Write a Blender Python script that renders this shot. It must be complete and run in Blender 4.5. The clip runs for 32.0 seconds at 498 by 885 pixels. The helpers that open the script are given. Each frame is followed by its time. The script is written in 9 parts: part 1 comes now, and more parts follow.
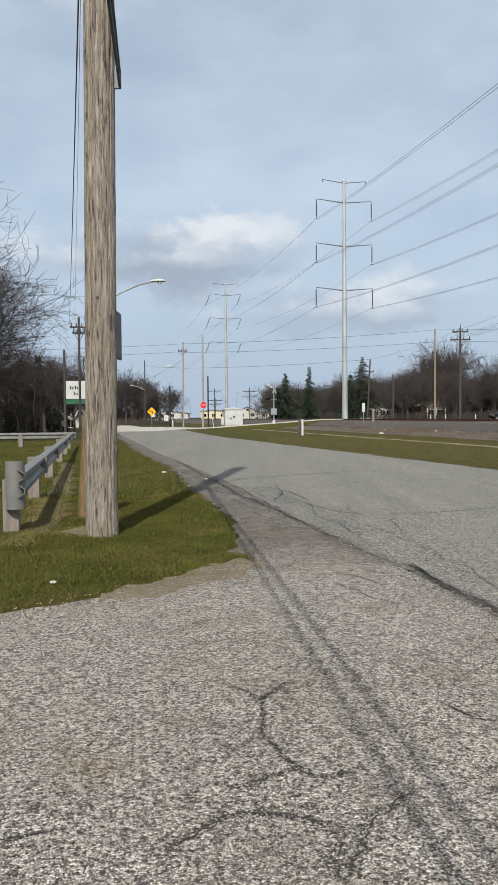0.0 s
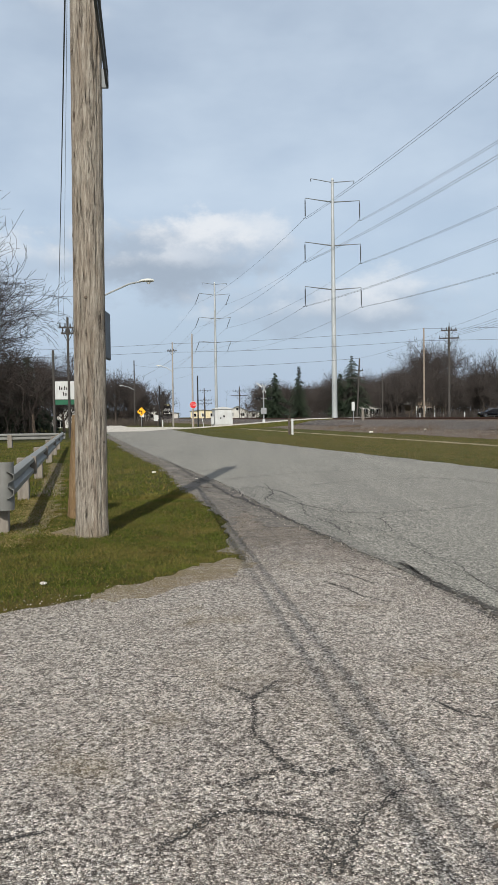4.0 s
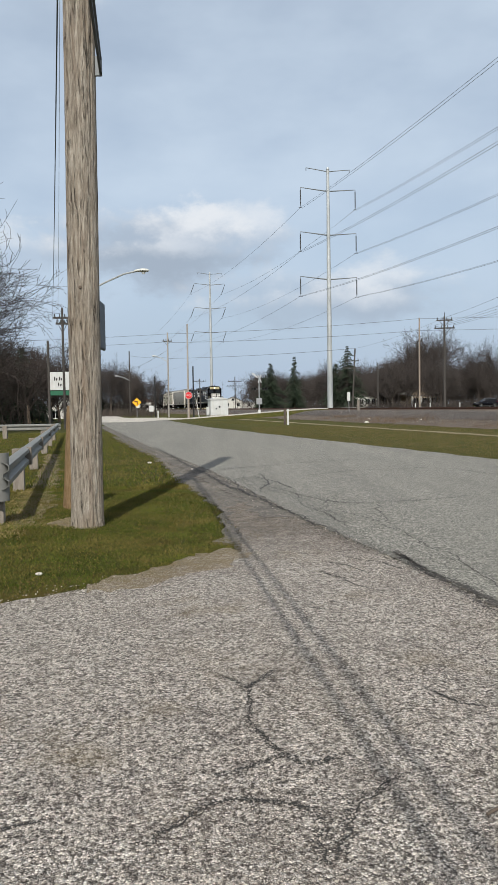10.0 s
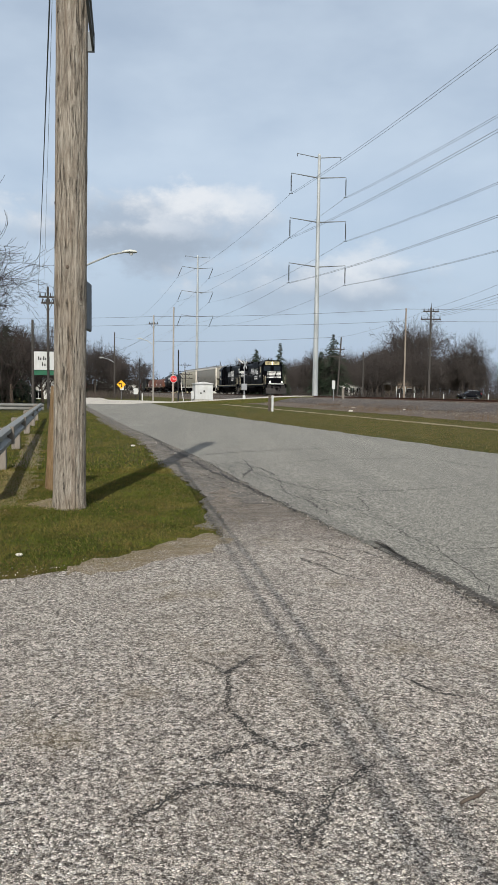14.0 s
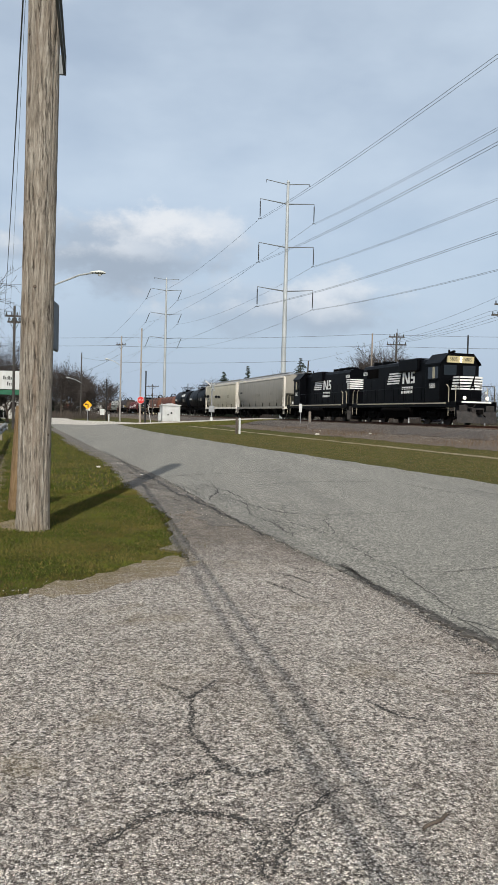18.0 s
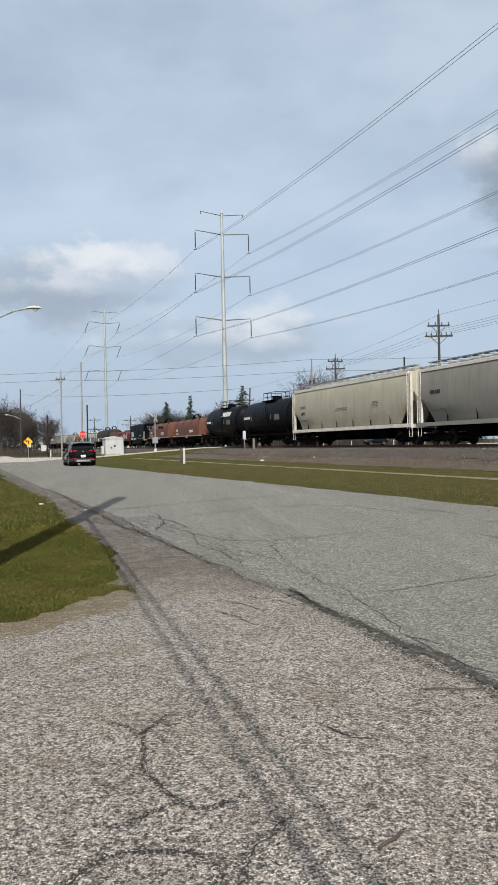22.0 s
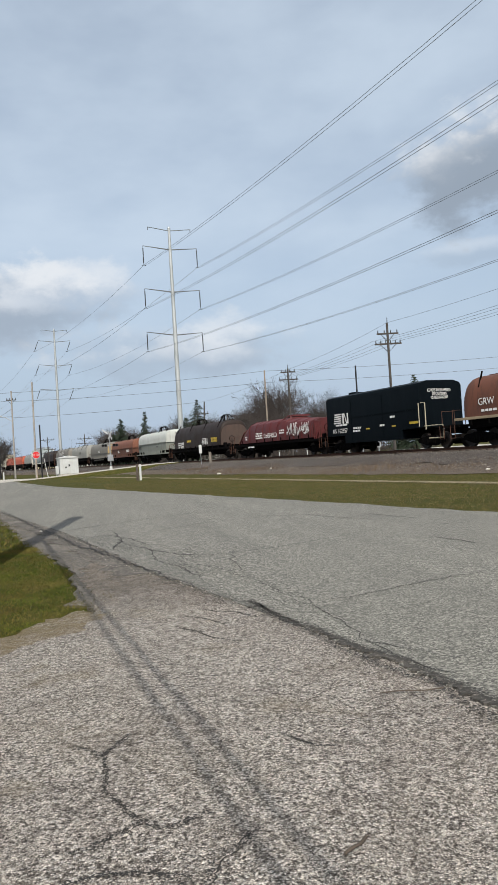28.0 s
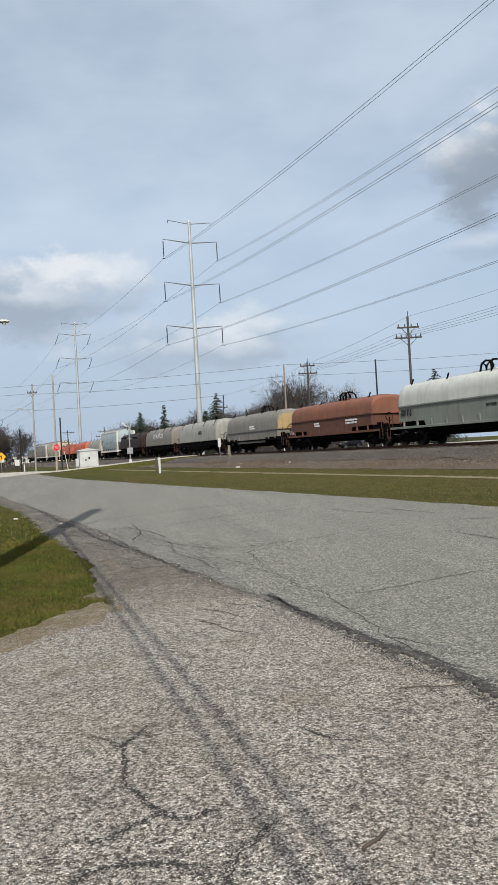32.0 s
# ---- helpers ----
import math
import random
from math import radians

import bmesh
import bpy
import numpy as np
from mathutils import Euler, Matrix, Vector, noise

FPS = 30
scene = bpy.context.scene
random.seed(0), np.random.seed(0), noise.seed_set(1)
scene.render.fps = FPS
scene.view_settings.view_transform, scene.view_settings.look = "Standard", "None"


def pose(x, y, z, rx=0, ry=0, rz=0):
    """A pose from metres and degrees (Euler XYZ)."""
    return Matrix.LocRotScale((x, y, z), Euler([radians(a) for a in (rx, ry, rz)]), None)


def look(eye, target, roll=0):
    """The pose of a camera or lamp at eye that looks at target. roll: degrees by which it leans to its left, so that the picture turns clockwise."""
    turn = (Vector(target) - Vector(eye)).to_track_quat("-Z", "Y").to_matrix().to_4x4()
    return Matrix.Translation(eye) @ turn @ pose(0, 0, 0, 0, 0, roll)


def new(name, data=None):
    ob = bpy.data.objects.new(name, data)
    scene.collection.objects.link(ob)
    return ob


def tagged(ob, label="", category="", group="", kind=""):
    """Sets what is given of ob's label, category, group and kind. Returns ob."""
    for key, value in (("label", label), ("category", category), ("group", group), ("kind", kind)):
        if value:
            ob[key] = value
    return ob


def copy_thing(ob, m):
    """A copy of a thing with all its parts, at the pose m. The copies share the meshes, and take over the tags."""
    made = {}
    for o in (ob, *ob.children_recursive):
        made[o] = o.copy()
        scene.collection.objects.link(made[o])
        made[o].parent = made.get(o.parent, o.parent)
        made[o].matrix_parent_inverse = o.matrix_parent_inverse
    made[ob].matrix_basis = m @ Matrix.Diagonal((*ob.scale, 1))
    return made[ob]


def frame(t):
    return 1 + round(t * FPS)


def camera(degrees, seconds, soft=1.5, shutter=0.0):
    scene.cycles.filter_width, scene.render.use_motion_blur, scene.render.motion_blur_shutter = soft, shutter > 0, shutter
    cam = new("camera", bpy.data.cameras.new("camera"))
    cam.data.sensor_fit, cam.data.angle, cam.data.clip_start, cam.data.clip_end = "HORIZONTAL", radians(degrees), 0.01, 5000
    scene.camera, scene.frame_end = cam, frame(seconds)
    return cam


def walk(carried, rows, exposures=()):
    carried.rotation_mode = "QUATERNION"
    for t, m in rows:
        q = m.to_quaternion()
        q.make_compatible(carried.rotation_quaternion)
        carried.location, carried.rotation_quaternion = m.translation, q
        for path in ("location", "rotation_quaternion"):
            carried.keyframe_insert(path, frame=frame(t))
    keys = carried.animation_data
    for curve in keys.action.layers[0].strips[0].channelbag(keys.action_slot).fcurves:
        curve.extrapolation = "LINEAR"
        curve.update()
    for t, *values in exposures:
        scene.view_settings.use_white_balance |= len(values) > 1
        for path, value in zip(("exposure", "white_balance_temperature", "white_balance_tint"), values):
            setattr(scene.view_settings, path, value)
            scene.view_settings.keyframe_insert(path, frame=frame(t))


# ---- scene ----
# ---- camera and its walk
cam = camera(36.82, 32.0, soft=0.8)
EYE_Z = 1.30
PATH = [
    (0, -0.000, 0.000, -0.000, 0.00, -1.95, 0.49),
    (0.5, -0.001, -0.001, 0.000, -0.16, -2.22, 0.18),
    (1, 0.001, -0.002, 0.001, -0.29, -1.99, 0.36),
    (1.5, 0.002, -0.001, -0.003, -0.45, -1.76, 0.53),
    (2, -0.002, 0.001, -0.004, -0.64, -1.69, 0.57),
    (2.5, 0.002, -0.002, -0.001, -0.75, -1.72, 0.69),
    (3, 0.000, -0.003, 0.000, -0.82, -1.82, 0.72),
    (3.5, 0.001, -0.003, -0.000, -0.82, -1.92, 0.76),
    (5.5, 0.004, 0.002, -0.003, -0.63, -2.28, 1.00),
    (6, 0.004, -0.001, -0.001, -0.70, -2.42, 0.97),
    (6.5, 0.004, -0.002, -0.001, -0.77, -2.51, 0.93),
    (7, 0.004, -0.001, -0.002, -0.83, -2.57, 0.81),
    (7.5, 0.002, -0.001, -0.002, -0.85, -2.56, 0.80),
    (8, 0.004, -0.002, -0.002, -0.84, -2.54, 0.85),
    (8.5, 0.006, 0.001, -0.004, -0.84, -2.54, 0.85),
    (9, 0.005, 0.000, -0.002, -0.89, -2.59, 0.88),
    (9.5, 0.004, -0.002, -0.000, -0.97, -2.66, 0.85),
    (10, 0.005, -0.000, -0.002, -1.11, -2.74, 0.93),
    (10.5, 0.008, 0.003, -0.005, -1.26, -2.83, 1.05),
    (11, 0.009, 0.002, -0.006, -1.45, -2.89, 1.10),
    (11.5, 0.006, 0.001, -0.005, -1.63, -2.95, 1.12),
    (12, 0.007, -0.002, -0.003, -1.71, -2.99, 1.17),
    (12.5, 0.008, 0.001, -0.003, -1.76, -3.13, 1.00),
    (13, 0.010, 0.001, -0.003, -1.82, -3.37, 0.63),
    (13.5, -0.001, 0.014, -0.001, -1.98, -3.69, -0.02),
    (14, -0.004, 0.009, 0.002, -2.28, -3.84, -0.72),
    (14.5, -0.006, 0.008, 0.003, -2.67, -3.78, -1.19),
    (16.5, -0.005, 0.002, 0.004, -3.94, -2.83, -1.61),
    (17, -0.007, 0.005, 0.004, -4.23, -2.64, -1.65),
    (17.5, -0.005, 0.002, 0.004, -4.49, -2.38, -1.59),
    (18, -0.002, 0.003, 0.004, -4.78, -2.09, -1.42),
    (18.5, -0.003, -0.001, 0.005, -5.07, -1.78, -1.27),
    (19, 0.001, -0.002, 0.003, -5.28, -1.50, -1.11),
    (19.5, -0.003, 0.001, 0.004, -5.47, -1.30, -1.08),
    (20, -0.005, 0.002, 0.005, -5.61, -1.24, -1.07),
    (20.5, -0.002, -0.003, 0.005, -5.87, -1.14, -0.78),
    (21, -0.002, -0.002, 0.005, -6.49, -0.91, -0.29),
    (21.5, 0.008, -0.009, 0.000, -7.47, -0.45, 0.46),
    (22, 0.019, -0.019, 0.003, -9.03, 0.08, 1.18),
    (22.5, 0.026, -0.022, 0.002, -10.56, 0.52, 1.88),
    (23, 0.027, -0.028, 0.003, -11.91, 0.78, 2.26),
    (23.5, 0.030, -0.027, 0.004, -12.68, 0.88, 2.56),
    (24, 0.031, -0.026, -0.001, -12.97, 0.98, 2.74),
    (24.5, 0.035, -0.024, -0.003, -12.96, 1.08, 2.94),
    (25, 0.033, -0.026, -0.001, -12.85, 1.13, 3.09),
    (25.5, 0.033, -0.030, -0.003, -12.73, 1.15, 3.16),
    (27.5, 0.035, -0.027, -0.004, -12.46, 0.99, 3.32),
    (28, 0.040, -0.025, -0.004, -12.36, 0.93, 3.54),
    (28.5, 0.038, -0.023, -0.004, -12.30, 0.84, 3.59),
    (29, 0.038, -0.024, -0.002, -12.18, 0.71, 3.68),
    (29.5, 0.039, -0.027, -0.004, -12.08, 0.62, 3.67),
    (30, 0.039, -0.026, -0.004, -11.88, 0.53, 3.65),
    (30.5, 0.036, -0.023, -0.005, -11.69, 0.49, 3.52),
    (31, 0.039, -0.023, -0.003, -11.42, 0.46, 3.47),
    (31.5, 0.036, -0.020, -0.004, -11.16, 0.50, 3.29),
    (32, 0.037, -0.020, -0.003, -10.91, 0.53, 3.21),
]
walk(cam, [(t, pose(x, y, EYE_Z + z, 90 + pitch, roll, yaw)) for t, x, y, z, yaw, pitch, roll in PATH])
# ---- world, sun
SUN_EL, SUN_DIR = radians(44), Vector((0.125, 0.992, 0.0))  # the way the shadows fall
world = bpy.data.worlds.new("world")
scene.world = world
world.use_nodes = True


def sky_world(strength, haze):
    nt = world.node_tree
    nt.nodes.clear()
    N = nt.nodes.new
    L = nt.links.new

    def math_(op, a, b=None, clamp=False):
        n = N("ShaderNodeMath")
        n.operation, n.use_clamp = op, clamp
        for i, v in enumerate((a, b)):
            if v is None:
                continue
            if isinstance(v, (int, float)):
                n.inputs[i].default_value = v
            else:
                L(v, n.inputs[i])
        return n.outputs[0]

    def vec(op, a, b):
        n = N("ShaderNodeVectorMath")
        n.operation = op
        for i, v in enumerate((a, b)):
            if isinstance(v, (tuple, Vector)):
                n.inputs[i].default_value = v
            else:
                L(v, n.inputs[i])
        return n.outputs["Value"] if op == "DOT_PRODUCT" else n.outputs["Vector"]

    def mix(f, a, b):
        n = N("ShaderNodeMix")
        n.data_type = "RGBA"
        for k, v in (("Factor", f), ("A", a), ("B", b)):
            sock = [s for s in n.inputs if s.name == k and (s.type == "RGBA" or (k == "Factor" and s.type == "VALUE"))][0]
            if isinstance(v, (int, float)):
                sock.default_value = v
            elif isinstance(v, tuple):
                sock.default_value = (*v, 1)
            else:
                L(v, sock)
        return [s for s in n.outputs if s.type == "RGBA"][0]

    def ramp(v, lo, hi, a=0.0, b=1.0):
        n = N("ShaderNodeMapRange")
        n.interpolation_type = "SMOOTHSTEP"
        L(v, n.inputs[0])
        for i, w in enumerate((lo, hi, a, b)):
            n.inputs[i + 1].default_value = w
        return n.outputs[0]

    coord = N("ShaderNodeTexCoord").outputs["Generated"]
    sky = N("ShaderNodeTexSky")
    sky.sky_type, sky.sun_disc = "NISHITA", False
    sky.sun_elevation, sky.sun_rotation = SUN_EL, radians(185.7)
    sky.air_density, sky.dust_density, sky.ozone_density = 1.0, 1.6, 1.2
    base = N("ShaderNodeVectorMath")
    base.operation = "SCALE"
    L(sky.outputs[0], base.inputs[0])
    base.inputs["Scale"].default_value = strength

    def noise_(scale, detail, stretch, rough=0.55):
        m = N("ShaderNodeMapping")
        L(coord, m.inputs[0])
        m.inputs["Scale"].default_value = stretch
        n = N("ShaderNodeTexNoise")
        L(m.outputs[0], n.inputs["Vector"])
        n.inputs["Scale"].default_value, n.inputs["Detail"].default_value = scale, detail
        n.inputs["Roughness"].default_value = rough
        return n.outputs[0]

    # a thin white veil, thicker in soft patches and low down
    up = N("ShaderNodeSeparateXYZ")
    L(coord, up.inputs[0])
    veil = ramp(noise_(2.6, 5, (1, 1, 2.2)), 0.30, 0.75, VEIL[0], VEIL[1])
    low = ramp(up.outputs[2], 0.0, 0.30, 0.06, 0.0)
    bank = ramp(up.outputs[2], 0.02, 0.26, 0.80, 0.0)
    toward = ramp(vec("DOT_PRODUCT", coord, Vector((-SUN_DIR.x * math.cos(SUN_EL), -SUN_DIR.y * math.cos(SUN_EL), math.sin(SUN_EL)))), 0.25, 0.95)
    out = mix(math_("ADD", veil, low, True), base.outputs[0], mix(toward, haze, (0.90, 0.88, 0.84)))
    out = mix(bank, out, (0.41, 0.515, 0.665))
    # heaps of cumulus: direction, half width, half height
    fine, finer = noise_(7, 7, (1, 1, 1.7), 0.6), noise_(19, 5, (1, 1, 1.5), 0.6)
    wisp = math_("ADD", math_("MULTIPLY", math_("SUBTRACT", fine, 0.5), 2.6), math_("MULTIPLY", math_("SUBTRACT", finer, 0.5), 1.5))
    for az, el, wide, high, thick, dark in CLOUDS:
        az, el = radians(az), radians(el)
        c = Vector((math.sin(az) * math.cos(el), math.cos(az) * math.cos(el), math.sin(el)))
        right = Vector((math.cos(az), -math.sin(az), 0))
        top = right.cross(c)
        u = math_("DIVIDE", vec("DOT_PRODUCT", coord, right), wide)
        v = math_("DIVIDE", vec("DOT_PRODUCT", coord, top), high)
        d = math_("SQRT", math_("ADD", math_("MULTIPLY", u, u), math_("MULTIPLY", v, v)))
        body = math_("ADD", math_("SUBTRACT", 1.25, d), wisp)
        front = ramp(vec("DOT_PRODUCT", coord, c), 0.3, 0.6)
        mask = math_("MULTIPLY", math_("MULTIPLY", ramp(body, -0.10, 0.75), front), thick)
        light = ramp(math_("ADD", v, math_("MULTIPLY", wisp, 0.8)), -0.2, 0.85)
        out = mix(mask, out, mix(light, tuple(k * dark for k in (0.45, 0.54, 0.66)), (0.80, 0.835, 0.88)))
    bg = N("ShaderNodeBackground")
    L(out, bg.inputs[0])
    bg.inputs[1].default_value = SKY_LIFT
    L(bg.outputs[0], N("ShaderNodeOutputWorld").inputs[0])


VEIL, SKY_LIFT = (0.48, 0.80), 1.0
CLOUDS = (
    (-2.4, 12.0, 0.150, 0.046, 0.45, 0.95), (-7.6, 12.5, 0.110, 0.050, 0.88, 0.92), (-4.6, 12.3, 0.075, 0.044, 0.75, 0.95), (-5.6, 11.2, 0.150, 0.024, 0.65, 0.78), (0.2, 12.8, 0.075, 0.034, 0.45, 1.0),
    (3.4, 8.8, 0.080, 0.034, 0.45, 0.95), (10.2, 8.5, 0.090, 0.032, 0.65, 0.92), (7.0, 7.4, 0.14, 0.022, 0.45, 0.88),
    (29.6, 19.0, 0.070, 0.056, 0.92, 0.70), (32.8, 19.8, 0.085, 0.066, 0.92, 0.70), (31.5, 13.6, 0.09, 0.014, 0.3, 0.80),
    (-16, 11, 0.12, 0.035, 0.5, 1.0), (-13, 27, 0.05, 0.03, 0.25, 1.0),
)
sky_world(0.105, (0.665, 0.775, 0.895))
sun = new("sun", bpy.data.lights.new("sun", "SUN"))
sun.data.energy, sun.data.angle, sun.data.color = 4.9, radians(0.55), (1.0, 0.95, 0.88)
sun.matrix_basis = look(-SUN_DIR * math.cos(SUN_EL) * 50 + Vector((0, 0, 50 * math.sin(SUN_EL))), (0, 0, 0))
scene.view_settings.exposure = 0.0
# ---- materials
def rgb(h):
    """A linear colour from a display colour written as hex."""
    v = [int(h[i:i + 2], 16) / 255 for i in (0, 2, 4)]
    return tuple(c / 12.92 if c <= 0.04045 else ((c + 0.055) / 1.055) ** 2.4 for c in v)


class Nodes:
    """Short hand for one node material."""

    def __init__(self, name):
        self.mat = bpy.data.materials.new(name)
        self.mat.use_nodes = True
        self.nt = self.mat.node_tree
        self.bsdf = self.nt.nodes["Principled BSDF"]
        tc = self.nt.nodes.new("ShaderNodeTexCoord")
        self.obj = tc.outputs["Object"]

    def node(self, kind, **inputs):
        n = self.nt.nodes.new(kind)
        for k, v in inputs.items():
            self.put(n.inputs[k.replace("_", " ")], v)
        return n

    def put(self, sock, v):
        if isinstance(v, bpy.types.NodeSocket):
            self.nt.links.new(v, sock)
        elif isinstance(v, tuple) and sock.type == "RGBA" and len(v) == 3:
            sock.default_value = (*v, 1)
        else:
            sock.default_value = v

    def set(self, **inputs):
        for k, v in inputs.items():
            self.put(self.bsdf.inputs[k.replace("_", " ")], v)
        return self

    def vec(self, scale=(1, 1, 1), rot=(0, 0, 0), src=None):
        n = self.nt.nodes.new("ShaderNodeMapping")
        self.nt.links.new(src or self.obj, n.inputs[0])
        n.inputs["Scale"].default_value, n.inputs["Rotation"].default_value = scale, rot
        return n.outputs[0]

    def noise(self, scale, detail=4, rough=0.55, vec=None, distort=0.0):
        n = self.node("ShaderNodeTexNoise", Scale=scale, Detail=detail, Roughness=rough, Distortion=distort)
        self.nt.links.new(vec or self.obj, n.inputs["Vector"])
        return n.outputs[0]

    def cells(self, scale, feature="F1", vec=None, out="Color", rand=1.0):
        n = self.node("ShaderNodeTexVoronoi", Scale=scale, Randomness=rand)
        n.feature = feature
        self.nt.links.new(vec or self.obj, n.inputs["Vector"])
        return n.outputs[out]

    def ramp(self, v, lo, hi, a=0.0, b=1.0):
        n = self.nt.nodes.new("ShaderNodeMapRange")
        self.nt.links.new(v, n.inputs[0])
        for i, w in enumerate((lo, hi, a, b)):
            n.inputs[i + 1].default_value = w
        return n.outputs[0]

    def colors(self, v, stops):
        n = self.nt.nodes.new("ShaderNodeValToRGB")
        self.nt.links.new(v, n.inputs[0])
        e = n.color_ramp.elements
        while len(e) < len(stops):
            e.new(0.5)
        for el, (p, c) in zip(e, stops):
            el.position, el.color = p, (*c, 1)
        return n.outputs[0]

    def mix(self, f, a, b, mode="MIX"):
        n = self.nt.nodes.new("ShaderNodeMix")
        n.data_type, n.blend_type = "RGBA", mode
        self.put(n.inputs[0], f)
        self.put(n.inputs[6], a)
        self.put(n.inputs[7], b)
        return n.outputs[2]

    def math(self, op, a, b=0.0, clamp=False):
        n = self.nt.nodes.new("ShaderNodeMath")
        n.operation, n.use_clamp = op, clamp
        self.put(n.inputs[0], a)
        self.put(n.inputs[1], b)
        return n.outputs[0]

    def sep(self, v=None):
        n = self.nt.nodes.new("ShaderNodeSeparateXYZ")
        self.nt.links.new(v or self.obj, n.inputs[0])
        return n.outputs

    def bump(self, h, strength=0.3, distance=0.02):
        n = self.node("ShaderNodeBump", Height=h, Strength=strength, Distance=distance)
        self.nt.links.new(n.outputs[0], self.bsdf.inputs["Normal"])
        return self


def paint(name, col, rough=0.55, metal=0.0, var=0.25, scale=1.5, grime=None, grime_amount=0.35, bump=0.08, fine=30.0, streak=False, gloss=0.5):
    """Paint, plastic or metal with soft variation, grime and fine relief."""
    m = Nodes(name)
    big = m.noise(scale, 5, 0.6)
    small = m.noise(fine, 3, 0.6)
    dark = tuple(c * (1 - var) for c in col)
    lite = tuple(min(1, c * (1 + 0.5 * var)) for c in col)
    c = m.mix(m.ramp(big, 0.3, 0.7), dark, lite)
    c = m.mix(m.ramp(small, 0.45, 0.75, 0, 0.35), c, dark)
    if grime:
        v = m.vec((1.6, 1.6, 0.22)) if streak else None
        g = m.noise(scale * (2.2 if streak else 1.3), 7, 0.68, v)
        c = m.mix(m.ramp(g, 0.47, 0.70, 0, grime_amount), c, grime)
    m.set(Base_Color=c, Roughness=m.ramp(big, 0.3, 0.7, rough * 0.85, min(1, rough * 1.15)), Metallic=metal, Specular_IOR_Level=gloss)
    if bump:
        m.bump(small, bump, 0.01)
    return m.mat


def glow(name, col, power):
    m = Nodes(name)
    m.set(Base_Color=col, Emission_Color=col, Emission_Strength=power, Roughness=0.4)
    return m.mat


# ---- mesh helpers
class Mesh:
    """Collects faces for one mesh."""

    def __init__(self):
        self.v, self.f = [], []

    def add(self, verts, faces):
        o = len(self.v)
        self.v += [tuple(p) for p in verts]
        self.f += [tuple(i + o for i in f) for f in faces]
        return self

    def box(self, x0, x1, y0, y1, z0, z1):
        p = [(x, y, z) for z in (z0, z1) for y in (y0, y1) for x in (x0, x1)]
        return self.add(p, [(0, 2, 3, 1), (4, 5, 7, 6), (0, 1, 5, 4), (2, 6, 7, 3), (0, 4, 6, 2), (1, 3, 7, 5)])

    def rod(self, p0, p1, r0, r1=None, n=8, caps=True):
        p0, p1 = Vector(p0), Vector(p1)
        r1 = r0 if r1 is None else r1
        d = (p1 - p0)
        a = d.orthogonal().normalized()
        if abs(d.normalized().z) < 0.9:
            a = d.cross(Vector((0, 0, 1))).normalized()
        b = d.normalized().cross(a)
        vs = []
        for p, r in ((p0, r0), (p1, r1)):
            vs += [p + r * (math.cos(2 * math.pi * i / n) * a + math.sin(2 * math.pi * i / n) * b) for i in range(n)]
        fs = [(i, (i + 1) % n, n + (i + 1) % n, n + i) for i in range(n)]
        if caps:
            fs += [tuple(range(n - 1, -1, -1)), tuple(range(n, 2 * n))]
        return self.add(vs, fs)

    def beam(self, p0, p1, w, h):
        """A square bar from p0 to p1, w wide and h high."""
        p0, p1 = Vector(p0), Vector(p1)
        d = (p1 - p0).normalized()
        s = d.cross(Vector((0, 0, 1)))
        s = (s.normalized() if s.length > 1e-4 else Vector((1, 0, 0))) * w / 2
        u = s.cross(d).normalized() * h / 2
        vs = [p + a * s + b * u for p in (p0, p1) for a, b in ((-1, -1), (1, -1), (1, 1), (-1, 1))]
        return self.add(vs, [(0, 1, 2, 3), (7, 6, 5, 4), (0, 4, 5, 1), (1, 5, 6, 2), (2, 6, 7, 3), (3, 7, 4, 0)])

    def loft(self, sections, closed=True, caps=True):
        n = len(sections[0])
        vs = [p for s in sections for p in s]
        fs = []
        m = n if closed else n - 1
        for k in range(len(sections) - 1):
            for i in range(m):
                j = (i + 1) % n
                fs.append((k * n + i, k * n + j, (k + 1) * n + j, (k + 1) * n + i))
        if caps and closed:
            fs += [tuple(range(n - 1, -1, -1)), tuple(range((len(sections) - 1) * n, len(sections) * n))]
        return self.add(vs, fs)

    def tube(self, pts, r, n=6):
        """One bent rod through all the points."""
        pts = [Vector(p) for p in pts]
        sec, a = [], None
        for i, p in enumerate(pts):
            d = (pts[min(i + 1, len(pts) - 1)] - pts[max(i - 1, 0)])
            if d.length < 1e-6:
                d = pts[i] - pts[i - 1]
            d.normalize()
            a = d.orthogonal().normalized() if a is None else (a - d * a.dot(d)).normalized()
            b = d.cross(a)
            sec.append([p + r * (math.cos(2 * math.pi * k / n) * a + math.sin(2 * math.pi * k / n) * b) for k in range(n)])
        return self.loft(sec)

    def islands(self):
        """The separate pieces of this mesh."""
        root = list(range(len(self.v)))

        def find(i):
            while root[i] != i:
                root[i] = root[root[i]]
                i = root[i]
            return i

        for f in self.f:
            for i in f[1:]:
                root[find(i)] = find(f[0])
        out = {}
        for f in self.f:
            m, seen = out.setdefault(find(f[0]), (Mesh(), {}))
            for i in f:
                if i not in seen:
                    seen[i] = len(m.v)
                    m.v.append(self.v[i])
            m.f.append(tuple(seen[i] for i in f))
        return [m for m, _ in out.values()]

    def plate(self, outline, y0, y1):
        """An outline in x, z made y0 to y1 thick."""
        n = len(outline)
        vs = [(x, y0, z) for x, z in outline] + [(x, y1, z) for x, z in outline]
        fs = [tuple(range(n)), tuple(range(2 * n - 1, n - 1, -1))] + [(i, i + n, (i + 1) % n + n, (i + 1) % n) for i in range(n)]
        return self.add(vs, fs)

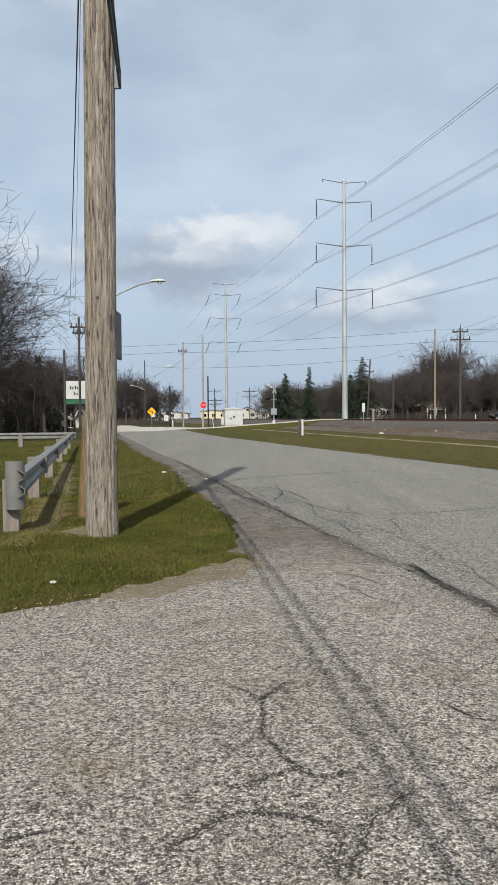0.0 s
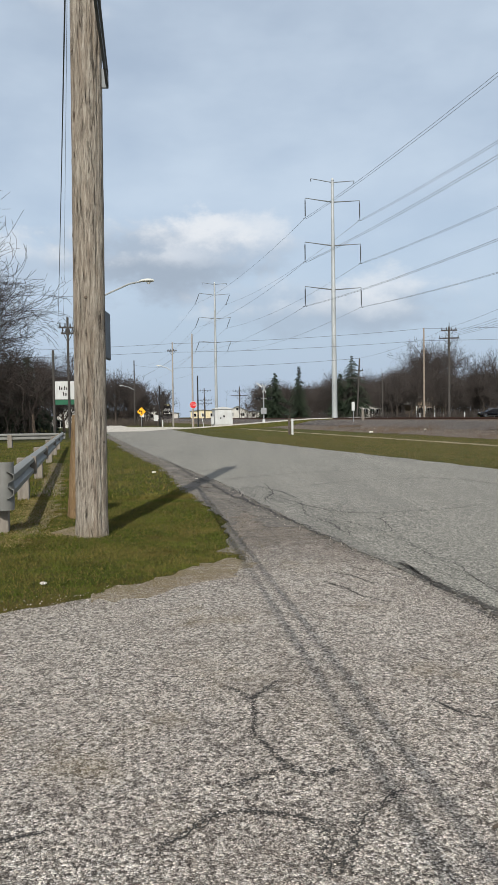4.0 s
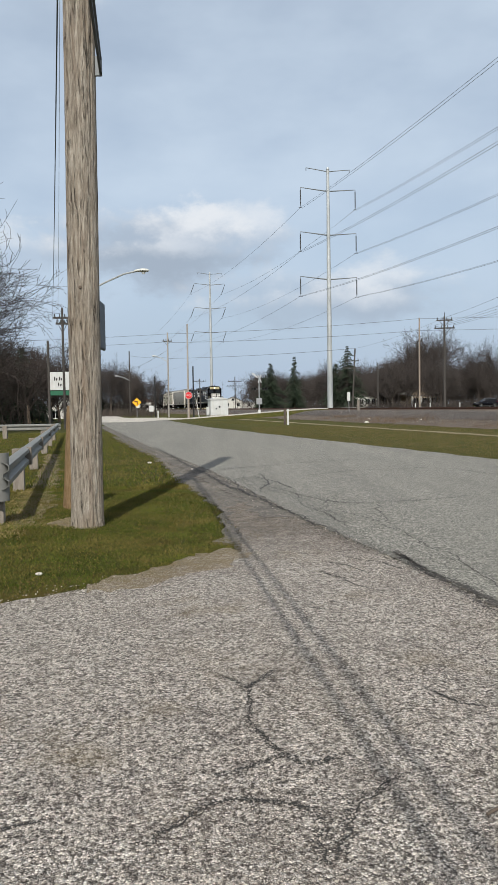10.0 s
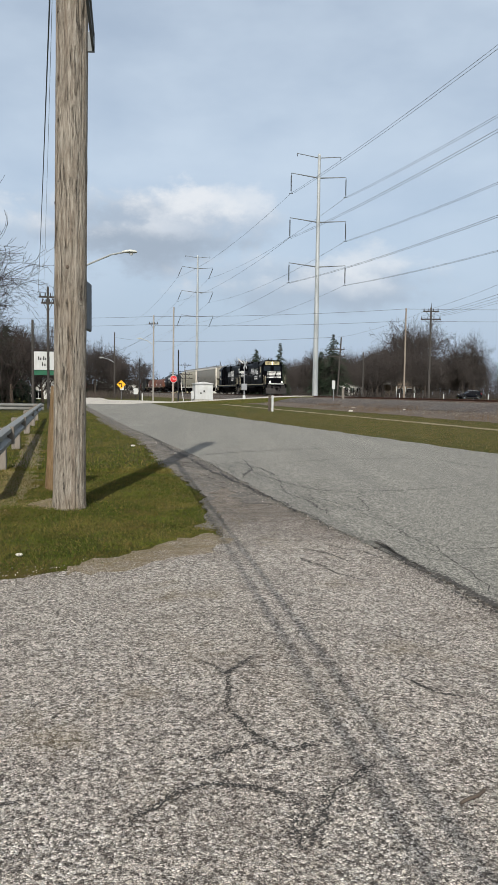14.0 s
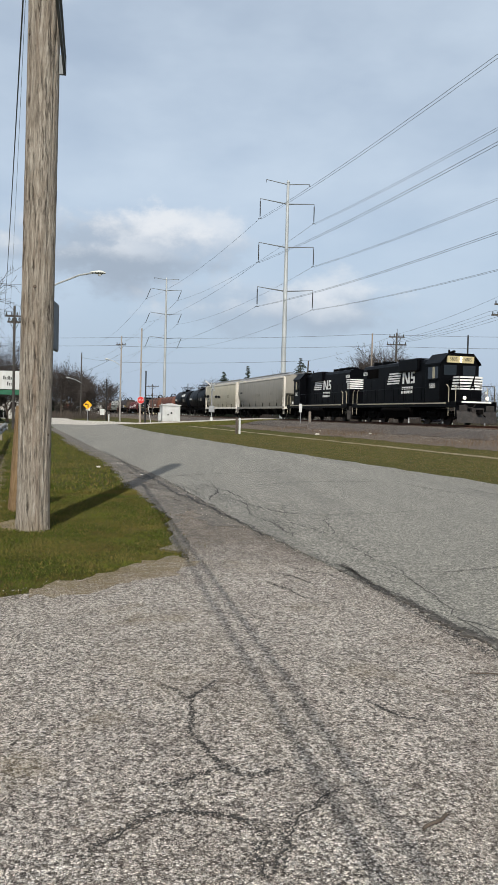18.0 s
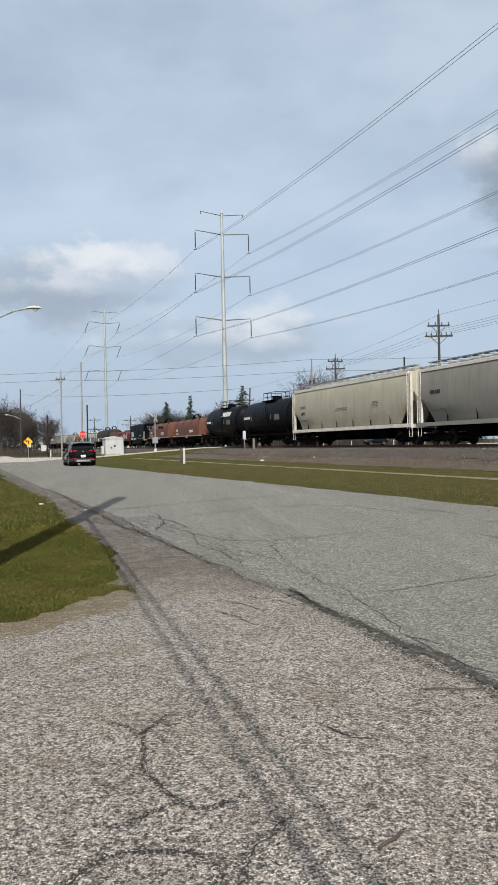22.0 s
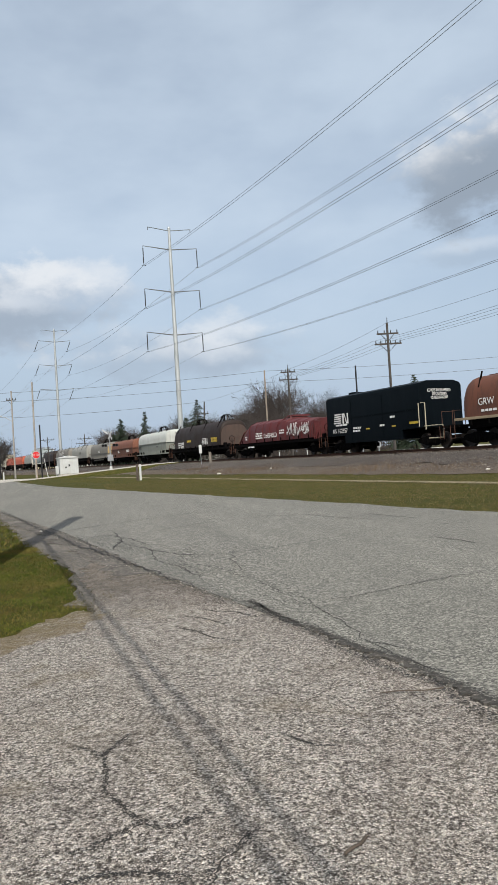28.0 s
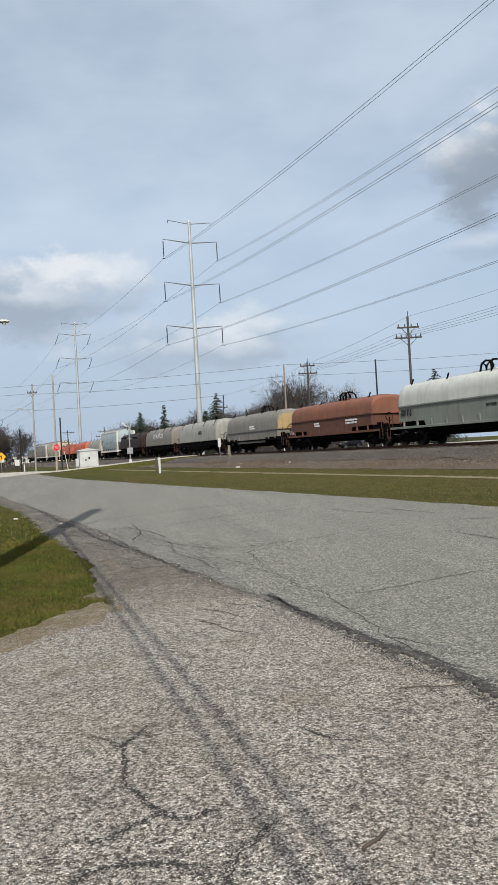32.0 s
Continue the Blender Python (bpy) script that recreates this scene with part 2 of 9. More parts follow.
    def data(self, name, material, smooth=False, bevel=0.0):
        me = bpy.data.meshes.new(name)
        me.from_pydata(self.v, [], self.f)
        bm = bmesh.new()
        bm.from_mesh(me)
        if len(bm.faces) < 4000:
            bmesh.ops.recalc_face_normals(bm, faces=bm.faces)
        if bevel:
            sharp = [e for e in bm.edges if len(e.link_faces) == 2 and e.calc_face_angle(0) > 0.5]
            bmesh.ops.bevel(bm, geom=sharp, offset=bevel, segments=2, profile=0.5, affect="EDGES", clamp_overlap=True)
        bm.to_mesh(me)
        bm.free()
        me.materials.append(material)
        if smooth:
            me.shade_smooth()
            me.set_sharp_from_angle(angle=radians(smooth if smooth > 1 else 40))
        me.update()
        return me


SINGLES = {"lettering_blocks", "end_handrail", "air_hose", "hood_door", "end_post", "underframe", "air_reservoir", "headlight", "pane", "walkway_edge", "grab_iron", "side_post", "reflector_strip", "windshield", "head_lamp", "brace", "exhaust_stack", "end_grab_rail", "yellow_strip", "door_gap", "radiator_grille", "side_skirt_panel", "nose_stripe"}


def part(name, mesh, material, parent=None, label="", smooth=False, bevel=0.0, at=None):
    """Links a Mesh as one object, under a thing or a part."""
    if name in SINGLES and isinstance(mesh, Mesh):
        pieces = mesh.islands()
        for m in pieces[1:]:
            part(name, m, material, parent, label, smooth, bevel, at)
        mesh = pieces[0]
    ob = new(name, mesh.data(name, material, smooth, bevel) if isinstance(mesh, Mesh) else mesh)
    if parent:
        ob.parent = parent
    if at is not None:
        ob.matrix_basis = at
    return tagged(ob, label) if label else ob


def thing(name, label, category, at=None, group="", kind=""):
    ob = new(name)
    if at is not None:
        ob.matrix_basis = at
    return tagged(ob, label, category, group, kind)


def lettering(name, text, size, material, parent, at, align="CENTER", thick=0.004, squeeze=1.0):
    """Built-in font letters as a mesh in their own plane, x to the right and y up."""
    cu = bpy.data.curves.new(name, "FONT")
    cu.body, cu.size, cu.align_x, cu.align_y, cu.extrude = text, size, align, "CENTER", thick
    ob = bpy.data.objects.new(name, cu)
    scene.collection.objects.link(ob)
    dg = bpy.context.evaluated_depsgraph_get()
    me = bpy.data.meshes.new_from_object(ob.evaluated_get(dg))
    bpy.data.objects.remove(ob)
    me.transform(Matrix.Diagonal((squeeze, 1, 1, 1)))
    me.materials.clear()
    me.materials.append(material)
    return part(name, me, material, parent, at=at)


def track_x(y):
    return 28.22 - 0.196 * y - (0.00018 * (y - 100) ** 2 if y > 100 else 0.0)


def track_slope(y):
    return -0.196 - (0.00036 * (y - 100) if y > 100 else 0.0)


RAIL_Z = 1.0
# ---- the surfaces of the place
def grass_ground():
    m = Nodes("grass_ground")
    big, mid, fine = m.noise(0.35, 5, 0.6), m.noise(2.4, 6, 0.65), m.noise(60, 3, 0.7)
    c = m.colors(mid, [(0.30, rgb("333a17")), (0.46, rgb("484b22")), (0.60, rgb("5c5330")), (0.80, rgb("6f6240"))])
    c = m.mix(m.ramp(big, 0.45, 0.75, 0, 0.5), c, rgb("6a6034"))
    c = m.mix(m.ramp(m.noise(9, 5, 0.7), 0.5, 0.68, 0, 0.55), c, rgb("332b18"))
    c = m.mix(m.ramp(fine, 0.3, 0.8, 0.6, 0.0), c, rgb("232a0c"))
    m.set(Base_Color=c, Roughness=0.95, Specular_IOR_Level=0.08)
    return m.bump(fine, 0.9, 0.03).mat


def blade_mat(name, lo, hi, dry, share):
    """Grass blades: each its own green or straw tone, in patches."""
    m = Nodes(name)
    g = m.nt.nodes.new("ShaderNodeNewGeometry")
    r = g.outputs["Random Per Island"]
    c = m.colors(r, [(0.0, lo), (1 - share - 0.05, hi), (1 - share + 0.05, dry), (1.0, tuple(k * 1.15 for k in dry))])
    c = m.mix(m.ramp(m.noise(0.55, 6, 0.7), 0.46, 0.60, 0, 0.55), c, dry)
    c = m.mix(m.ramp(m.noise(1.7, 6, 0.75), 0.50, 0.64, 0, 0.55), c, rgb("4a3d1f"))
    c = m.mix(m.ramp(m.noise(1.1, 5, 0.7, m.vec((1, 1, 1), (0, 0, 1.3))), 0.52, 0.66, 0, 0.6), c, tuple(k * 1.15 for k in hi))
    m.set(Base_Color=c, Roughness=0.75, Specular_IOR_Level=0.10)
    return m.mat


def chip_lot(name="chip_lot", dirty=True, tan=0.0):
    """Worn chip seal: small pale and dark stones in dark binder, with pink, tan and grey patches."""
    m = Nodes(name)
    flat = m.vec((1, 1, 0.0))
    big, mid = m.noise(0.45, 5, 0.6), m.noise(2.2, 6, 0.65)
    r = m.sep(m.cells(104, vec=flat))
    r2 = m.sep(m.cells(175, vec=flat))
    c = m.colors(r[0], [(0.0, rgb("332e2a")), (0.18, rgb("6d665f")), (0.36, rgb("b9b0a4")), (0.60, rgb("ece4d7")), (1.0, rgb("fffaf2"))])
    c2 = m.colors(r2[1], [(0.0, rgb("332e2b")), (0.22, rgb("80776f")), (0.5, rgb("d8cdc0")), (1.0, rgb("fff8ec"))])
    c = m.mix(m.ramp(m.noise(3.5, 4, 0.6), 0.42, 0.60, 0.25, 0.75), c, c2)
    # stones lost: dark binder in specks, blotches and ragged bands
    c = m.mix(m.ramp(m.noise(58, 4, 0.8), 0.53, 0.58, 0, 0.85), c, rgb("2f2a27"))
    c = m.mix(m.ramp(m.noise(27, 5, 0.88), 0.515, 0.575, 0, 0.68), c, rgb("39332f"))
    c = m.mix(m.ramp(m.noise(11, 6, 0.8, distort=0.4), 0.54, 0.68, 0, 0.45), c, rgb("3f3935"))
    c = m.mix(m.ramp(mid, 0.50, 0.74, 0, 0.34), c, rgb("5a524c"))
    c = m.mix(m.ramp(m.noise(0.8, 3), 0.50, 0.68, 0, 0.22), c, rgb("87796d"))
    c = m.mix(m.ramp(m.noise(1.3, 4, 0.6, m.vec((1, 1, 0), (0, 0, 2.1))), 0.58, 0.72, 0, 0.45), c, rgb("857553"))
    c = m.mix(m.ramp(big, 0.52, 0.70, 0, 0.22), c, rgb("8b7d62"))
    y = m.math("ADD", m.sep()[1], m.math("MULTIPLY", m.math("SUBTRACT", m.noise(1.7, 5, 0.65), 0.5), 3.4))
    c = m.mix(m.ramp(y, 6.0, 7.8, 0, 0.70 if dirty else 0.0), c, m.mix(m.ramp(m.noise(5, 4), 0.4, 0.65), rgb("5a5249"), rgb("84796b")))
    if tan:
        c = m.mix(m.ramp(m.noise(4, 5, 0.7), 0.35, 0.65, tan * 0.5, tan), c, rgb("84734f"))
    edge = m.cells(104, "DISTANCE_TO_EDGE", flat, "Distance")
    c = m.mix(m.ramp(edge, 0.0, 0.11, 0.75, 0.0), c, rgb("2a2522"))
    m.set(Base_Color=c, Roughness=0.9, Specular_IOR_Level=0.2)
    return m.bump(m.math("ADD", m.ramp(edge, 0, 0.3), m.math("MULTIPLY", r2[1], 0.5)), 0.9, 0.008).mat


def asphalt():
    m = Nodes("asphalt")
    big, mid, fine = m.noise(0.18, 4, 0.6), m.noise(1.6, 6, 0.65), m.noise(140, 2, 0.7)
    along = m.noise(1.3, 5, 0.6, m.vec((0.9, 0.06, 1), (0, 0, radians(11.3))))
    r = m.sep(m.cells(85, vec=m.vec((1, 1, 0))))[0]
    c = m.colors(r, [(0.0, rgb("302e2a")), (0.5, rgb("6b6a61")), (1.0, rgb("adaa9f"))])
    r2 = m.sep(m.cells(38, vec=m.vec((1, 1, 0))))[1]
    c = m.mix(m.ramp(r2, 0.0, 0.35, 0.45, 0.0), c, rgb("45433e"))
    c = m.mix(m.ramp(along, 0.38, 0.70, 0, 0.4), c, rgb("4f4d48"))
    c = m.mix(m.ramp(mid, 0.5, 0.75, 0, 0.3), c, rgb("74726a"))
    c = m.mix(m.ramp(fine, 0.35, 0.6, 0.3, 0.0), c, rgb("484846"))
    c = m.mix(m.ramp(big, 0.45, 0.7, 0, 0.25), c, rgb("67655d"))
    # fine map cracking in patches
    e = m.cells(1.1, "DISTANCE_TO_EDGE", m.vec((1, 1, 0)), "Distance")
    patch = m.ramp(m.noise(0.25, 3), 0.56, 0.66)
    c = m.mix(m.math("MULTIPLY", m.ramp(e, 0.0, 0.012, 0.8, 0.0), patch), c, rgb("3b3a38"))
    m.set(Base_Color=c, Roughness=0.9)
    return m.bump(fine, 0.5, 0.006).mat


def dirt(name, a, b, c_, stones=45):
    m = Nodes(name)
    mid, fine = m.noise(1.3, 6, 0.65), m.noise(40, 4, 0.7)
    c = m.colors(mid, [(0.3, a), (0.55, b), (0.75, c_)])
    r = m.sep(m.cells(stones, vec=m.vec((1, 1, 0.2))))
    c = m.mix(m.ramp(r[0], 0.6, 1.0, 0, 0.6), c, tuple(min(1, k * 1.7) for k in c_))
    c = m.mix(m.ramp(r[1], 0.0, 0.4, 0.5, 0), c, tuple(k * 0.5 for k in a))
    m.set(Base_Color=c, Roughness=0.95)
    return m.bump(m.math("ADD", fine, r[0]), 0.8, 0.02).mat


def weathered_pole(name="weathered_pole_wood", warm=0.0):
    """Old pole: silvery ridges, brown weathered grooves, dark checks, knots' stains."""
    m = Nodes(name)
    v, v2 = m.vec((1, 1, 0.07)), m.vec((1, 1, 0.035))
    g, g2, big = m.noise(34, 8, 0.82, v, 0.3), m.noise(95, 5, 0.75, v), m.noise(1.6, 5, 0.6)
    chk, long_ = m.noise(24, 6, 0.8, m.vec((1, 1, 0.10)), 0.5), m.noise(16, 4, 0.65, v2)
    c = m.colors(g, [(0.28, rgb("4a3f38")), (0.40, rgb("857c70")), (0.52, rgb("a69e91")), (0.68, rgb("c7c0b3")), (0.85, rgb("ddd7cb"))])
    c = m.mix(m.ramp(g2, 0.47, 0.64, 0, 0.65), c, rgb("51463b"))
    c = m.mix(m.ramp(long_, 0.52, 0.68, 0, 0.4), c, rgb("786454"))
    c = m.mix(m.ramp(big, 0.50, 0.72, 0, 0.35), c, rgb("7d6a52"))
    c = m.mix(m.ramp(m.noise(7, 3, 0.5, m.vec((1, 1, 0.5))), 0.66, 0.74, 0, 0.7), c, rgb("3b2e26"))
    c = m.mix(m.ramp(chk, 0.59, 0.65, 0, 0.85), c, rgb("2c221c"))
    if warm:
        c = m.mix(warm, c, rgb("c39a62"), "MULTIPLY")
        c = m.mix(0.45, c, rgb("866a40"))
    m.set(Base_Color=c, Roughness=0.95, Specular_IOR_Level=0.15)
    h = m.math("SUBTRACT", m.math("ADD", g, m.math("MULTIPLY", g2, 0.5)), m.ramp(chk, 0.56, 0.66, 0, 1.4))
    return m.bump(h, 1.0, 0.03).mat


def bark(name, a, b):
    m = Nodes(name)
    g = m.noise(9, 5, 0.7, m.vec((1, 1, 0.25)))
    m.set(Base_Color=m.colors(g, [(0.3, a), (0.7, b)]), Roughness=0.95)
    return m.bump(g, 0.6, 0.03).mat


def ballast_mat():
    m = Nodes("ballast_stone")
    cell = m.sep(m.cells(20, vec=m.vec((1, 1, 1))))
    e = m.cells(20, "DISTANCE_TO_EDGE", m.vec((1, 1, 1)), "Distance")
    c = m.colors(cell[0], [(0.0, rgb("3a3531")), (0.45, rgb("5d5650")), (0.8, rgb("726a64")), (1.0, rgb("8d857f"))])
    c = m.mix(m.ramp(m.noise(0.5, 5), 0.45, 0.7, 0, 0.55), c, rgb("564a3f"))
    c = m.mix(m.ramp(e, 0.0, 0.13, 0.85, 0), c, rgb("25211e"))
    m.set(Base_Color=c, Roughness=0.95)
    return m.bump(m.ramp(e, 0, 0.3), 1.0, 0.05).mat


def steel_pole():
    m = Nodes("galvanised_steel")
    n = m.noise(1.2, 5, 0.6, m.vec((1, 1, 0.2)))
    c = m.colors(n, [(0.3, rgb("939899")), (0.6, rgb("aeb3b4")), (0.8, rgb("bdc1c0"))])
    m.set(Base_Color=c, Roughness=0.55, Metallic=0.35)
    return m.bump(m.noise(60, 3), 0.1, 0.01).mat


M_GRASS = grass_ground()
M_BLADE = blade_mat("grass_blades", rgb("222c0b"), rgb("4e5a1d"), rgb("6f6236"), 0.20)
M_BLADE_DRY = blade_mat("dry_grass_blades", rgb("3a3b20"), rgb("5a5634"), rgb("665d40"), 0.40)
M_BLADE_VERGE = blade_mat("verge_grass_blades", rgb("363e1c"), rgb("575b2e"), rgb("665d40"), 0.30)
M_THATCH = blade_mat("brown_thatch", rgb("2e2a14"), rgb("443c1e"), rgb("5f5233"), 0.30)
M_STRAW = blade_mat("pale_straw", rgb("5a4f30"), rgb("7c6d45"), rgb("938460"), 0.35)
M_WEED = blade_mat("dry_weed_stems", rgb("3f352c"), rgb("5b4c3f"), rgb("70604f"), 0.5)
M_LOT, M_ASPHALT = chip_lot(), asphalt()
M_DIRT = dirt("packed_dirt", rgb("433f3a"), rgb("5c5750"), rgb("787269"))
M_SOILCHIP = chip_lot("sandy_chips", False, 0.85)
M_SOIL = dirt("sandy_soil", rgb("584d3d"), rgb("6e614b"), rgb("82755d"), 90)
M_PATH = dirt("path_dirt", rgb("665d49"), rgb("7b715a"), rgb("8d8369"))
M_VERGE = dirt("weedy_soil", rgb("3d342b"), rgb("50453a"), rgb("62574a"), 22)
M_BALLAST = ballast_mat()
M_CRACK = paint("crack_filler", rgb("353330"), 0.95, var=0.4, scale=8)
M_BROKEN = dirt("broken_asphalt_bits", rgb("2b2926"), rgb("403d38"), rgb("5a564f"), 55)
M_CHIP = paint("pale_chip", rgb("958c81"), 0.9, 0, 0.4, 30)
M_CONCRETE = dirt("pale_concrete", rgb("908c83"), rgb("a7a299"), rgb("b9b5ab"), 30)
M_POLE = weathered_pole()
M_POLE_BROWN = weathered_pole("brown_pole_wood", 0.55)
M_POLE_FAR = bark("grey_pole_wood", rgb("32302e"), rgb("4f4b47"))
M_POLE_PALE = bark("pale_grey_pole_wood", rgb("77736e"), rgb("9d9992"))
M_POLE_TAN = bark("tan_pole_wood", rgb("6f6459"), rgb("978b7e"))
M_BARK = bark("grey_bark", rgb("383029"), rgb("6a5d50"))
M_BARK_TAN = bark("tan_bark", rgb("352e29"), rgb("5c534b"))
M_TWIG = bark("twigs", rgb("221d1a"), rgb("3f3732"))
M_TWIG_TAN = bark("pale_twigs", rgb("2c2725"), rgb("4c4642"))
M_NEEDLE = paint("fir_needles", rgb("24331f"), 0.8, var=0.5, scale=2.5, bump=0.2)
M_STEEL = steel_pole()
M_GALV = paint("guardrail_zinc", rgb("7b7c78"), 0.55, 0.2, 0.25, 3, rgb("6f6a63"), 0.35)
M_RAILPOST = bark("weathered_post_wood", rgb("625c54"), rgb("8a8379"))
M_RUST = paint("rusty_rail", rgb("54382a"), 0.8, 0.3, 0.4, 4)
M_RAILTOP = paint("polished_rail", rgb("a9a9a9"), 0.25, 0.9, 0.1, 4)
M_TIE = bark("sleeper_wood", rgb("3a322b"), rgb("61564b"))
M_WIRE = paint("wire", rgb("5a6067"), 0.6, 0.4, 0.1, 1, bump=0)
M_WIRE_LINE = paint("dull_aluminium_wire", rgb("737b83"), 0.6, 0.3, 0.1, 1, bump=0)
# same line farther off: distance haze put into a paler wire colour
M_WIRE_FAR = paint("hazed_wire", rgb("8b939b"), 0.5, 0.5, 0.1, 1, bump=0)
M_ARM = paint("dull_arm_steel", rgb("6d7274"), 0.6, 0.3, 0.2, 2)
M_INSUL = paint("insulator", rgb("232527"), 0.5, 0, 0.2, 4)
M_WHITE = paint("white_paint", rgb("bcbfbe"), 0.5, 0, 0.12, 1.2, rgb("9a958a"), 0.3, streak=True)
M_RED = paint("sign_red", rgb("c31d22"), 0.4, 0, 0.1, 4)
M_YELLOW = paint("sign_yellow", rgb("e8a913"), 0.4, 0, 0.1, 4)
M_BLACK = paint("black_paint", rgb("17181a"), 0.45, 0, 0.3, 3)
M_GREEN = paint("sign_green", rgb("1d5a41"), 0.5, 0, 0.15, 3)
M_GREY = paint("grey_paint", rgb("8d9093"), 0.5, 0.2, 0.2, 3)
M_DARKSIGN = paint("dark_sheet_metal", rgb("2c3235"), 0.5, 0.4, 0.2, 3)
M_STONE = dirt("pale_stone", rgb("a9a49a"), rgb("c4bfb4"), rgb("dad5ca"), 60)
# ---- ground, road, lot, track bed
def ragged(points, step, amp, seed):
    """A polyline broken into short steps with an uneven edge."""
    rnd = random.Random(seed)
    out = []
    for (x0, y0), (x1, y1) in zip(points[:-1], points[1:]):
        n = max(1, int(math.hypot(x1 - x0, y1 - y0) / step))
        nx, ny = -(y1 - y0), x1 - x0
        k = math.hypot(nx, ny)
        for i in range(n):
            a = rnd.gauss(0, amp) if (i or out) else 0
            out.append((x0 + (x1 - x0) * i / n + a * nx / k, y0 + (y1 - y0) * i / n + a * ny / k))
    return out + [points[-1]]


def sheet(name, outline, z, material, label, category="ground", parent=None, thick=0.04):
    """A flat piece of ground with a real edge."""
    n = len(outline)
    me = Mesh()
    me.add([(x, y, z) for x, y in outline] + [(x, y, z - thick) for x, y in outline],
           [tuple(range(n))] + [(i, i + n, (i + 1) % n + n, (i + 1) % n) for i in range(n)])
    ob = new(name, me.data(name, material))
    if parent:
        ob.parent = parent
        return tagged(ob, label)
    return tagged(ob, label, category, kind="structure")


def profile(d):
    """Height of the ground at d metres across the track."""
    pts = ((-1e5, -0.012), (-10.5, -0.012), (-8.0, 0.06), (-5.6, 0.22), (-3.4, 0.66), (-2.3, 0.74), (2.3, 0.74), (3.6, 0.6), (6.0, 0.5), (1e5, 0.5))
    for (a, za), (b, zb) in zip(pts[:-1], pts[1:]):
        if a <= d <= b:
            return za + (zb - za) * (d - a) / (b - a)


def far_track_x(y):
    return track_x(y) if y < 320 else track_x(320) + track_slope(320) * (y - 320)


def strip(name, d_list, ys, material, lift, label, category, wob=0.0, seed=1, tint=0.0):
    """A band of ground along the track, offsets across it from d_list, following the ground's height."""
    rnd = random.Random(seed)
    sec = []
    for y in ys:
        row = []
        for i, d in enumerate(d_list):
            w = rnd.gauss(0, wob) if i in (0, len(d_list) - 1) else 0
            dd = d + w
            row.append((far_track_x(y) + dd * 1.019, y, profile(max(-1e4, min(1e4, dd))) + lift + (rnd.gauss(0, tint) if tint else 0)))
        sec.append(row)
    ob = new(name, Mesh().loft(sec, closed=False).data(name, material))
    return tagged(ob, label, category, kind="structure")


def ramp_list(*runs):
    out = []
    for a, b, n in runs:
        out += [a + (b - a) * i / n for i in range(n)]
    return out + [runs[-1][1]]


GROUND_Y = ramp_list((-2500, -300, 4), (-300, -60, 6), (-60, 120, 60), (120, 320, 20), (320, 3500, 8))
strip("ground", (-3000, -800, -250, -90, -45, -28, -20, -15, -12.5, -10.5, -9, -8, -6.8, -5.6, -4.5, -3.4, -2.3, 0, 2.3, 3.6, 4.8, 6, 12, 40, 120, 400, 1200, 3000),
      GROUND_Y, M_GRASS, 0.0, "rough green and yellowed grass with bare patches", "ground")
BED_Y = ramp_list((-60, 25, 30), (25, 90, 90), (90, 320, 60))
strip("track_verge", (-8.8, -8.0, -6.8, -5.6, -4.8), BED_Y, M_VERGE, 0.016, "brown weedy soil along the foot of the track bed", "verge", 0.22, 3, 0.006)
strip("ballast", (-5.3, -4.7, -4.0, -3.4, -2.8, -2.3, -1.2, 0, 1.2, 2.3, 3.0, 3.6, 5.0), BED_Y, M_BALLAST, 0.050, "grey crushed stone ballast under the track", "ballast", 0.12, 4, 0.012)
strip("dirt_path", (-12.35, -12.1, -11.7), ramp_list((-40, 20, 20), (20, 60, 40), (60, 80, 10)), M_PATH, 0.014, "narrow pale trodden dirt path in the grass", "path", 0.07, 5)

ROAD_L = [(13.5, -70), (6.0, -20), (3.0, -4), (2.05, 1.0), (1.9, 3.27), (1.62, 4.9), (1.38, 5.9), (1.08, 7.2), (0.74, 8.6), (0.25, 11.3), (-0.45, 14.9), (-2.75, 24.6), (-5.0, 34.8), (-9.6, 56), (-15.2, 82.5)]
ROAD_R = [(-8.0, 84.5), (-5.4, 68.8), (-1.81, 48.75), (1.2, 36.2), (3.75, 25.5), (5.22, 19.7), (5.86, 16.9), (6.35, 14.6), (6.8, 12.6), (9.6, 0), (14.5, -20), (25, -70)]
road = sheet("road", ragged(ROAD_L, 0.10, 0.016, 11) + ragged(ROAD_R, 0.6, 0.05, 12), 0.022, M_ASPHALT,
             "worn grey asphalt road with cracked edges", "road")
# the street across, and the road bending away past it
STREET = [(-8.0, 84.6), (-3.0, 86.0), (3.5, 87.0), (8.0, 86.4), (11.0, 85.8)]
sheet("side_road", [(-14.6, 73.5), (-13.8, 71.2), (-9.0, 71.6), (-7.4, 81.7), (-5.6, 84.9), (-5.2, 91), (-9.6, 100), (-15.2, 104), (-21.5, 136), (-29, 138), (-24, 112), (-18, 90)], 0.027, M_CONCRETE,
      "pale sunlit concrete road bending away past the junction", "road")


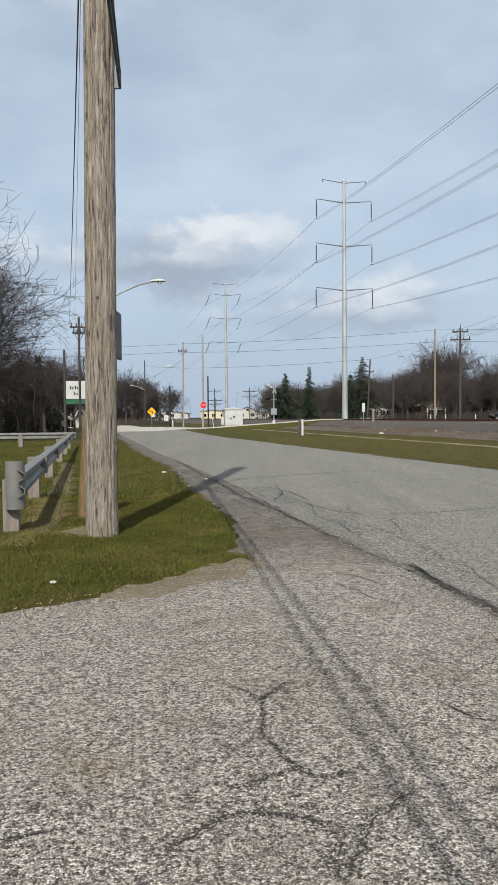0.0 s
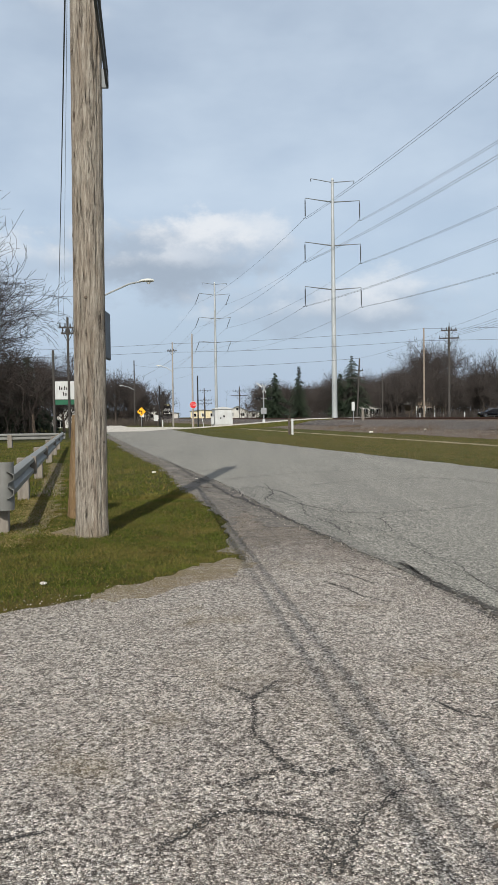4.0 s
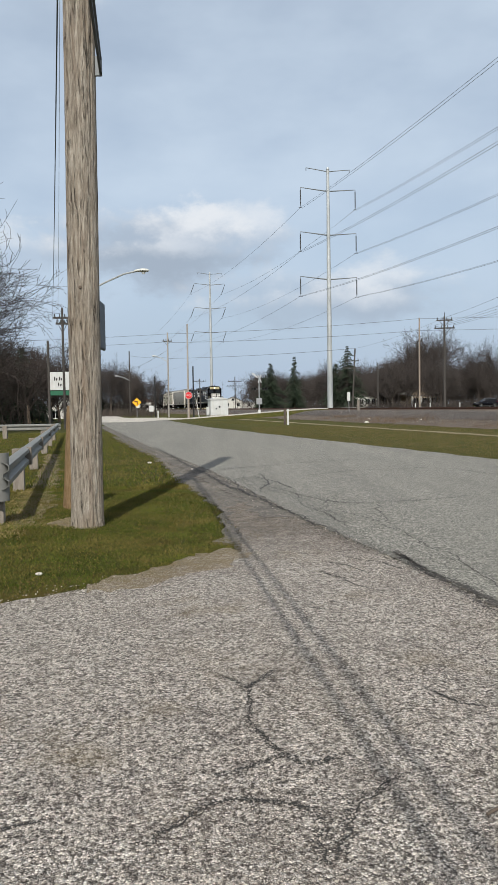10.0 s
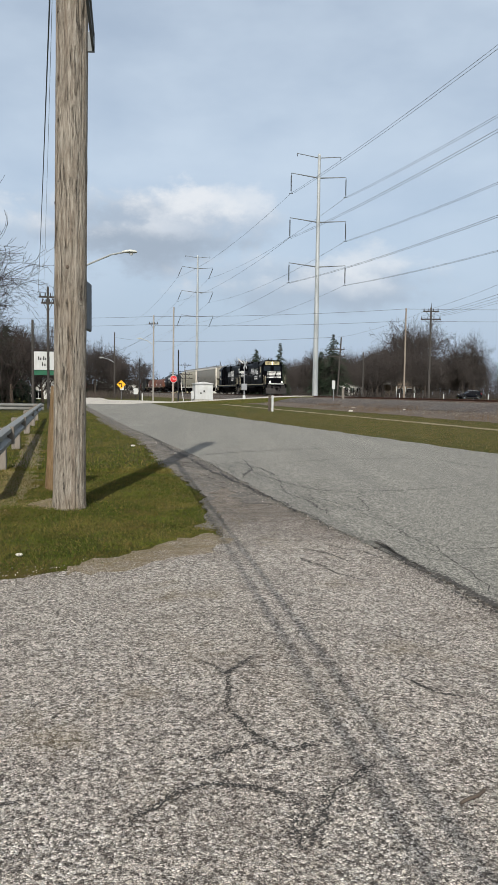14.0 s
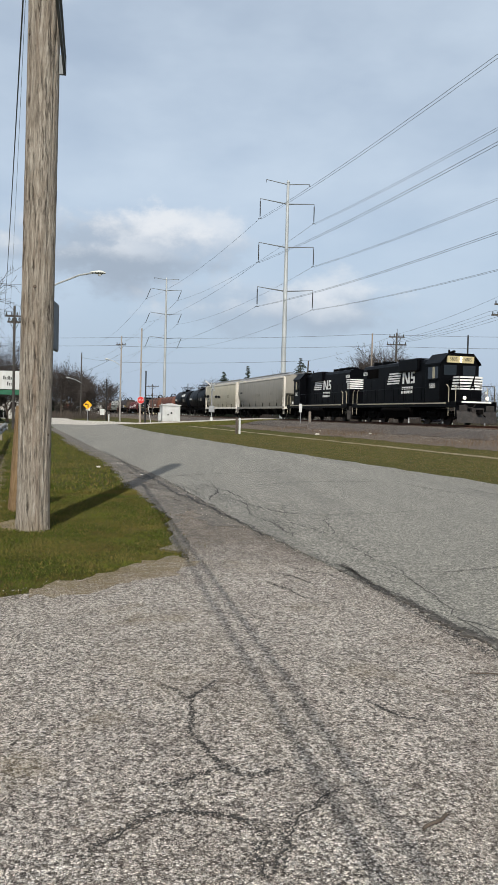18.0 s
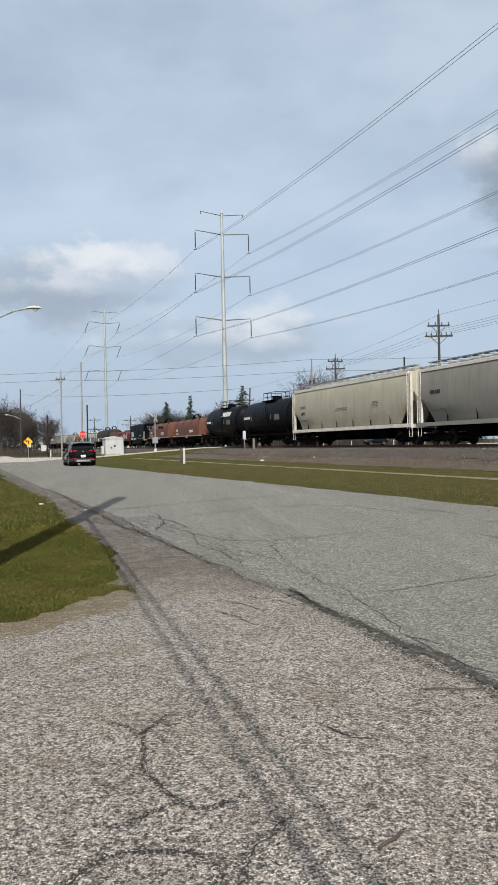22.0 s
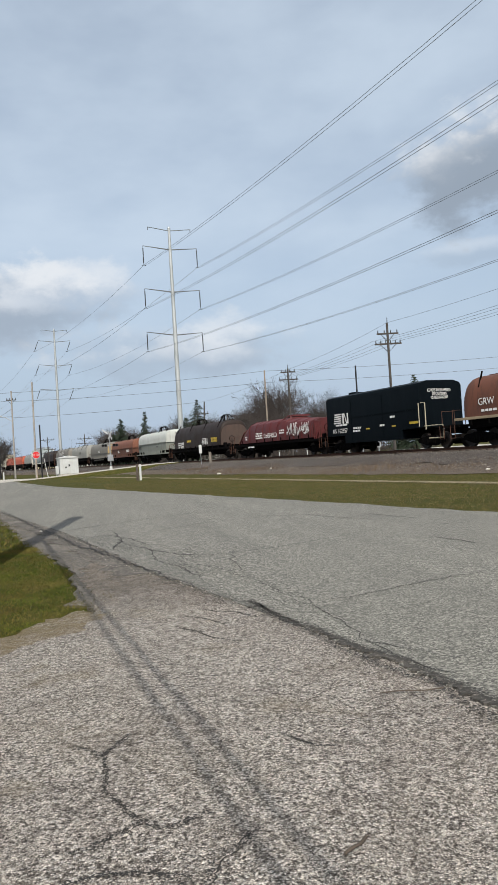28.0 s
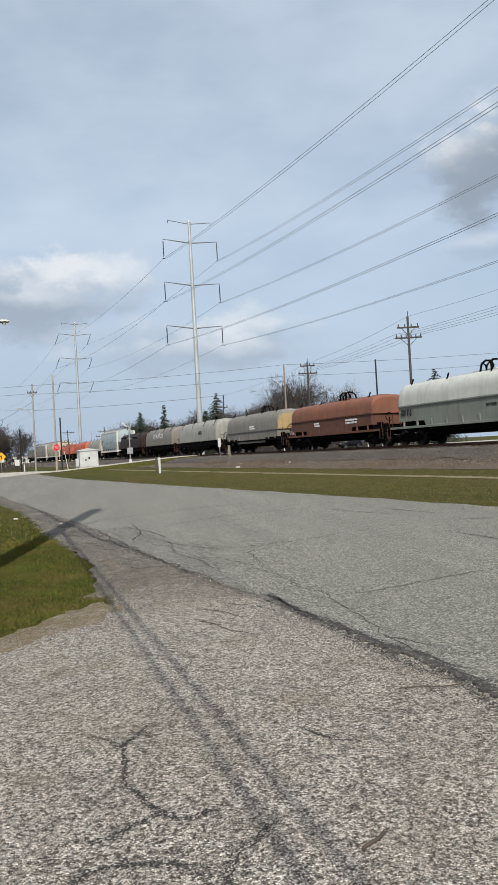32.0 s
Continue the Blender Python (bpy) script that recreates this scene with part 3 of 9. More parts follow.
def crossing_street():
    rows = []
    for i in range(15):
        u = i / 14
        x = -6.8 + u * 34
        y0 = 85.2 + 0.04 * x
        d = (x - track_x(y0)) / 1.019
        z = 0.02 + 0.97 * min(1, max(0, (x + 6) / 15)) if d < -1 else 0.985
        z = z if d < 5 else 0.75
        rows.append([(x, y0 - 0.6 - 2.2 * z, -0.1), (x, y0 - 0.5, z - 0.06), (x, y0, z), (x, y0 + 6.5, z), (x, y0 + 7, z - 0.06), (x, y0 + 7.1 + 2.2 * z, -0.1)])
    bank = new("street_bank", Mesh().loft([[r[0], r[1]] for r in rows], closed=False).loft([[r[4], r[5]] for r in rows], closed=False).data("street_bank", M_GRASS))
    tagged(bank, "grassy bank under the crossing street", "bank", kind="structure")
    ob = new("crossing_street", Mesh().loft([r[1:5] for r in rows]).data("crossing_street", M_CONCRETE))
    return tagged(ob, "pale concrete street rising to the rail crossing", "road", kind="structure")


crossing_street()
GRASS_EDGE = [(-14, 3.2), (-4.2, 4.15), (-1.66, 4.92), (-1.24, 5.21), (-0.73, 5.56), (-0.2, 6.21), (0.04, 6.6)]
SHOULDER = [(0.04, 6.6), (-0.12, 7.6), (-0.2, 9.0), (-0.5, 11.0), (-0.98, 13.2), (-2.35, 21.5), (-3.6, 26.6), (-6.05, 37.6), (-10.3, 57)]
sheet("gravel_lot", ragged(GRASS_EDGE, 0.12, 0.03, 21) + ragged([(0.06, 7.6), (-0.1, 9.4), (0.2, 10.4), (0.75, 8.4)], 0.12, 0.05, 31) + [(1.3, 6.9), (1.66, 5.4), (2.1, 3.2), (2.3, 1), (3.4, -4), (6.6, -20), (-30, -20), (-30, 2)], 0.012, M_LOT,
      "worn chip-sealed gravel lot with pale and dark stones", "lot")
sheet("road_shoulder", ragged(SHOULDER, 0.2, 0.05, 22) + [(-9.5, 57), (-4.9, 34.9), (-2.6, 24.7), (-0.3, 15), (0.4, 11.4), (0.95, 8.6), (1.35, 7.0), (1.2, 6.2)], 0.008, M_DIRT,
      "grey-brown packed dirt shoulder beside the road", "shoulder")
edge_l = [p for p in ROAD_L if 8 < p[1] < 40]
sheet("edge_gravel", ragged(edge_l, 0.15, 0.02, 41) + ragged([(x - 0.32 - 0.01 * y, y) for x, y in reversed(edge_l)], 0.15, 0.07, 42), 0.0165, M_DIRT,
      "dirty gravel along the crumbling road edge", "gravel")
sheet("bare_strip", ragged([(-2.45, 8.3), (-2.25, 8.9), (-3.0, 12.5), (-5.2, 22), (-5.5, 22), (-3.4, 12.5), (-2.75, 9.0)], 0.15, 0.05, 24), 0.002, M_SOIL, "bare soil strip under the guardrail", "soil")
sheet("pole_mound", ragged([(-2.15, 8.5), (-1.85, 8.22), (-1.66, 8.3), (-1.7, 8.7), (-2.0, 8.95)], 0.06, 0.03, 25), 0.012, M_SOIL, "pale sandy soil beside the pole foot", "soil")
sheet("soil_patch", ragged([(-1.05, 5.2), (-0.7, 5.35), (-0.1, 6.0), (0.1, 6.5), (-0.05, 6.75), (-0.3, 6.5), (-0.75, 5.85), (-1.1, 5.45)], 0.07, 0.05, 23), 0.016, M_SOILCHIP,
      "bare sandy soil at the corner of the grass", "soil")


def crack(points, w, seed, name="crack", material=M_CRACK, z=0.0245, jag=0.03, parent=None, taper=True, step=0.06):
    """A thin uneven band lying on the ground."""
    rnd = random.Random(seed)
    pts, off = [], 0.0
    for (x0, y0), (x1, y1) in zip(points[:-1], points[1:]):
        k = math.hypot(x1 - x0, y1 - y0)
        n = max(2, int(k / step))
        for i in range(n):
            off = 0.82 * off + rnd.gauss(0, jag)
            pts.append((x0 + (x1 - x0) * i / n - off * (y1 - y0) / k, y0 + (y1 - y0) * i / n + off * (x1 - x0) / k))
    pts.append(points[-1])
    left, right = [], []
    for i, (x, y) in enumerate(pts):
        a, b = pts[max(0, i - 1)], pts[min(len(pts) - 1, i + 1)]
        dx, dy = b[0] - a[0], b[1] - a[1]
        k = math.hypot(dx, dy) or 1
        q = w * rnd.uniform(0.45, 1.3) * (min(1, 6 * i / len(pts) + 0.15, 6 * (len(pts) - i) / len(pts)) if taper else 1) / 2
        left.append((x - dy / k * q, y + dx / k * q, z))
        right.append((x + dy / k * q, y - dx / k * q, z))
    sec = [[a, b] for a, b in zip(left, right)]
    return part(name, Mesh().loft(sec, closed=False), material, parent)


lot = bpy.data.objects["gravel_lot"]
# ---- railway track
def track_frame(y):
    s = track_slope(y)
    k = math.hypot(1, s)
    return Vector((track_x(y), y, 0)), Vector((s / k, 1 / k, 0)), Vector((1 / k, -s / k, 0))


def railway():
    bed = thing("railway_track", "rusty steel rails on dark sleepers in stone ballast", "railway", kind="structure")
    ys = ramp_list((-40, 20, 15), (20, 100, 40), (100, 320, 55))
    for side in (-0.76, 0.76):
        prof = [(-0.07, -0.17), (0.07, -0.17), (0.07, -0.15), (0.012, -0.13), (0.012, -0.04), (0.036, -0.035), (0.036, 0), (-0.036, 0), (-0.036, -0.035), (-0.012, -0.04), (-0.012, -0.13), (-0.07, -0.15)]
        sec = []
        for y in ys:
            p, f, r = track_frame(y)
            sec.append([p + r * (side + a) + Vector((0, 0, RAIL_Z + b)) for a, b in prof])
        part("rail", Mesh().loft(sec), M_RUST, bed)
        part("rail_head", Mesh().loft([[p[6] + Vector((0, 0, 0.003)), p[7] + Vector((0, 0, 0.003))] for p in sec], closed=False), M_RAILTOP, bed, "worn shiny rail top")
    me = Mesh().box(-1.3, 1.3, -0.115, 0.115, 0, 0.16).data("sleeper", M_TIE, bevel=0.012)
    y, rest = 24.0, Mesh()
    n = 0
    while y < 230:
        p, f, r = track_frame(y)
        m = Matrix.Translation(p + Vector((0, 0, RAIL_Z - 0.31))) @ Matrix((r, f, (0, 0, 1))).transposed().to_4x4()
        if n < 170:
            part("sleeper", me, M_TIE, bed, at=m)
        else:
            a = [m @ Vector(c) for c in ((-1.3, -0.115, 0.16), (1.3, -0.115, 0.16), (1.3, 0.115, 0.16), (-1.3, 0.115, 0.16), (-1.3, -0.115, 0), (1.3, -0.115, 0), (1.3, 0.115, 0), (-1.3, 0.115, 0))]
            rest.add(a, [(0, 1, 2, 3), (0, 4, 5, 1), (1, 5, 6, 2), (2, 6, 7, 3), (3, 7, 4, 0)])
        n += 1
        y += 0.52
    tagged(part("far_sleepers", rest, M_TIE, bed), kind="stuff")
    return bed


railway()
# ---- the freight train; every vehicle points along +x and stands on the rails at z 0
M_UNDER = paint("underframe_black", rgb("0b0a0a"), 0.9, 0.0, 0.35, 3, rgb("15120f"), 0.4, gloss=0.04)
M_WHEEL = paint("wheel_steel", rgb("221b17"), 0.7, 0.2, 0.3, 5)
M_LOCO = paint("locomotive_black", rgb("07080b"), 0.4, 0.0, 0.25, 1.2, rgb("0d0d0e"), 0.3, streak=True, gloss=0.05)
M_LETTER = paint("white_lettering", rgb("e6e6e2"), 0.5, 0, 0.1, 3, rgb("8a8780"), 0.35)
M_LETTER_Y = paint("yellow_lettering", rgb("c3a733"), 0.5, 0, 0.2, 3)
M_LETTER_G = paint("faded_grey_lettering", rgb("5f5b52"), 0.6, 0, 0.2, 3)
M_LETTER_B = paint("black_lettering", rgb("1d1d1d"), 0.6, 0, 0.2, 3)
M_HANDRAIL = paint("handrail_white", rgb("aba48e"), 0.5, 0.1, 0.2, 3)
M_BOARD = paint("cream_number_board", rgb("b9ad84"), 0.5, 0, 0.15, 4)
M_PILOT = paint("dusty_pilot_black", rgb("1c1a19"), 0.8, 0, 0.4, 3, rgb("3a332d"), 0.6)
M_WINDOW = paint("dark_cab_glass", rgb("10161a"), 0.08, 0, 0.1, 2, bump=0)
M_BEIGE = paint("beige_car_paint", rgb("b2ac98"), 0.6, 0, 0.14, 0.7, rgb("7d7766"), 0.35, streak=True)
M_BEIGE2 = paint("grey_beige_car_paint", rgb("86837a"), 0.6, 0, 0.16, 0.7, rgb("5d594f"), 0.4, streak=True)
M_BEIGE_SILL = paint("pale_sill_paint", rgb("d6d1c6"), 0.6, 0, 0.15, 1.5, rgb("857d6c"), 0.35)
M_TANK = paint("black_tank_paint", rgb("0b0e13"), 0.5, 0, 0.3, 0.8, rgb("1a1d21"), 0.45, streak=True, gloss=0.07)
M_COPPER = paint("rust_orange_paint", rgb("643b2a"), 0.75, 0, 0.3, 0.8, rgb("38251c"), 0.7, streak=True)
M_NAVY = paint("blue_black_paint", rgb("0a1014"), 0.5, 0, 0.2, 0.8, rgb("10171b"), 0.4, streak=True, gloss=0.03)
M_OXIDE = paint("red_oxide_paint", rgb("561c1d"), 0.65, 0, 0.3, 0.8, rgb("331a1a"), 0.6, streak=True)
M_BROWN = paint("dark_brown_paint", rgb("2f2622"), 0.6, 0, 0.25, 0.8, rgb("1d1816"), 0.5, streak=True, gloss=0.2)
M_PALE = paint("pale_grey_paint", rgb("b5b8b2"), 0.55, 0, 0.15, 0.8, rgb("7f7d74"), 0.4, streak=True)
M_RUSTY = paint("rust_brown_paint", rgb("7a4d39"), 0.7, 0, 0.3, 0.9, rgb("53352a"), 0.55, streak=True)
M_GREYCAR = paint("weathered_grey_paint", rgb("77746c"), 0.65, 0, 0.22, 0.8, rgb("4c463f"), 0.5, streak=True)
M_GREYCAR2 = paint("mid_grey_paint", rgb("8f8f88"), 0.65, 0, 0.2, 0.8, rgb("58534b"), 0.45, streak=True)
M_BLUECAR = paint("pale_blue_grey_paint", rgb("a3b0b3"), 0.6, 0, 0.15, 0.8, rgb("6d7577"), 0.4, streak=True)
M_ORANGE = paint("faded_orange_paint", rgb("b2563a"), 0.65, 0, 0.22, 0.8, rgb("6d3a2a"), 0.45, streak=True)
M_SILL_TAN = paint("tan_sill_paint", rgb("9a8a70"), 0.7, 0, 0.2, 1.5, rgb("5d5040"), 0.4)
# lighter than dark_brown_paint, for that car's end panel
M_BROWN2 = paint("lighter_brown_paint", rgb("46372f"), 0.7, 0, 0.25, 1.2, rgb("2a211c"), 0.5, streak=True)
M_PALE_LOW = paint("grey_green_paint", rgb("787c74"), 0.65, 0, 0.22, 0.8, rgb("54564c"), 0.5, streak=True)
M_RUST_LOW = paint("dark_rust_paint", rgb("5f3b2b"), 0.75, 0, 0.3, 0.9, rgb("3b271e"), 0.5, streak=True)
M_TAN_END = paint("tan_end_paint", rgb("a08a60"), 0.7, 0, 0.2, 1, rgb("6c5c40"), 0.4, streak=True)
M_LAMP_ON = glow("headlight_glow", (1.0, 0.93, 0.78), 1.6)
SIDE = Matrix.Rotation(radians(90), 4, "X")  # letters that face the -y side


def side_at(x, y, z):
    return Matrix.Translation((x, y, z)) @ SIDE


def wheel_mesh():
    me = Mesh()
    for y in (-0.76, 0.76):
        s = 1 if y > 0 else -1
        rings = [(0.10, y - 0.09 * s), (0.10, y + 0.05 * s), (0.34, y + 0.03 * s), (0.40, y + 0.065 * s), (0.457, y + 0.065 * s), (0.457, y - 0.045 * s), (0.485, y - 0.06 * s), (0.485, y - 0.08 * s), (0.36, y - 0.06 * s)]
        me.loft([[(r * math.cos(2 * math.pi * i / 20), yy, r * math.sin(2 * math.pi * i / 20)) for i in range(20)] for r, yy in rings])
    return me.rod((0, -0.9, 0), (0, 0.9, 0), 0.085, n=8).data("wheelset", M_WHEEL, smooth=True)


WHEELSET = wheel_mesh()


def truck_mesh():
    me = Mesh()
    for y in (-1.0, 1.0):
        o = [(-1.25, 0.55), (-1.0, 0.66), (-0.55, 0.70), (-0.35, 0.76), (0.35, 0.76), (0.55, 0.70), (1.0, 0.66), (1.25, 0.55), (1.25, 0.35), (0.95, 0.33), (0.45, 0.18), (-0.45, 0.18), (-0.95, 0.33), (-1.25, 0.35)]
        me.plate(o, y - 0.06, y + 0.06)
        for x in (-0.3, -0.1, 0.1, 0.3):
            me.rod((x, y * 1.05, 0.28), (x, y * 1.05, 0.62), 0.075, n=8)
        for x in (-0.9, 0.9):
            me.rod((x, y - 0.1, 0.46), (x, y + 0.1 * (1 if y > 0 else -1) + 0.06, 0.46), 0.13, n=8)
    return me.box(-0.25, 0.25, -1.1, 1.1, 0.4, 0.72).data("truck", M_UNDER)


TRUCK = truck_mesh()


def loco_truck_mesh():
    me = Mesh()
    for y in (-1.12, 1.12):
        o = [(-1.95, 0.86), (1.95, 0.86), (1.95, 0.60), (1.5, 0.42), (0.8, 0.55), (0.4, 0.30), (-0.4, 0.30), (-0.8, 0.55), (-1.5, 0.42), (-1.95, 0.60)]
        me.plate(o, y - 0.07, y + 0.07)
        for x in (-1.37, 1.37):
            me.box(x - 0.2, x + 0.2, y - 0.14, y + 0.14, 0.34, 0.66)
            me.rod((x - 0.35, y * 1.08, 0.5), (x - 0.35, y * 1.08, 0.9), 0.09, n=8)
            me.rod((x + 0.35, y * 1.08, 0.5), (x + 0.35, y * 1.08, 0.9), 0.09, n=8)
        me.rod((-0.6, y * 1.08, 0.75), (0.6, y * 1.08, 0.75), 0.11, n=8)
    return me.box(-0.4, 0.4, -1.2, 1.2, 0.5, 0.95).data("truck", M_UNDER)


LOCO_TRUCK = loco_truck_mesh()


def running_gear(car, L, at, mesh=TRUCK, half=0.88):
    for x in (-L / 2 + at, L / 2 - at):
        t = part("truck", mesh, M_UNDER, car, "black cast steel wheel truck", at=pose(x, 0, 0))
        for a in (-half, half):
            part("wheelset", WHEELSET, M_WHEEL, t, "brown steel wheels on an axle", at=pose(a, 0, 0.457))
    for x, s in ((-L / 2, -1), (L / 2, 1)):
        me = Mesh().box(min(x - s * 0.75, x - s * 0.05), max(x - s * 0.75, x - s * 0.05), -0.11, 0.11, 0.76, 0.98)
        me.box(min(x - s * 0.28, x + s * 0.02), max(x - s * 0.28, x + s * 0.02), -0.17, 0.17, 0.72, 1.02)
        me.rod((x - s * 0.5, 0.35, 0.8), (x, 0.38, 0.55), 0.03, n=6)
        part("coupler", me, M_UNDER, car)


def ladder(car, x, y, z0, z1, material, w=0.42, axis="x"):
    me = Mesh()
    a = (w / 2, 0) if axis == "x" else (0, w / 2)
    for s in (-1, 1):
        me.rod((x + s * a[0], y + s * a[1], z0), (x + s * a[0], y + s * a[1], z1), 0.022, n=6)
    z = z0 + 0.15
    while z < z1:
        me.rod((x - a[0], y - a[1], z), (x + a[0], y + a[1], z), 0.016, n=5)
        z += 0.36
    return part("ladder", me, material, car)


def bars(name, car, material, x0, x1, z, y, rows, seed, h=0.10, gap=0.07):
    """Lines of lettering too small to read, as plain bars."""
    rnd = random.Random(seed)
    me = Mesh()
    for k in range(rows):
        x = x0 + rnd.uniform(0, 0.12)
        while x < x1:
            w = rnd.uniform(0.10, 0.32)
            me.box(x, min(x + w, x1 + 0.1), y - 0.006, y + 0.004, z - k * (h + gap), z - k * (h + gap) + h)
            x += w + 0.07
    return part(name, me, material, car)


def covered_hopper(L, body, label, seed, letters=M_LETTER_B, number="", mark="", sill=M_BEIGE_SILL, chord=M_BEIGE_SILL):
    car = thing("covered_hopper", label, "freight car", group="freight train")
    b = L / 2 - 0.75
    half = [(-1.34, 1.36), (-1.47, 1.8), (-1.55, 2.4), (-1.58, 3.0), (-1.56, 3.6), (-1.50, 4.2), (-1.43, 4.44)]
    top = [(-1.05, 4.58), (-0.4, 4.68)]
    prof = half + top + [(-y, z) for y, z in reversed(top)] + [(-y, z) for y, z in reversed(half)]
    sec = []
    for x, cut in ((-b, 2.75), (-b + 0.05, 2.72), (-b + 1.25, 1.36), (-b / 2, 1.36), (0, 1.36), (b / 2, 1.36), (b - 1.25, 1.36), (b - 0.05, 2.72), (b, 2.75)):
        sec.append([(x, y, max(z, cut + 0.02 * (z - 1.36)) if z < 2.9 else z) for y, z in prof])
    part("body", Mesh().loft(sec), body, car, smooth=35)
    for s in (-1, 1):
        part("side_sill", Mesh().box(-L / 2 + 0.35, L / 2 - 0.35, s * 1.53 - 0.06, s * 1.53 + 0.06, 1.14, 1.38), sill, car, "side sill", bevel=0.01)
        part("top_chord", Mesh().box(-b - 0.03, b + 0.03, s * 1.44 - 0.07, s * 1.44 + 0.07, 4.36, 4.56), chord, car, "pale top chord", bevel=0.015)
    # chutes below, four bays
    bays = 4
    for k in range(bays):
        cx = -b + 2.7 + (2 * b - 5.4) * (k + 0.5) / bays
        w = (2 * b - 5.4) / bays * 0.36
        part("chute", Mesh().loft([[(cx - w, -1.35, 1.36), (cx + w, -1.35, 1.36), (cx + w, 1.35, 1.36), (cx - w, 1.35, 1.36)],
                                   [(cx - 0.35, -0.75, 0.45), (cx + 0.35, -0.75, 0.45), (cx + 0.35, 0.75, 0.45), (cx - 0.35, 0.75, 0.45)]]), M_UNDER, car, "dark discharge chute")
    part("centre_sill", Mesh().box(-L / 2 + 0.4, L / 2 - 0.4, -0.25, 0.25, 0.82, 1.22), M_UNDER, car)
    for s in (-1, 1):
        x = s * b
        part("slope_sheet", Mesh().add([(x, -1.4, 1.4), (x, 1.4, 1.4), (x - s * 2.2, 1.3, 1.0), (x - s * 2.2, -1.3, 1.0)], [(0, 1, 2, 3)]).box(min(x - s * 2.0, x - s * 1.6), max(x - s * 2.0, x - s * 1.6), -1.2, 1.2, 0.9, 1.36), M_UNDER, car)
        part("end_post", Mesh().box(min(x, x + s * 0.34), max(x, x + s * 0.34), -1.5, -1.38, 1.36, 4.45).box(min(x, x + s * 0.34), max(x, x + s * 0.34), 1.38, 1.5, 1.36, 4.45), M_BEIGE_SILL, car)
        # black backing sheets added for the shade inside the open end
        part("end_recess", Mesh().add([(x - s * 0.02, -1.25, 1.3), (x - s * 0.02, 1.25, 1.3), (x - s * 1.3, 1.25, 1.3), (x - s * 1.3, -1.25, 1.3), (x - s * 0.9, -1.25, 2.74), (x - s * 0.9, 1.25, 2.74)], [(3, 2, 5, 4), (0, 3, 4), (1, 5, 2)]), M_UNDER, car, "black sheets standing in for shade under the sloped end")
        ladder(car, x + s * 0.17, -1.56, 1.05, 4.4, M_BEIGE_SILL)
        part("end_sill", Mesh().box(min(x, x + s * 0.4), max(x, x + s * 0.4), -1.5, 1.5, 1.1, 1.36), M_BEIGE_SILL, car)
        part("step", Mesh().tube([(x + s * 0.05, -1.5, 1.2), (x + s * 0.05, -1.5, 0.55), (x + s * 0.4, -1.5, 0.55), (x + s * 0.4, -1.5, 1.2)], 0.02), M_BEIGE_SILL, car)
    walk_ = Mesh().box(-b, b, -0.95, -0.55, 4.93, 4.98).box(-b, b, 0.55, 0.95, 4.93, 4.98)
    for k in range(int(2 * b / 1.0)):
        x = -b + 0.3 + k
        walk_.beam((x, -1.25, 4.5), (x + 0.1, -0.9, 4.95), 0.06, 0.05).beam((x, 1.25, 4.5), (x + 0.1, 0.9, 4.95), 0.06, 0.05).box(x, x + 0.05, -0.95, 0.95, 4.88, 4.93)
    part("running_board", walk_, M_GREY, car, "grey roof walkway")
    for k in range(3):
        x = -b + b * (0.35 + k * 0.65)
        part("roof_hatch", Mesh().box(x - 2.2, x + 2.2, -0.34, 0.34, 4.64, 4.80), body, car, bevel=0.03)
    if mark:
        lettering("reporting_mark", mark, 0.36, letters, car, side_at(-b + 1.85, -1.584, 3.08))
    else:
        bars("reporting_mark", car, letters, -b + 1.0, -b + 2.0, 3.0, -1.585, 1, seed, 0.22)
    if number:
        lettering("car_number", number, 0.34, letters, car, side_at(-b + 1.9, -1.578, 2.62))
    bars("small_lettering", car, M_LETTER_G, -b + 1.0, -b + 2.6, 2.1, -1.53, 2, seed + 1, 0.03, 0.05)
    bars("small_lettering", car, M_LETTER_G, -1.2, 0.7, 2.75, -1.585, 2, seed + 2, 0.035, 0.09)
    bars("small_lettering", car, M_LETTER_G, b - 4.6, b - 3.7, 2.95, -1.592, 4, seed + 3, 0.03, 0.07)
    for k in range(6):
        x = -b + 2.8 + k * (2 * b - 5) / 5
        part("side_stake", Mesh().add([(x - 0.03, -1.50, 1.45), (x + 0.03, -1.50, 1.45), (x - 0.10, -1.56, 2.0), (x - 0.14, -1.56, 2.0)], [(0, 1, 2, 3)]).box(x - 0.03, x + 0.03, -1.57, -1.52, 1.40, 1.75), M_UNDER, car)
    running_gear(car, L, 2.0)
    return car


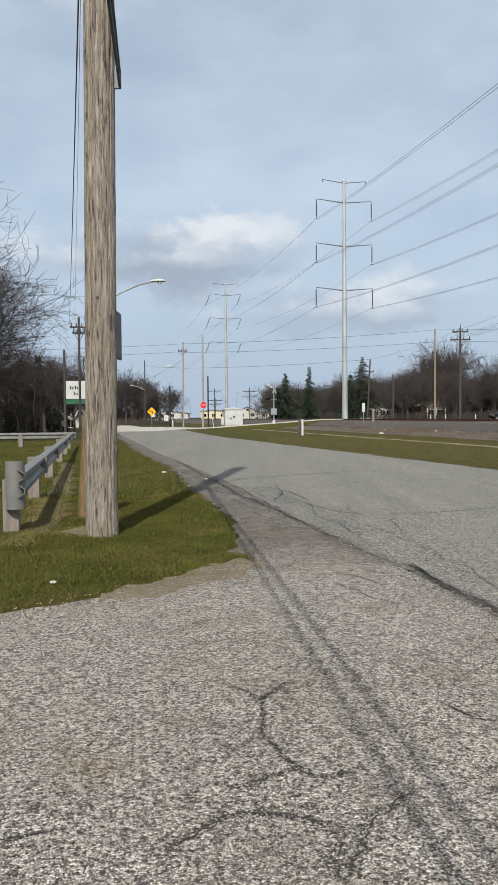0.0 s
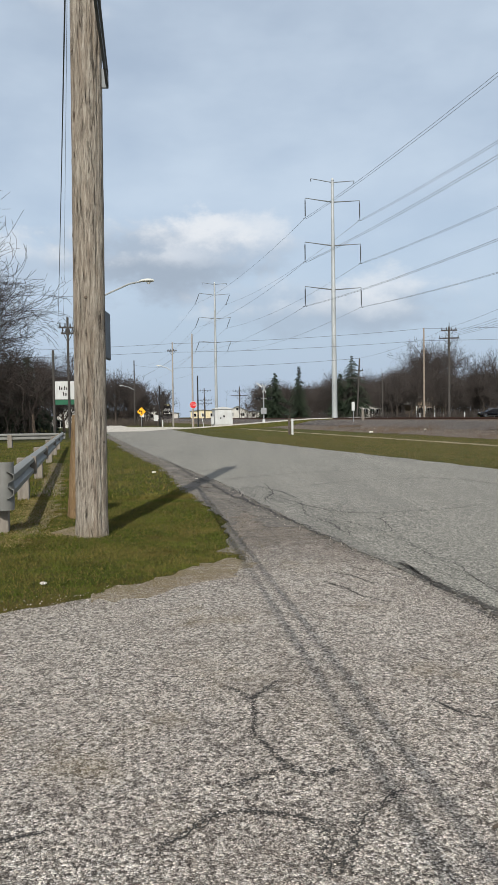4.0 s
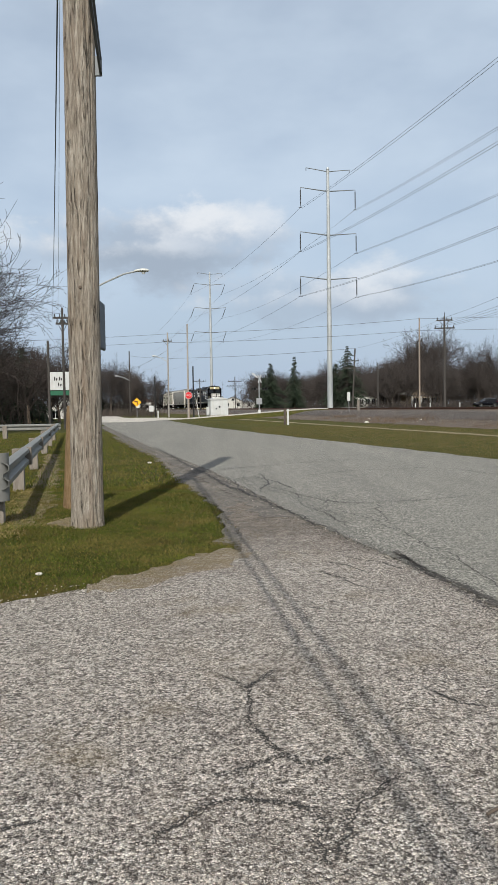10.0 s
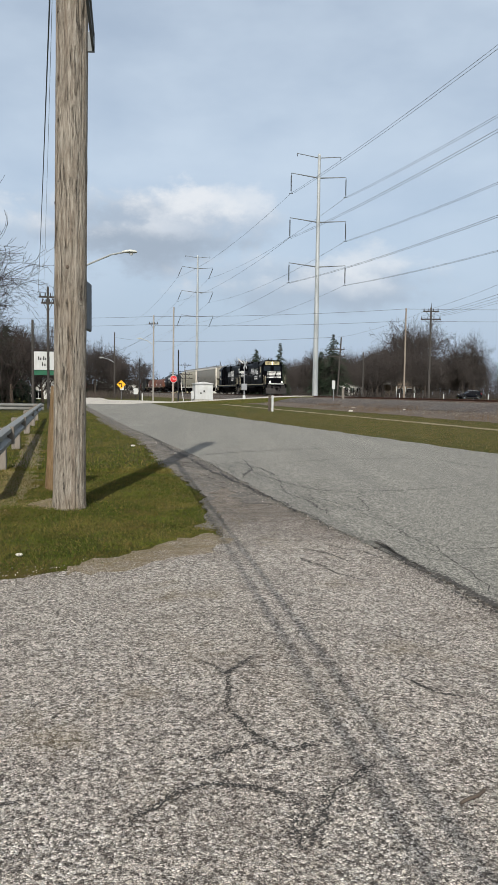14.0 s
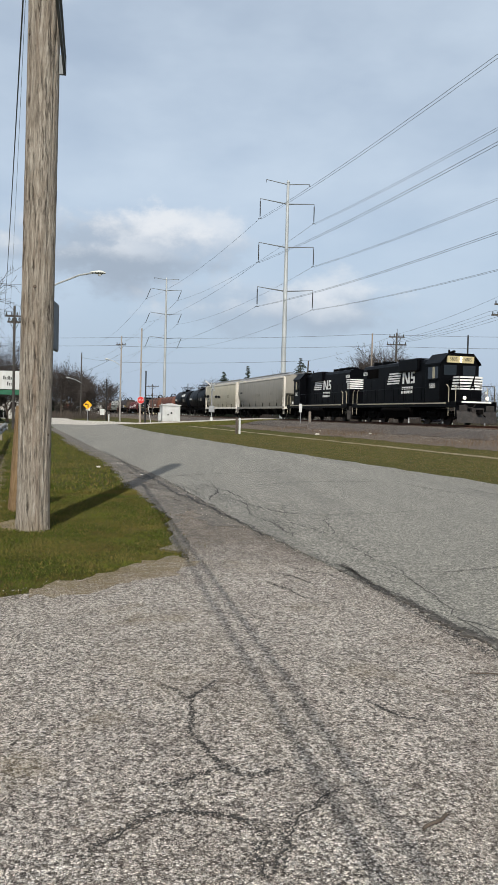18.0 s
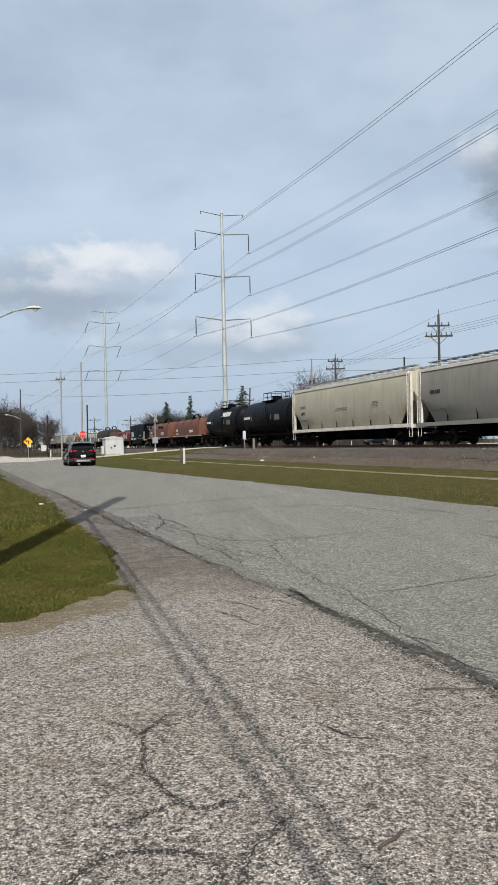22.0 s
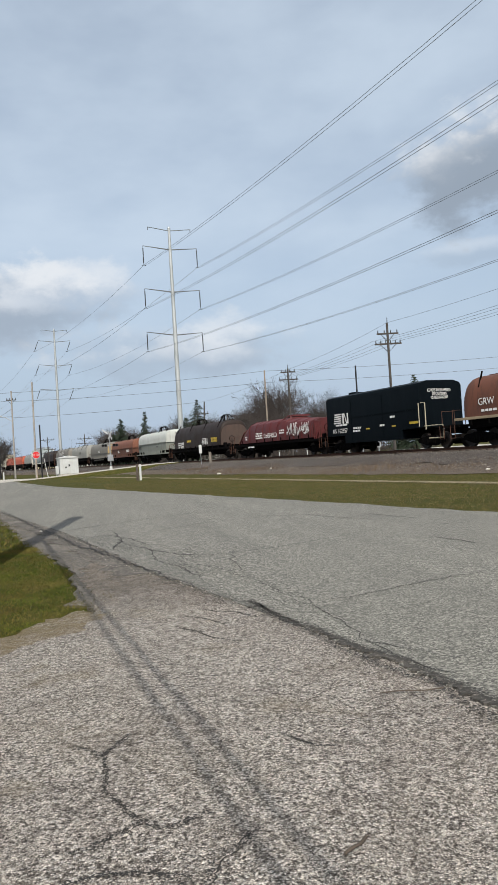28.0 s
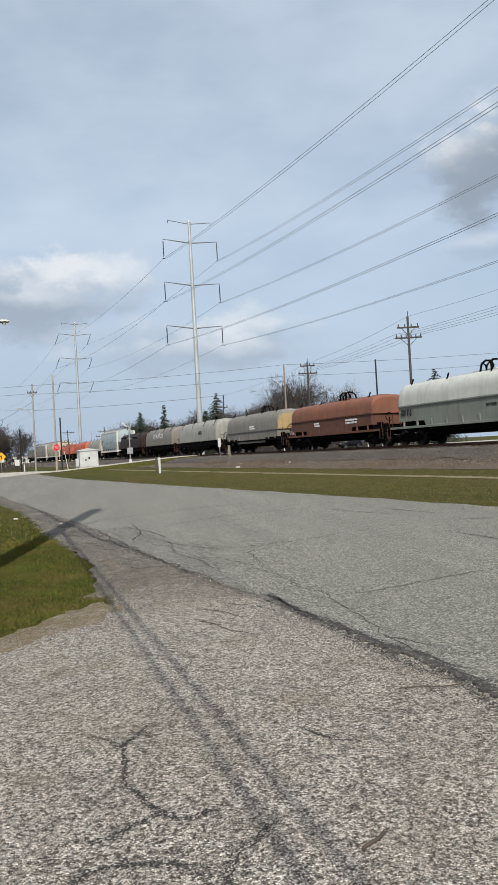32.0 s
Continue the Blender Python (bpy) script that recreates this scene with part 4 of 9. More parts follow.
def tank_car(L, body, label, seed, rail=True, name_bars=False):
    car = thing("tank_car", label, "tank car", group="freight train")
    b, R, zc = L / 2 - 0.75, 1.48, 2.62
    n = 28
    sec = [(-b + 0.75 - 0.75 * math.cos(math.pi / 2 * k / 7), R * max(0.04, math.sin(math.pi / 2 * k / 7)) ** 0.75) for k in range(8)]
    sec = sec + [(-x, r) for x, r in reversed(sec)]
    part("tank", Mesh().loft([[(x, r * math.cos(2 * math.pi * i / n), zc + r * math.sin(2 * math.pi * i / n)) for i in range(n)] for x, r in sec]), body, car, smooth=50)
    part("tank_band", Mesh().loft([[(x, r * math.cos(2 * math.pi * i / n), zc + r * math.sin(2 * math.pi * i / n)) for i in range(n)] for x, r in ((-0.06, R), (-0.06, R + 0.015), (0.06, R + 0.015), (0.06, R))]), body, car)
    part("manway", Mesh().rod((0, 0, zc + R - 0.05), (0, 0, zc + R + 0.25), 0.42, n=18).rod((0, 0, zc + R + 0.25), (0, 0, zc + R + 0.32), 0.47, n=18).rod((0.9, 0, zc + R - 0.04), (0.9, 0, zc + R + 0.18), 0.2, n=12), body, car)
    if rail:
        z0, z1 = zc + R - 0.25, zc + R + 0.62
        me = Mesh()
        for x in (-1.5, -0.5, 0.5, 1.5):
            for y in (-0.75, 0.75):
                me.rod((x, y, z0), (x, y, z1), 0.025, n=6)
        for z in (z1, z1 - 0.38):
            me.tube([(-1.5, -0.75, z), (1.5, -0.75, z), (1.5, 0.75, z), (-1.5, 0.75, z), (-1.5, -0.75, z)], 0.025)
        part("safety_rail", me, M_UNDER, car, "dark safety rail round the manway")
        part("platform", Mesh().box(-1.5, 1.5, -0.95, 0.95, zc + R - 0.10, zc + R - 0.04), M_UNDER, car)
    part("underframe", Mesh().box(-L / 2 + 0.4, -L / 2 + 3.6, -0.3, 0.3, 0.8, 1.2).box(L / 2 - 3.6, L / 2 - 0.4, -0.3, 0.3, 0.8, 1.2).box(-L / 2 + 0.3, -L / 2 + 0.75, -1.45, 1.45, 1.0, 1.2).box(L / 2 - 0.75, L / 2 - 0.3, -1.45, 1.45, 1.0, 1.2), M_UNDER, car)
    for x in (-L / 2 + 2.0, L / 2 - 2.0):
        part("bolster", Mesh().plate([(-1.35, 1.65), (-1.1, 1.0), (1.1, 1.0), (1.35, 1.65), (0.9, 1.45), (-0.9, 1.45)], x - 0.25, x + 0.25), M_UNDER, car).matrix_basis = Matrix.Translation((x, 0, 0)) @ Matrix.Rotation(radians(90), 4, "Z") @ Matrix.Translation((0, -x, 0))
    part("side_handrail", Mesh().tube([(-b + 0.6, -1.5, 1.55), (b - 0.6, -1.5, 1.55)], 0.025).tube([(-b + 0.6, 1.5, 1.55), (b - 0.6, 1.5, 1.55)], 0.025), M_UNDER, car)
    ladder(car, 1.1, -1.52, 0.9, 3.4, M_UNDER)
    part("side_sill", Mesh().box(-b + 0.3, b - 0.3, -1.42, -1.30, 1.02, 1.20), M_UNDER, car, "black side sill")
    part("brake_rigging", Mesh().box(-b + 3.4, -0.9, -0.7, 0.7, 0.55, 1.1).box(0.9, b - 3.4, -0.6, 0.6, 0.62, 1.1).rod((-1.6, -0.9, 0.8), (-0.4, -0.9, 0.8), 0.16, n=10), M_UNDER, car)
    part("outlet_valve", Mesh().rod((0, 0, 1.2), (0, 0, 0.7), 0.18, n=10).box(-0.35, 0.35, -0.3, 0.3, 0.62, 0.75), M_UNDER, car)
    bars("reporting_mark", car, M_LETTER, -b + 1.0, -b + 2.6, 2.55, -R - 0.012, 1, seed, 0.2)
    for x in (-b + 3.0, b - 4.4):
        part("reflector_strip", Mesh().box(x, x + 0.06, -R - 0.01, -R + 0.05, 2.4, 2.75).box(x + 0.14, x + 0.2, -R - 0.01, -R + 0.05, 2.4, 2.75), M_LETTER_G, car)
    part("placard", Mesh().box(b - 3.4, b - 2.2, -R - 0.012, -R + 0.05, 2.3, 2.75), M_LETTER_G, car, "grey square plate")
    if name_bars:  # a company's name in slanted white letters, as plain shapes
        me = Mesh()
        x = 0.6
        for k, w in enumerate((0.30, 0.32, 0.30, 0.28, 0.22, 0.26, 0.32, 0.28, 0.30)):
            me.add([(x, -1.425, 3.10), (x + w * 0.8, -1.425, 3.10), (x + w * 0.8 + 0.05, -1.345, 3.31), (x + w * 0.8 + 0.10, -1.21, 3.52), (x + 0.10, -1.21, 3.52), (x + 0.05, -1.345, 3.31)], [(0, 1, 2, 5), (5, 2, 3, 4)])
            x += w + 0.05
        part("name_lettering", me, M_LETTER, car, "white company lettering as plain blocks")
    running_gear(car, L, 2.0)
    return car


FRONT = Matrix.Rotation(radians(90), 4, "Z") @ SIDE  # letters that face along +x


def coil_car(L, hood, label, seed, style="round", height=3.75, arches=(), marks=M_LETTER, text=(), cover=None, base=1.5, low=None, end_paint=None, end_word="", sill=M_UNDER):
    """A coil car under a long rounded or angular cover with flat ends."""
    car = thing("coil_car", label, "freight car", group="freight train")
    c0, c1 = cover or (-L / 2 + 1.6, L / 2 - 1.6)
    b, w = L / 2 - 0.7, 1.5
    zb, zt = base, height
    sec = []

    def arc(k, q=0.52):
        return [(-w * (0.72 + 0.28 * k) * math.copysign(abs(math.cos(math.pi * i / 14)) ** q, math.cos(math.pi * i / 14)), zb + (zt - zb) * k * math.sin(math.pi * i / 14) ** 0.60) for i in range(15)]

    if style == "round":
        ends = [(0.0, 0.84), (0.10, 0.93), (0.28, 0.985), (0.5, 1.0)]
        for x, k in [(c0 + u, k) for u, k in ends] + [(c1 - u * 0.6, k) for u, k in reversed(ends)]:
            sec.append([(x, y, z) for y, z in arc(k)])
    elif style == "angled":
        for x, k in ((c0, 0.02), (c0 + 1.9, 0.94), (c0 + 2.0, 0.94), (c0 + 2.1, 1.0), (c1 - 4.6, 1.0), (c1 - 4.5, 0.93), (c1, 0.80)):
            h = zb + (zt - zb) * k
            row = [(-w, zb), (-w, zb + (h - zb) * 0.62), (-w * 0.88, zb + (h - zb) * 0.85), (-w * 0.45, h), (0, h + 0.03)]
            sec.append([(x, y, z) for y, z in row] + [(x, -y, z) for y, z in reversed(row[:-1])])
    else:  # a plain tall box
        for x, z0 in ((c0, 1.2), (c0 + 2.3, 1.2), (c0 + 2.35, 0.66), (c1 - 1.9, 0.66), (c1 - 1.85, 1.2), (c1, 1.25)):
            row = [(-w, z0), (-w, zt - 0.34), (-w * 0.93, zt - 0.14), (-w * 0.62, zt)]
            sec.append([(x, y, z) for y, z in row] + [(x, -y, z) for y, z in reversed(row)])
    part("cover", Mesh().loft(sec), hood, car, smooth=32)
    if end_paint:
        o = arc(0.80)
        part("end_panel", Mesh().loft([[(c1 + u, y, z + 0.02) for y, z in o] for u in (0.004, 0.03)]), end_paint, car, "flat panel on the front end of the cover")
    if end_word:
        lettering("lettering", end_word, 0.62, marks, car, Matrix.Translation((c1 + 0.045, 0.05, zb + (zt - zb) * 0.62)) @ FRONT)
    if low:  # the body's own side below the cover
        z0, z1, paint_ = low
        for s in (-1, 1):
            o = [(c0 + 0.1, z0 + 0.45), (c0 + 2.7, z0 + 0.42), (c0 + 2.9, z0), (c1 - 2.9, z0), (c1 - 2.7, z0 + 0.42), (c1 - 0.1, z0 + 0.45), (c1 - 0.1, z1), (c0 + 0.1, z1)]
            part("side_wall", Mesh().plate(o, s * 1.46 - 0.03, s * 1.46 + 0.03), paint_, car)
            part("cover_rail", Mesh().box(c0 + 0.05, c1 - 0.05, s * 1.50 - 0.05, s * 1.50 + 0.05, z1 - 0.02, z1 + 0.06), paint_, car)
        part("end_wall", Mesh().box(c1 - 0.16, c1 - 0.1, -1.42, 1.42, z0 + 0.45, z1).box(c0 + 0.1, c0 + 0.16, -1.42, 1.42, z0 + 0.45, z1), paint_, car)
    if style != "box":
        t1 = min(zb, 1.6)
        sz = zb - 0.12 if sill is M_SILL_TAN else 1.02
        part("trough", Mesh().loft([[(x, -1.40, t1), (x, -1.30, 1.0 if e else 0.8), (x, -0.8, 0.98 if e else 0.52), (x, 0.8, 0.98 if e else 0.52), (x, 1.30, 1.0 if e else 0.8), (x, 1.40, t1)] for x, e in ((c0 + 0.2, 1), (c0 + 2.6, 1), (c0 + 2.8, 0), (c1 - 2.8, 0), (c1 - 2.6, 1), (c1 - 0.2, 1))]), M_UNDER, car)
        for s in (-1, 1):
            part("side_sill", Mesh().box(-b, b, s * 1.5 - 0.05, s * 1.5 + 0.05, sz, sz + 0.14), sill, car, bevel=0.01)
        for k in range(9):
            x = c0 + 0.6 + k * (c1 - c0 - 1.2) / 8
            part("side_post", Mesh().box(x - 0.05, x + 0.05, -1.54, -1.44, 1.14, 1.52).box(x - 0.05, x + 0.05, 1.44, 1.54, 1.14, 1.52), M_UNDER if not low else low[2], car)
        part("brake_cylinder", Mesh().rod((c1 + 0.3, -0.9, 1.35), (c1 + 0.9, -0.9, 1.35), 0.16, n=10).box(c1 + 0.35, c1 + 0.75, -1.35, -1.1, 1.15, 1.6), M_UNDER, car)
        part("brake_wheel", Mesh().tube([(c1 + 0.55 + 0.0, -0.5 + 0.28 * math.cos(u * 0.7854), 1.95 + 0.28 * math.sin(u * 0.7854)) for u in range(9)], 0.025).rod((c1 + 0.55, -0.5, 1.1), (c1 + 0.55, -0.5, 1.95), 0.03, n=6), M_UNDER, car)
    part("centre_sill", Mesh().box(-L / 2 + 0.4, L / 2 - 0.4, -0.3, 0.3, 0.78, 1.12), M_UNDER, car)
    for s in (-1, 1):
        x = s * (L / 2 - 0.45)
        part("end_platform", Mesh().box(x - 0.25, x + 0.25, -1.5, 1.5, 1.1, 1.22), M_UNDER, car)
        part("end_handrail", Mesh().tube([(x, -1.45, 1.2), (x, -1.45, 2.0), (x, -0.6, 2.0), (x, -0.6, 1.2)], 0.020).tube([(x, 1.45, 1.2), (x, 1.45, 2.0), (x, 0.6, 2.0), (x, 0.6, 1.2)], 0.020), M_RUST, car)
        part("step", Mesh().tube([(x - 0.18, -1.5, 1.2), (x - 0.18, -1.5, 0.5), (x + 0.18, -1.5, 0.5), (x + 0.18, -1.5, 1.2)], 0.02), M_RUST, car)
    for x in arches:
        me = Mesh()
        for dx in (-0.30, 0.30):
            me.tube([(x + dx * 1.6, -0.45, zt - 0.08), (x + dx * 1.3, -0.40, zt + 0.40), (x + dx, -0.2, zt + 0.60), (x + dx, 0.2, zt + 0.60), (x + dx * 1.3, 0.40, zt + 0.40), (x + dx * 1.6, 0.45, zt - 0.08)], 0.06)
        me.tube([(x - 0.5, -0.42, zt), (x - 0.32, -0.4, zt + 0.5), (x - 0.05, -0.4, zt + 0.3), (x, -0.4, zt), (x + 0.05, -0.4, zt + 0.3), (x + 0.32, -0.4, zt + 0.5), (x + 0.5, -0.42, zt)], 0.05)
        part("lifting_bracket", me, M_UNDER, car, "arched lifting bracket on the cover")
    if style == "round":
        for x in (c0 + 1.0, c0 + (c1 - c0) * 0.36, c0 + (c1 - c0) * 0.66, c1 - 1.0):
            part("hold_down_arm", Mesh().beam((x + 0.16, -1.36, zt - 0.62), (x - 0.16, -0.80, zt + 0.22), 0.07, 0.07), M_UNDER, car)
        part("ridge", Mesh().box(c0 + 0.8, c1 - 0.6, -0.3, 0.3, zt - 0.03, zt + 0.05).box(c0 + (c1 - c0) * 0.45, c0 + (c1 - c0) * 0.60, -0.12, 0.12, zt + 0.04, zt + 0.14), hood, car)
    if style == "angled":
        for k in range(9):
            x = c0 + 2.2 + k * (c1 - c0 - 2.5) / 8
            top = zb + (zt - zb) * (1.0 if x < c1 - 4.6 else 0.93 - 0.13 * (x - c1 + 4.6) / 4.6)
            part("cover_rib", Mesh().beam((x, -1.53, zb + 0.05), (x, -1.53, zb + (top - zb) * 0.62), 0.08, 0.06).beam((x, -1.52, zb + (top - zb) * 0.62), (x, -1.33, zb + (top - zb) * 0.85), 0.08, 0.06).beam((x, -1.33, zb + (top - zb) * 0.85), (x, -0.66, top + 0.01), 0.08, 0.06), hood, car)
        part("slant_edge", Mesh().beam((c0, -1.52, zb + 0.04), (c0 + 1.15, -1.52, zb + (zt - zb) * 0.55), 0.12, 0.06).beam((c0 + 1.15, -1.5, zb + (zt - zb) * 0.55), (c0 + 1.95, -0.7, zt - 0.06), 0.10, 0.06), hood, car)
        ax_ = (c0 + c1) / 2 + 2.0
        part("lifting_frame", Mesh().beam((ax_ - 0.9, -1.50, zt - 0.5), (ax_ - 0.2, -0.75, zt + 0.18), 0.12, 0.08).beam((ax_ + 1.5, -1.54, zb + 0.3), (ax_ + 0.1, -0.75, zt + 0.18), 0.14, 0.08).box(ax_ - 0.45, ax_ + 0.35, -0.8, 0.8, zt + 0.06, zt + 0.20), hood, car, "dark red lifting frame on the cover")
        me = Mesh()
        for u in range(5):
            me.rod((c1 + 0.25 + 0.26 * u, -1.46, 1.1), (c1 + 0.25 + 0.26 * u, -1.46, 2.55 - 0.05 * u), 0.035, n=6)
        part("end_post", me.tube([(c1 + 0.2, -1.46, 2.5), (c1 + 1.35, -1.46, 2.4)], 0.035), hood, car, "dark red end posts")
    for k, (kind, x, z, size, body) in enumerate(text):
        yy = -w - (0.075 if style == "angled" else 0.016)
        if kind == "word":
            lettering("lettering", body, size, marks, car, side_at(x, yy, z), "LEFT")
        elif kind == "bars":
            bars("small_lettering", car, marks, x, x + size, z, yy + 0.006, body, seed + k, 0.12)
        elif kind == "yellow":
            bars("yellow_lettering", car, M_LETTER_Y, x, x + size, z, yy + 0.004, body, seed + k, 0.22, 0.02)
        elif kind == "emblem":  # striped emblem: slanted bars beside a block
            me = Mesh()
            for i in range(5):
                me.box(x - i * 0.03, x + size * 0.55 - i * 0.03, yy, yy + 0.008, z - i * size * 0.085, z - i * size * 0.085 + size * 0.05)
            me.box(x + size * 0.60, x + size * 0.72, yy, yy + 0.008, z - size * 0.36, z + size * 0.05)
            me.add([(x + size * 0.72, yy, z + size * 0.05), (x + size * 0.78, yy, z + size * 0.05), (x + size * 0.95, yy, z - size * 0.36), (x + size * 0.88, yy, z - size * 0.36)], [(0, 1, 2, 3)])
            me.box(x + size * 0.95, x + size * 1.05, yy, yy + 0.008, z - size * 0.36, z + size * 0.05)
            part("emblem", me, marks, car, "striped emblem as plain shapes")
        elif kind == "scrawl":  # painted scrawl
            rnd = random.Random(seed + 50)
            me = Mesh()
            px_ = x
            for i in range(body):
                pts = [Vector((px_ + rnd.uniform(-0.1, 0.3), yy - 0.004, z + rnd.uniform(-0.45, 0.45) * size)) for _ in range(5)]
                for a, c in zip(pts[:-1], pts[1:]):
                    d = (c - a)
                    nrm = Vector((-d.z, 0, d.x)).normalized() * 0.045
                    me.add([a - nrm, a + nrm, c + nrm, c - nrm], [(0, 1, 2, 3)])
                px_ += 0.27
            part("graffiti", me, M_LETTER, car, "white spray-painted scrawl")
    running_gear(car, L, 2.0)
    return car


def box_coil_car(L, label):
    car = coil_car(L, M_NAVY, label, 77, style="box", height=3.95,
                   text=(("emblem", BOX[0] + 1.1, 2.60, 1.7, ""), ("bars", BOX[0] + 1.1, 1.85, 1.6, 1), ("word", BOX[0] + 0.75, 1.5, 0.42, "NS"), ("word", BOX[0] + 1.45, 1.5, 0.42, "162357"), ("bars", BOX[0] + 3.4, 1.55, 0.9, 2), ("bars", BOX[0] + 6.6, 1.55, 0.5, 1), ("bars", BOX[0] + 7.7, 2.0, 0.6, 1)), cover=BOX)
    c0, c1 = BOX
    for k, line in enumerate(("COVERS TO BE APPLIED", "TO CAR SERIES", "NS 162245-162397")):
        lettering("lettering", line, 0.25, M_LETTER, car, Matrix.Translation((c1 + 0.012, -0.1, 3.36 - k * 0.21)) @ FRONT, squeeze=0.62)
    part("roof_vent", Mesh().box(c0 + 1.3, c0 + 1.9, -0.4, 0.4, 3.75, 4.15).box(c0 + 0.9, c0 + 1.2, -0.3, 0.3, 3.75, 3.95), M_NAVY, car, bevel=0.02)
    part("end_grab_rail", Mesh().tube([(c1 - 0.1, -1.54, 1.3), (c1 - 0.1, -1.54, 2.65)], 0.03).tube([(c1 + 0.45, -1.5, 1.1), (c1 + 0.45, -1.5, 2.65), (c1 + 0.05, -1.5, 2.65)], 0.03), M_HANDRAIL, car, "white grab rails")
    part("yellow_strip", Mesh().box(c1 - 1.1, c1 - 0.2, -1.512, -1.49, 1.50, 1.64).box(c1 - 2.9, c1 - 2.5, -1.512, -1.49, 1.45, 1.53).box(c0 + 5.0, c0 + 5.4, -1.512, -1.49, 1.45, 1.53), M_LETTER_Y, car)
    part("cover_seam", Mesh().box(c0 + 0.02, c1 - 0.02, -1.515, -1.49, 2.30, 2.36).box(c0 + 3.2, c0 + 3.26, -1.515, -1.49, 0.8, 3.5).box(c0 + 6.9, c0 + 6.96, -1.515, -1.49, 0.8, 3.5), M_NAVY, car)
    part("end_platform_rail", Mesh().tube([(c1 + 0.2, -1.45, 1.3), (c1 + 1.9, -1.45, 1.3), (c1 + 1.9, -1.45, 0.6), (c1 + 0.6, -1.45, 0.6)], 0.03), M_HANDRAIL, car, "white end rail")
    return car


def locomotive(L, number, label, lit, far_side=False):
    """A four-axle road switcher: low nose and cab in front, long hood behind."""
    car = thing("diesel_locomotive", label, "locomotive", group="freight train")
    h = L / 2 - 0.55
    part("underframe", Mesh().box(-h, h, -1.5, 1.5, 1.18, 1.52), M_LOCO, car, bevel=0.02)
    part("walkway_edge", Mesh().box(-h + 1.3, h - 1.3, -1.56, -1.50, 1.40, 1.48).box(-h + 1.3, h - 1.3, 1.50, 1.56, 1.40, 1.48), M_HANDRAIL, car, "pale walkway edge")
    part("fuel_tank", Mesh().loft([[(x, -1.35, 1.15), (x, -1.42, 0.85), (x, -1.2, 0.45), (x, 1.2, 0.45), (x, 1.42, 0.85), (x, 1.35, 1.15)] for x in (-2.6, 2.4)]), M_UNDER, car, bevel=0.04)
    part("air_reservoir", Mesh().rod((-2.4, -1.42, 1.0), (2.2, -1.42, 1.0), 0.17, n=12).rod((-2.4, 1.42, 1.0), (2.2, 1.42, 1.0), 0.17, n=12), M_UNDER, car)
    # long hood
    hw, x0, x1 = 0.88, -h + 0.9, h - 4.1
    prof = [(-hw, 1.52), (-hw, 4.05), (-hw + 0.12, 4.25), (-0.4, 4.34), (0.4, 4.34), (hw - 0.12, 4.25), (hw, 4.05), (hw, 1.52)]
    part("long_hood", Mesh().loft([[(x, y, z) for y, z in prof] for x in (x0, x0 + 0.02, (x0 + x1) / 2, x1)]), M_LOCO, car, smooth=25)
    me = Mesh()
    for k in range(9):
        a = x0 + 0.5 + k * (x1 - x0 - 0.8) / 9
        me.box(a, a + (x1 - x0 - 0.8) / 9 - 0.06, -hw - 0.018, -hw, 1.7, 3.2)
        me.box(a, a + (x1 - x0 - 0.8) / 9 - 0.06, hw, hw + 0.018, 1.7, 3.2)
    part("hood_door", me, M_LOCO, car, bevel=0.004)
    me = Mesh()
    for k in range(14):
        me.box(x0 + 0.7 + k * 0.16, x0 + 0.80 + k * 0.16, -hw - 0.03, -hw, 3.35, 4.0)
    part("radiator_grille", me, M_UNDER, car, "black radiator grille slats")
    for x, r in ((x0 + 1.5, 0.62), (x0 + 3.1, 0.62)):
        part("roof_fan", Mesh().rod((x, 0, 4.33), (x, 0, 4.52), r, n=20).rod((x, 0, 4.52), (x, 0, 4.54), r * 0.9, n=20), M_LOCO, car, "round roof fan housing")
    part("dynamic_brake_blister", Mesh().box(x1 - 5.0, x1 - 2.0, -1.06, 1.06, 3.55, 4.40), M_LOCO, car, bevel=0.08)
    part("exhaust_stack", Mesh().box(x1 - 6.6, x1 - 5.9, -0.25, 0.25, 4.3, 4.56).box(x1 - 1.6, x1 - 1.1, -0.2, 0.2, 4.3, 4.5), M_UNDER, car)
    # cab
    c0, c1, cw = x1, x1 + 1.95, 1.5
    cab = [(-cw, 1.52), (-cw, 3.85), (-cw * 0.62, 4.42), (cw * 0.62, 4.42), (cw, 3.85), (cw, 1.52)]
    part("cab", Mesh().loft([[(x, y, z) for y, z in cab] for x in (c0, c1)]), M_LOCO, car, bevel=0.04)
    part("cab_roof", Mesh().loft([[(x, y * 1.04, z + 0.05) for y, z in ((-cw, 3.82), (-cw * 0.62, 4.42), (cw * 0.62, 4.42), (cw, 3.82))] + [(x, y * 1.04, z) for y, z in ((cw, 3.78), (cw * 0.62, 4.36), (-cw * 0.62, 4.36), (-cw, 3.78))] for x in (c0 - 0.08, c1 + 0.16)]), M_LOCO, car)
    for s in (-1, 1):
        w_ = part("side_window", Mesh().box(c0 + 0.35, c1 - 0.25, s * cw - 0.01, s * cw + 0.012, 2.95, 3.65), M_WINDOW, car, "dark cab side window")
        part("window_frame", Mesh().box(c0 + 1.0, c0 + 1.28, s * (cw + 0.02) - 0.01, s * (cw + 0.02) + 0.01, 2.95, 3.65), M_HANDRAIL, w_, "pale window frame")
        part("armrest", Mesh().box(c0 + 0.4, c1 - 0.3, s * (cw + 0.06) - 0.05, s * (cw + 0.06) + 0.05, 2.86, 2.93), M_LOCO, car)
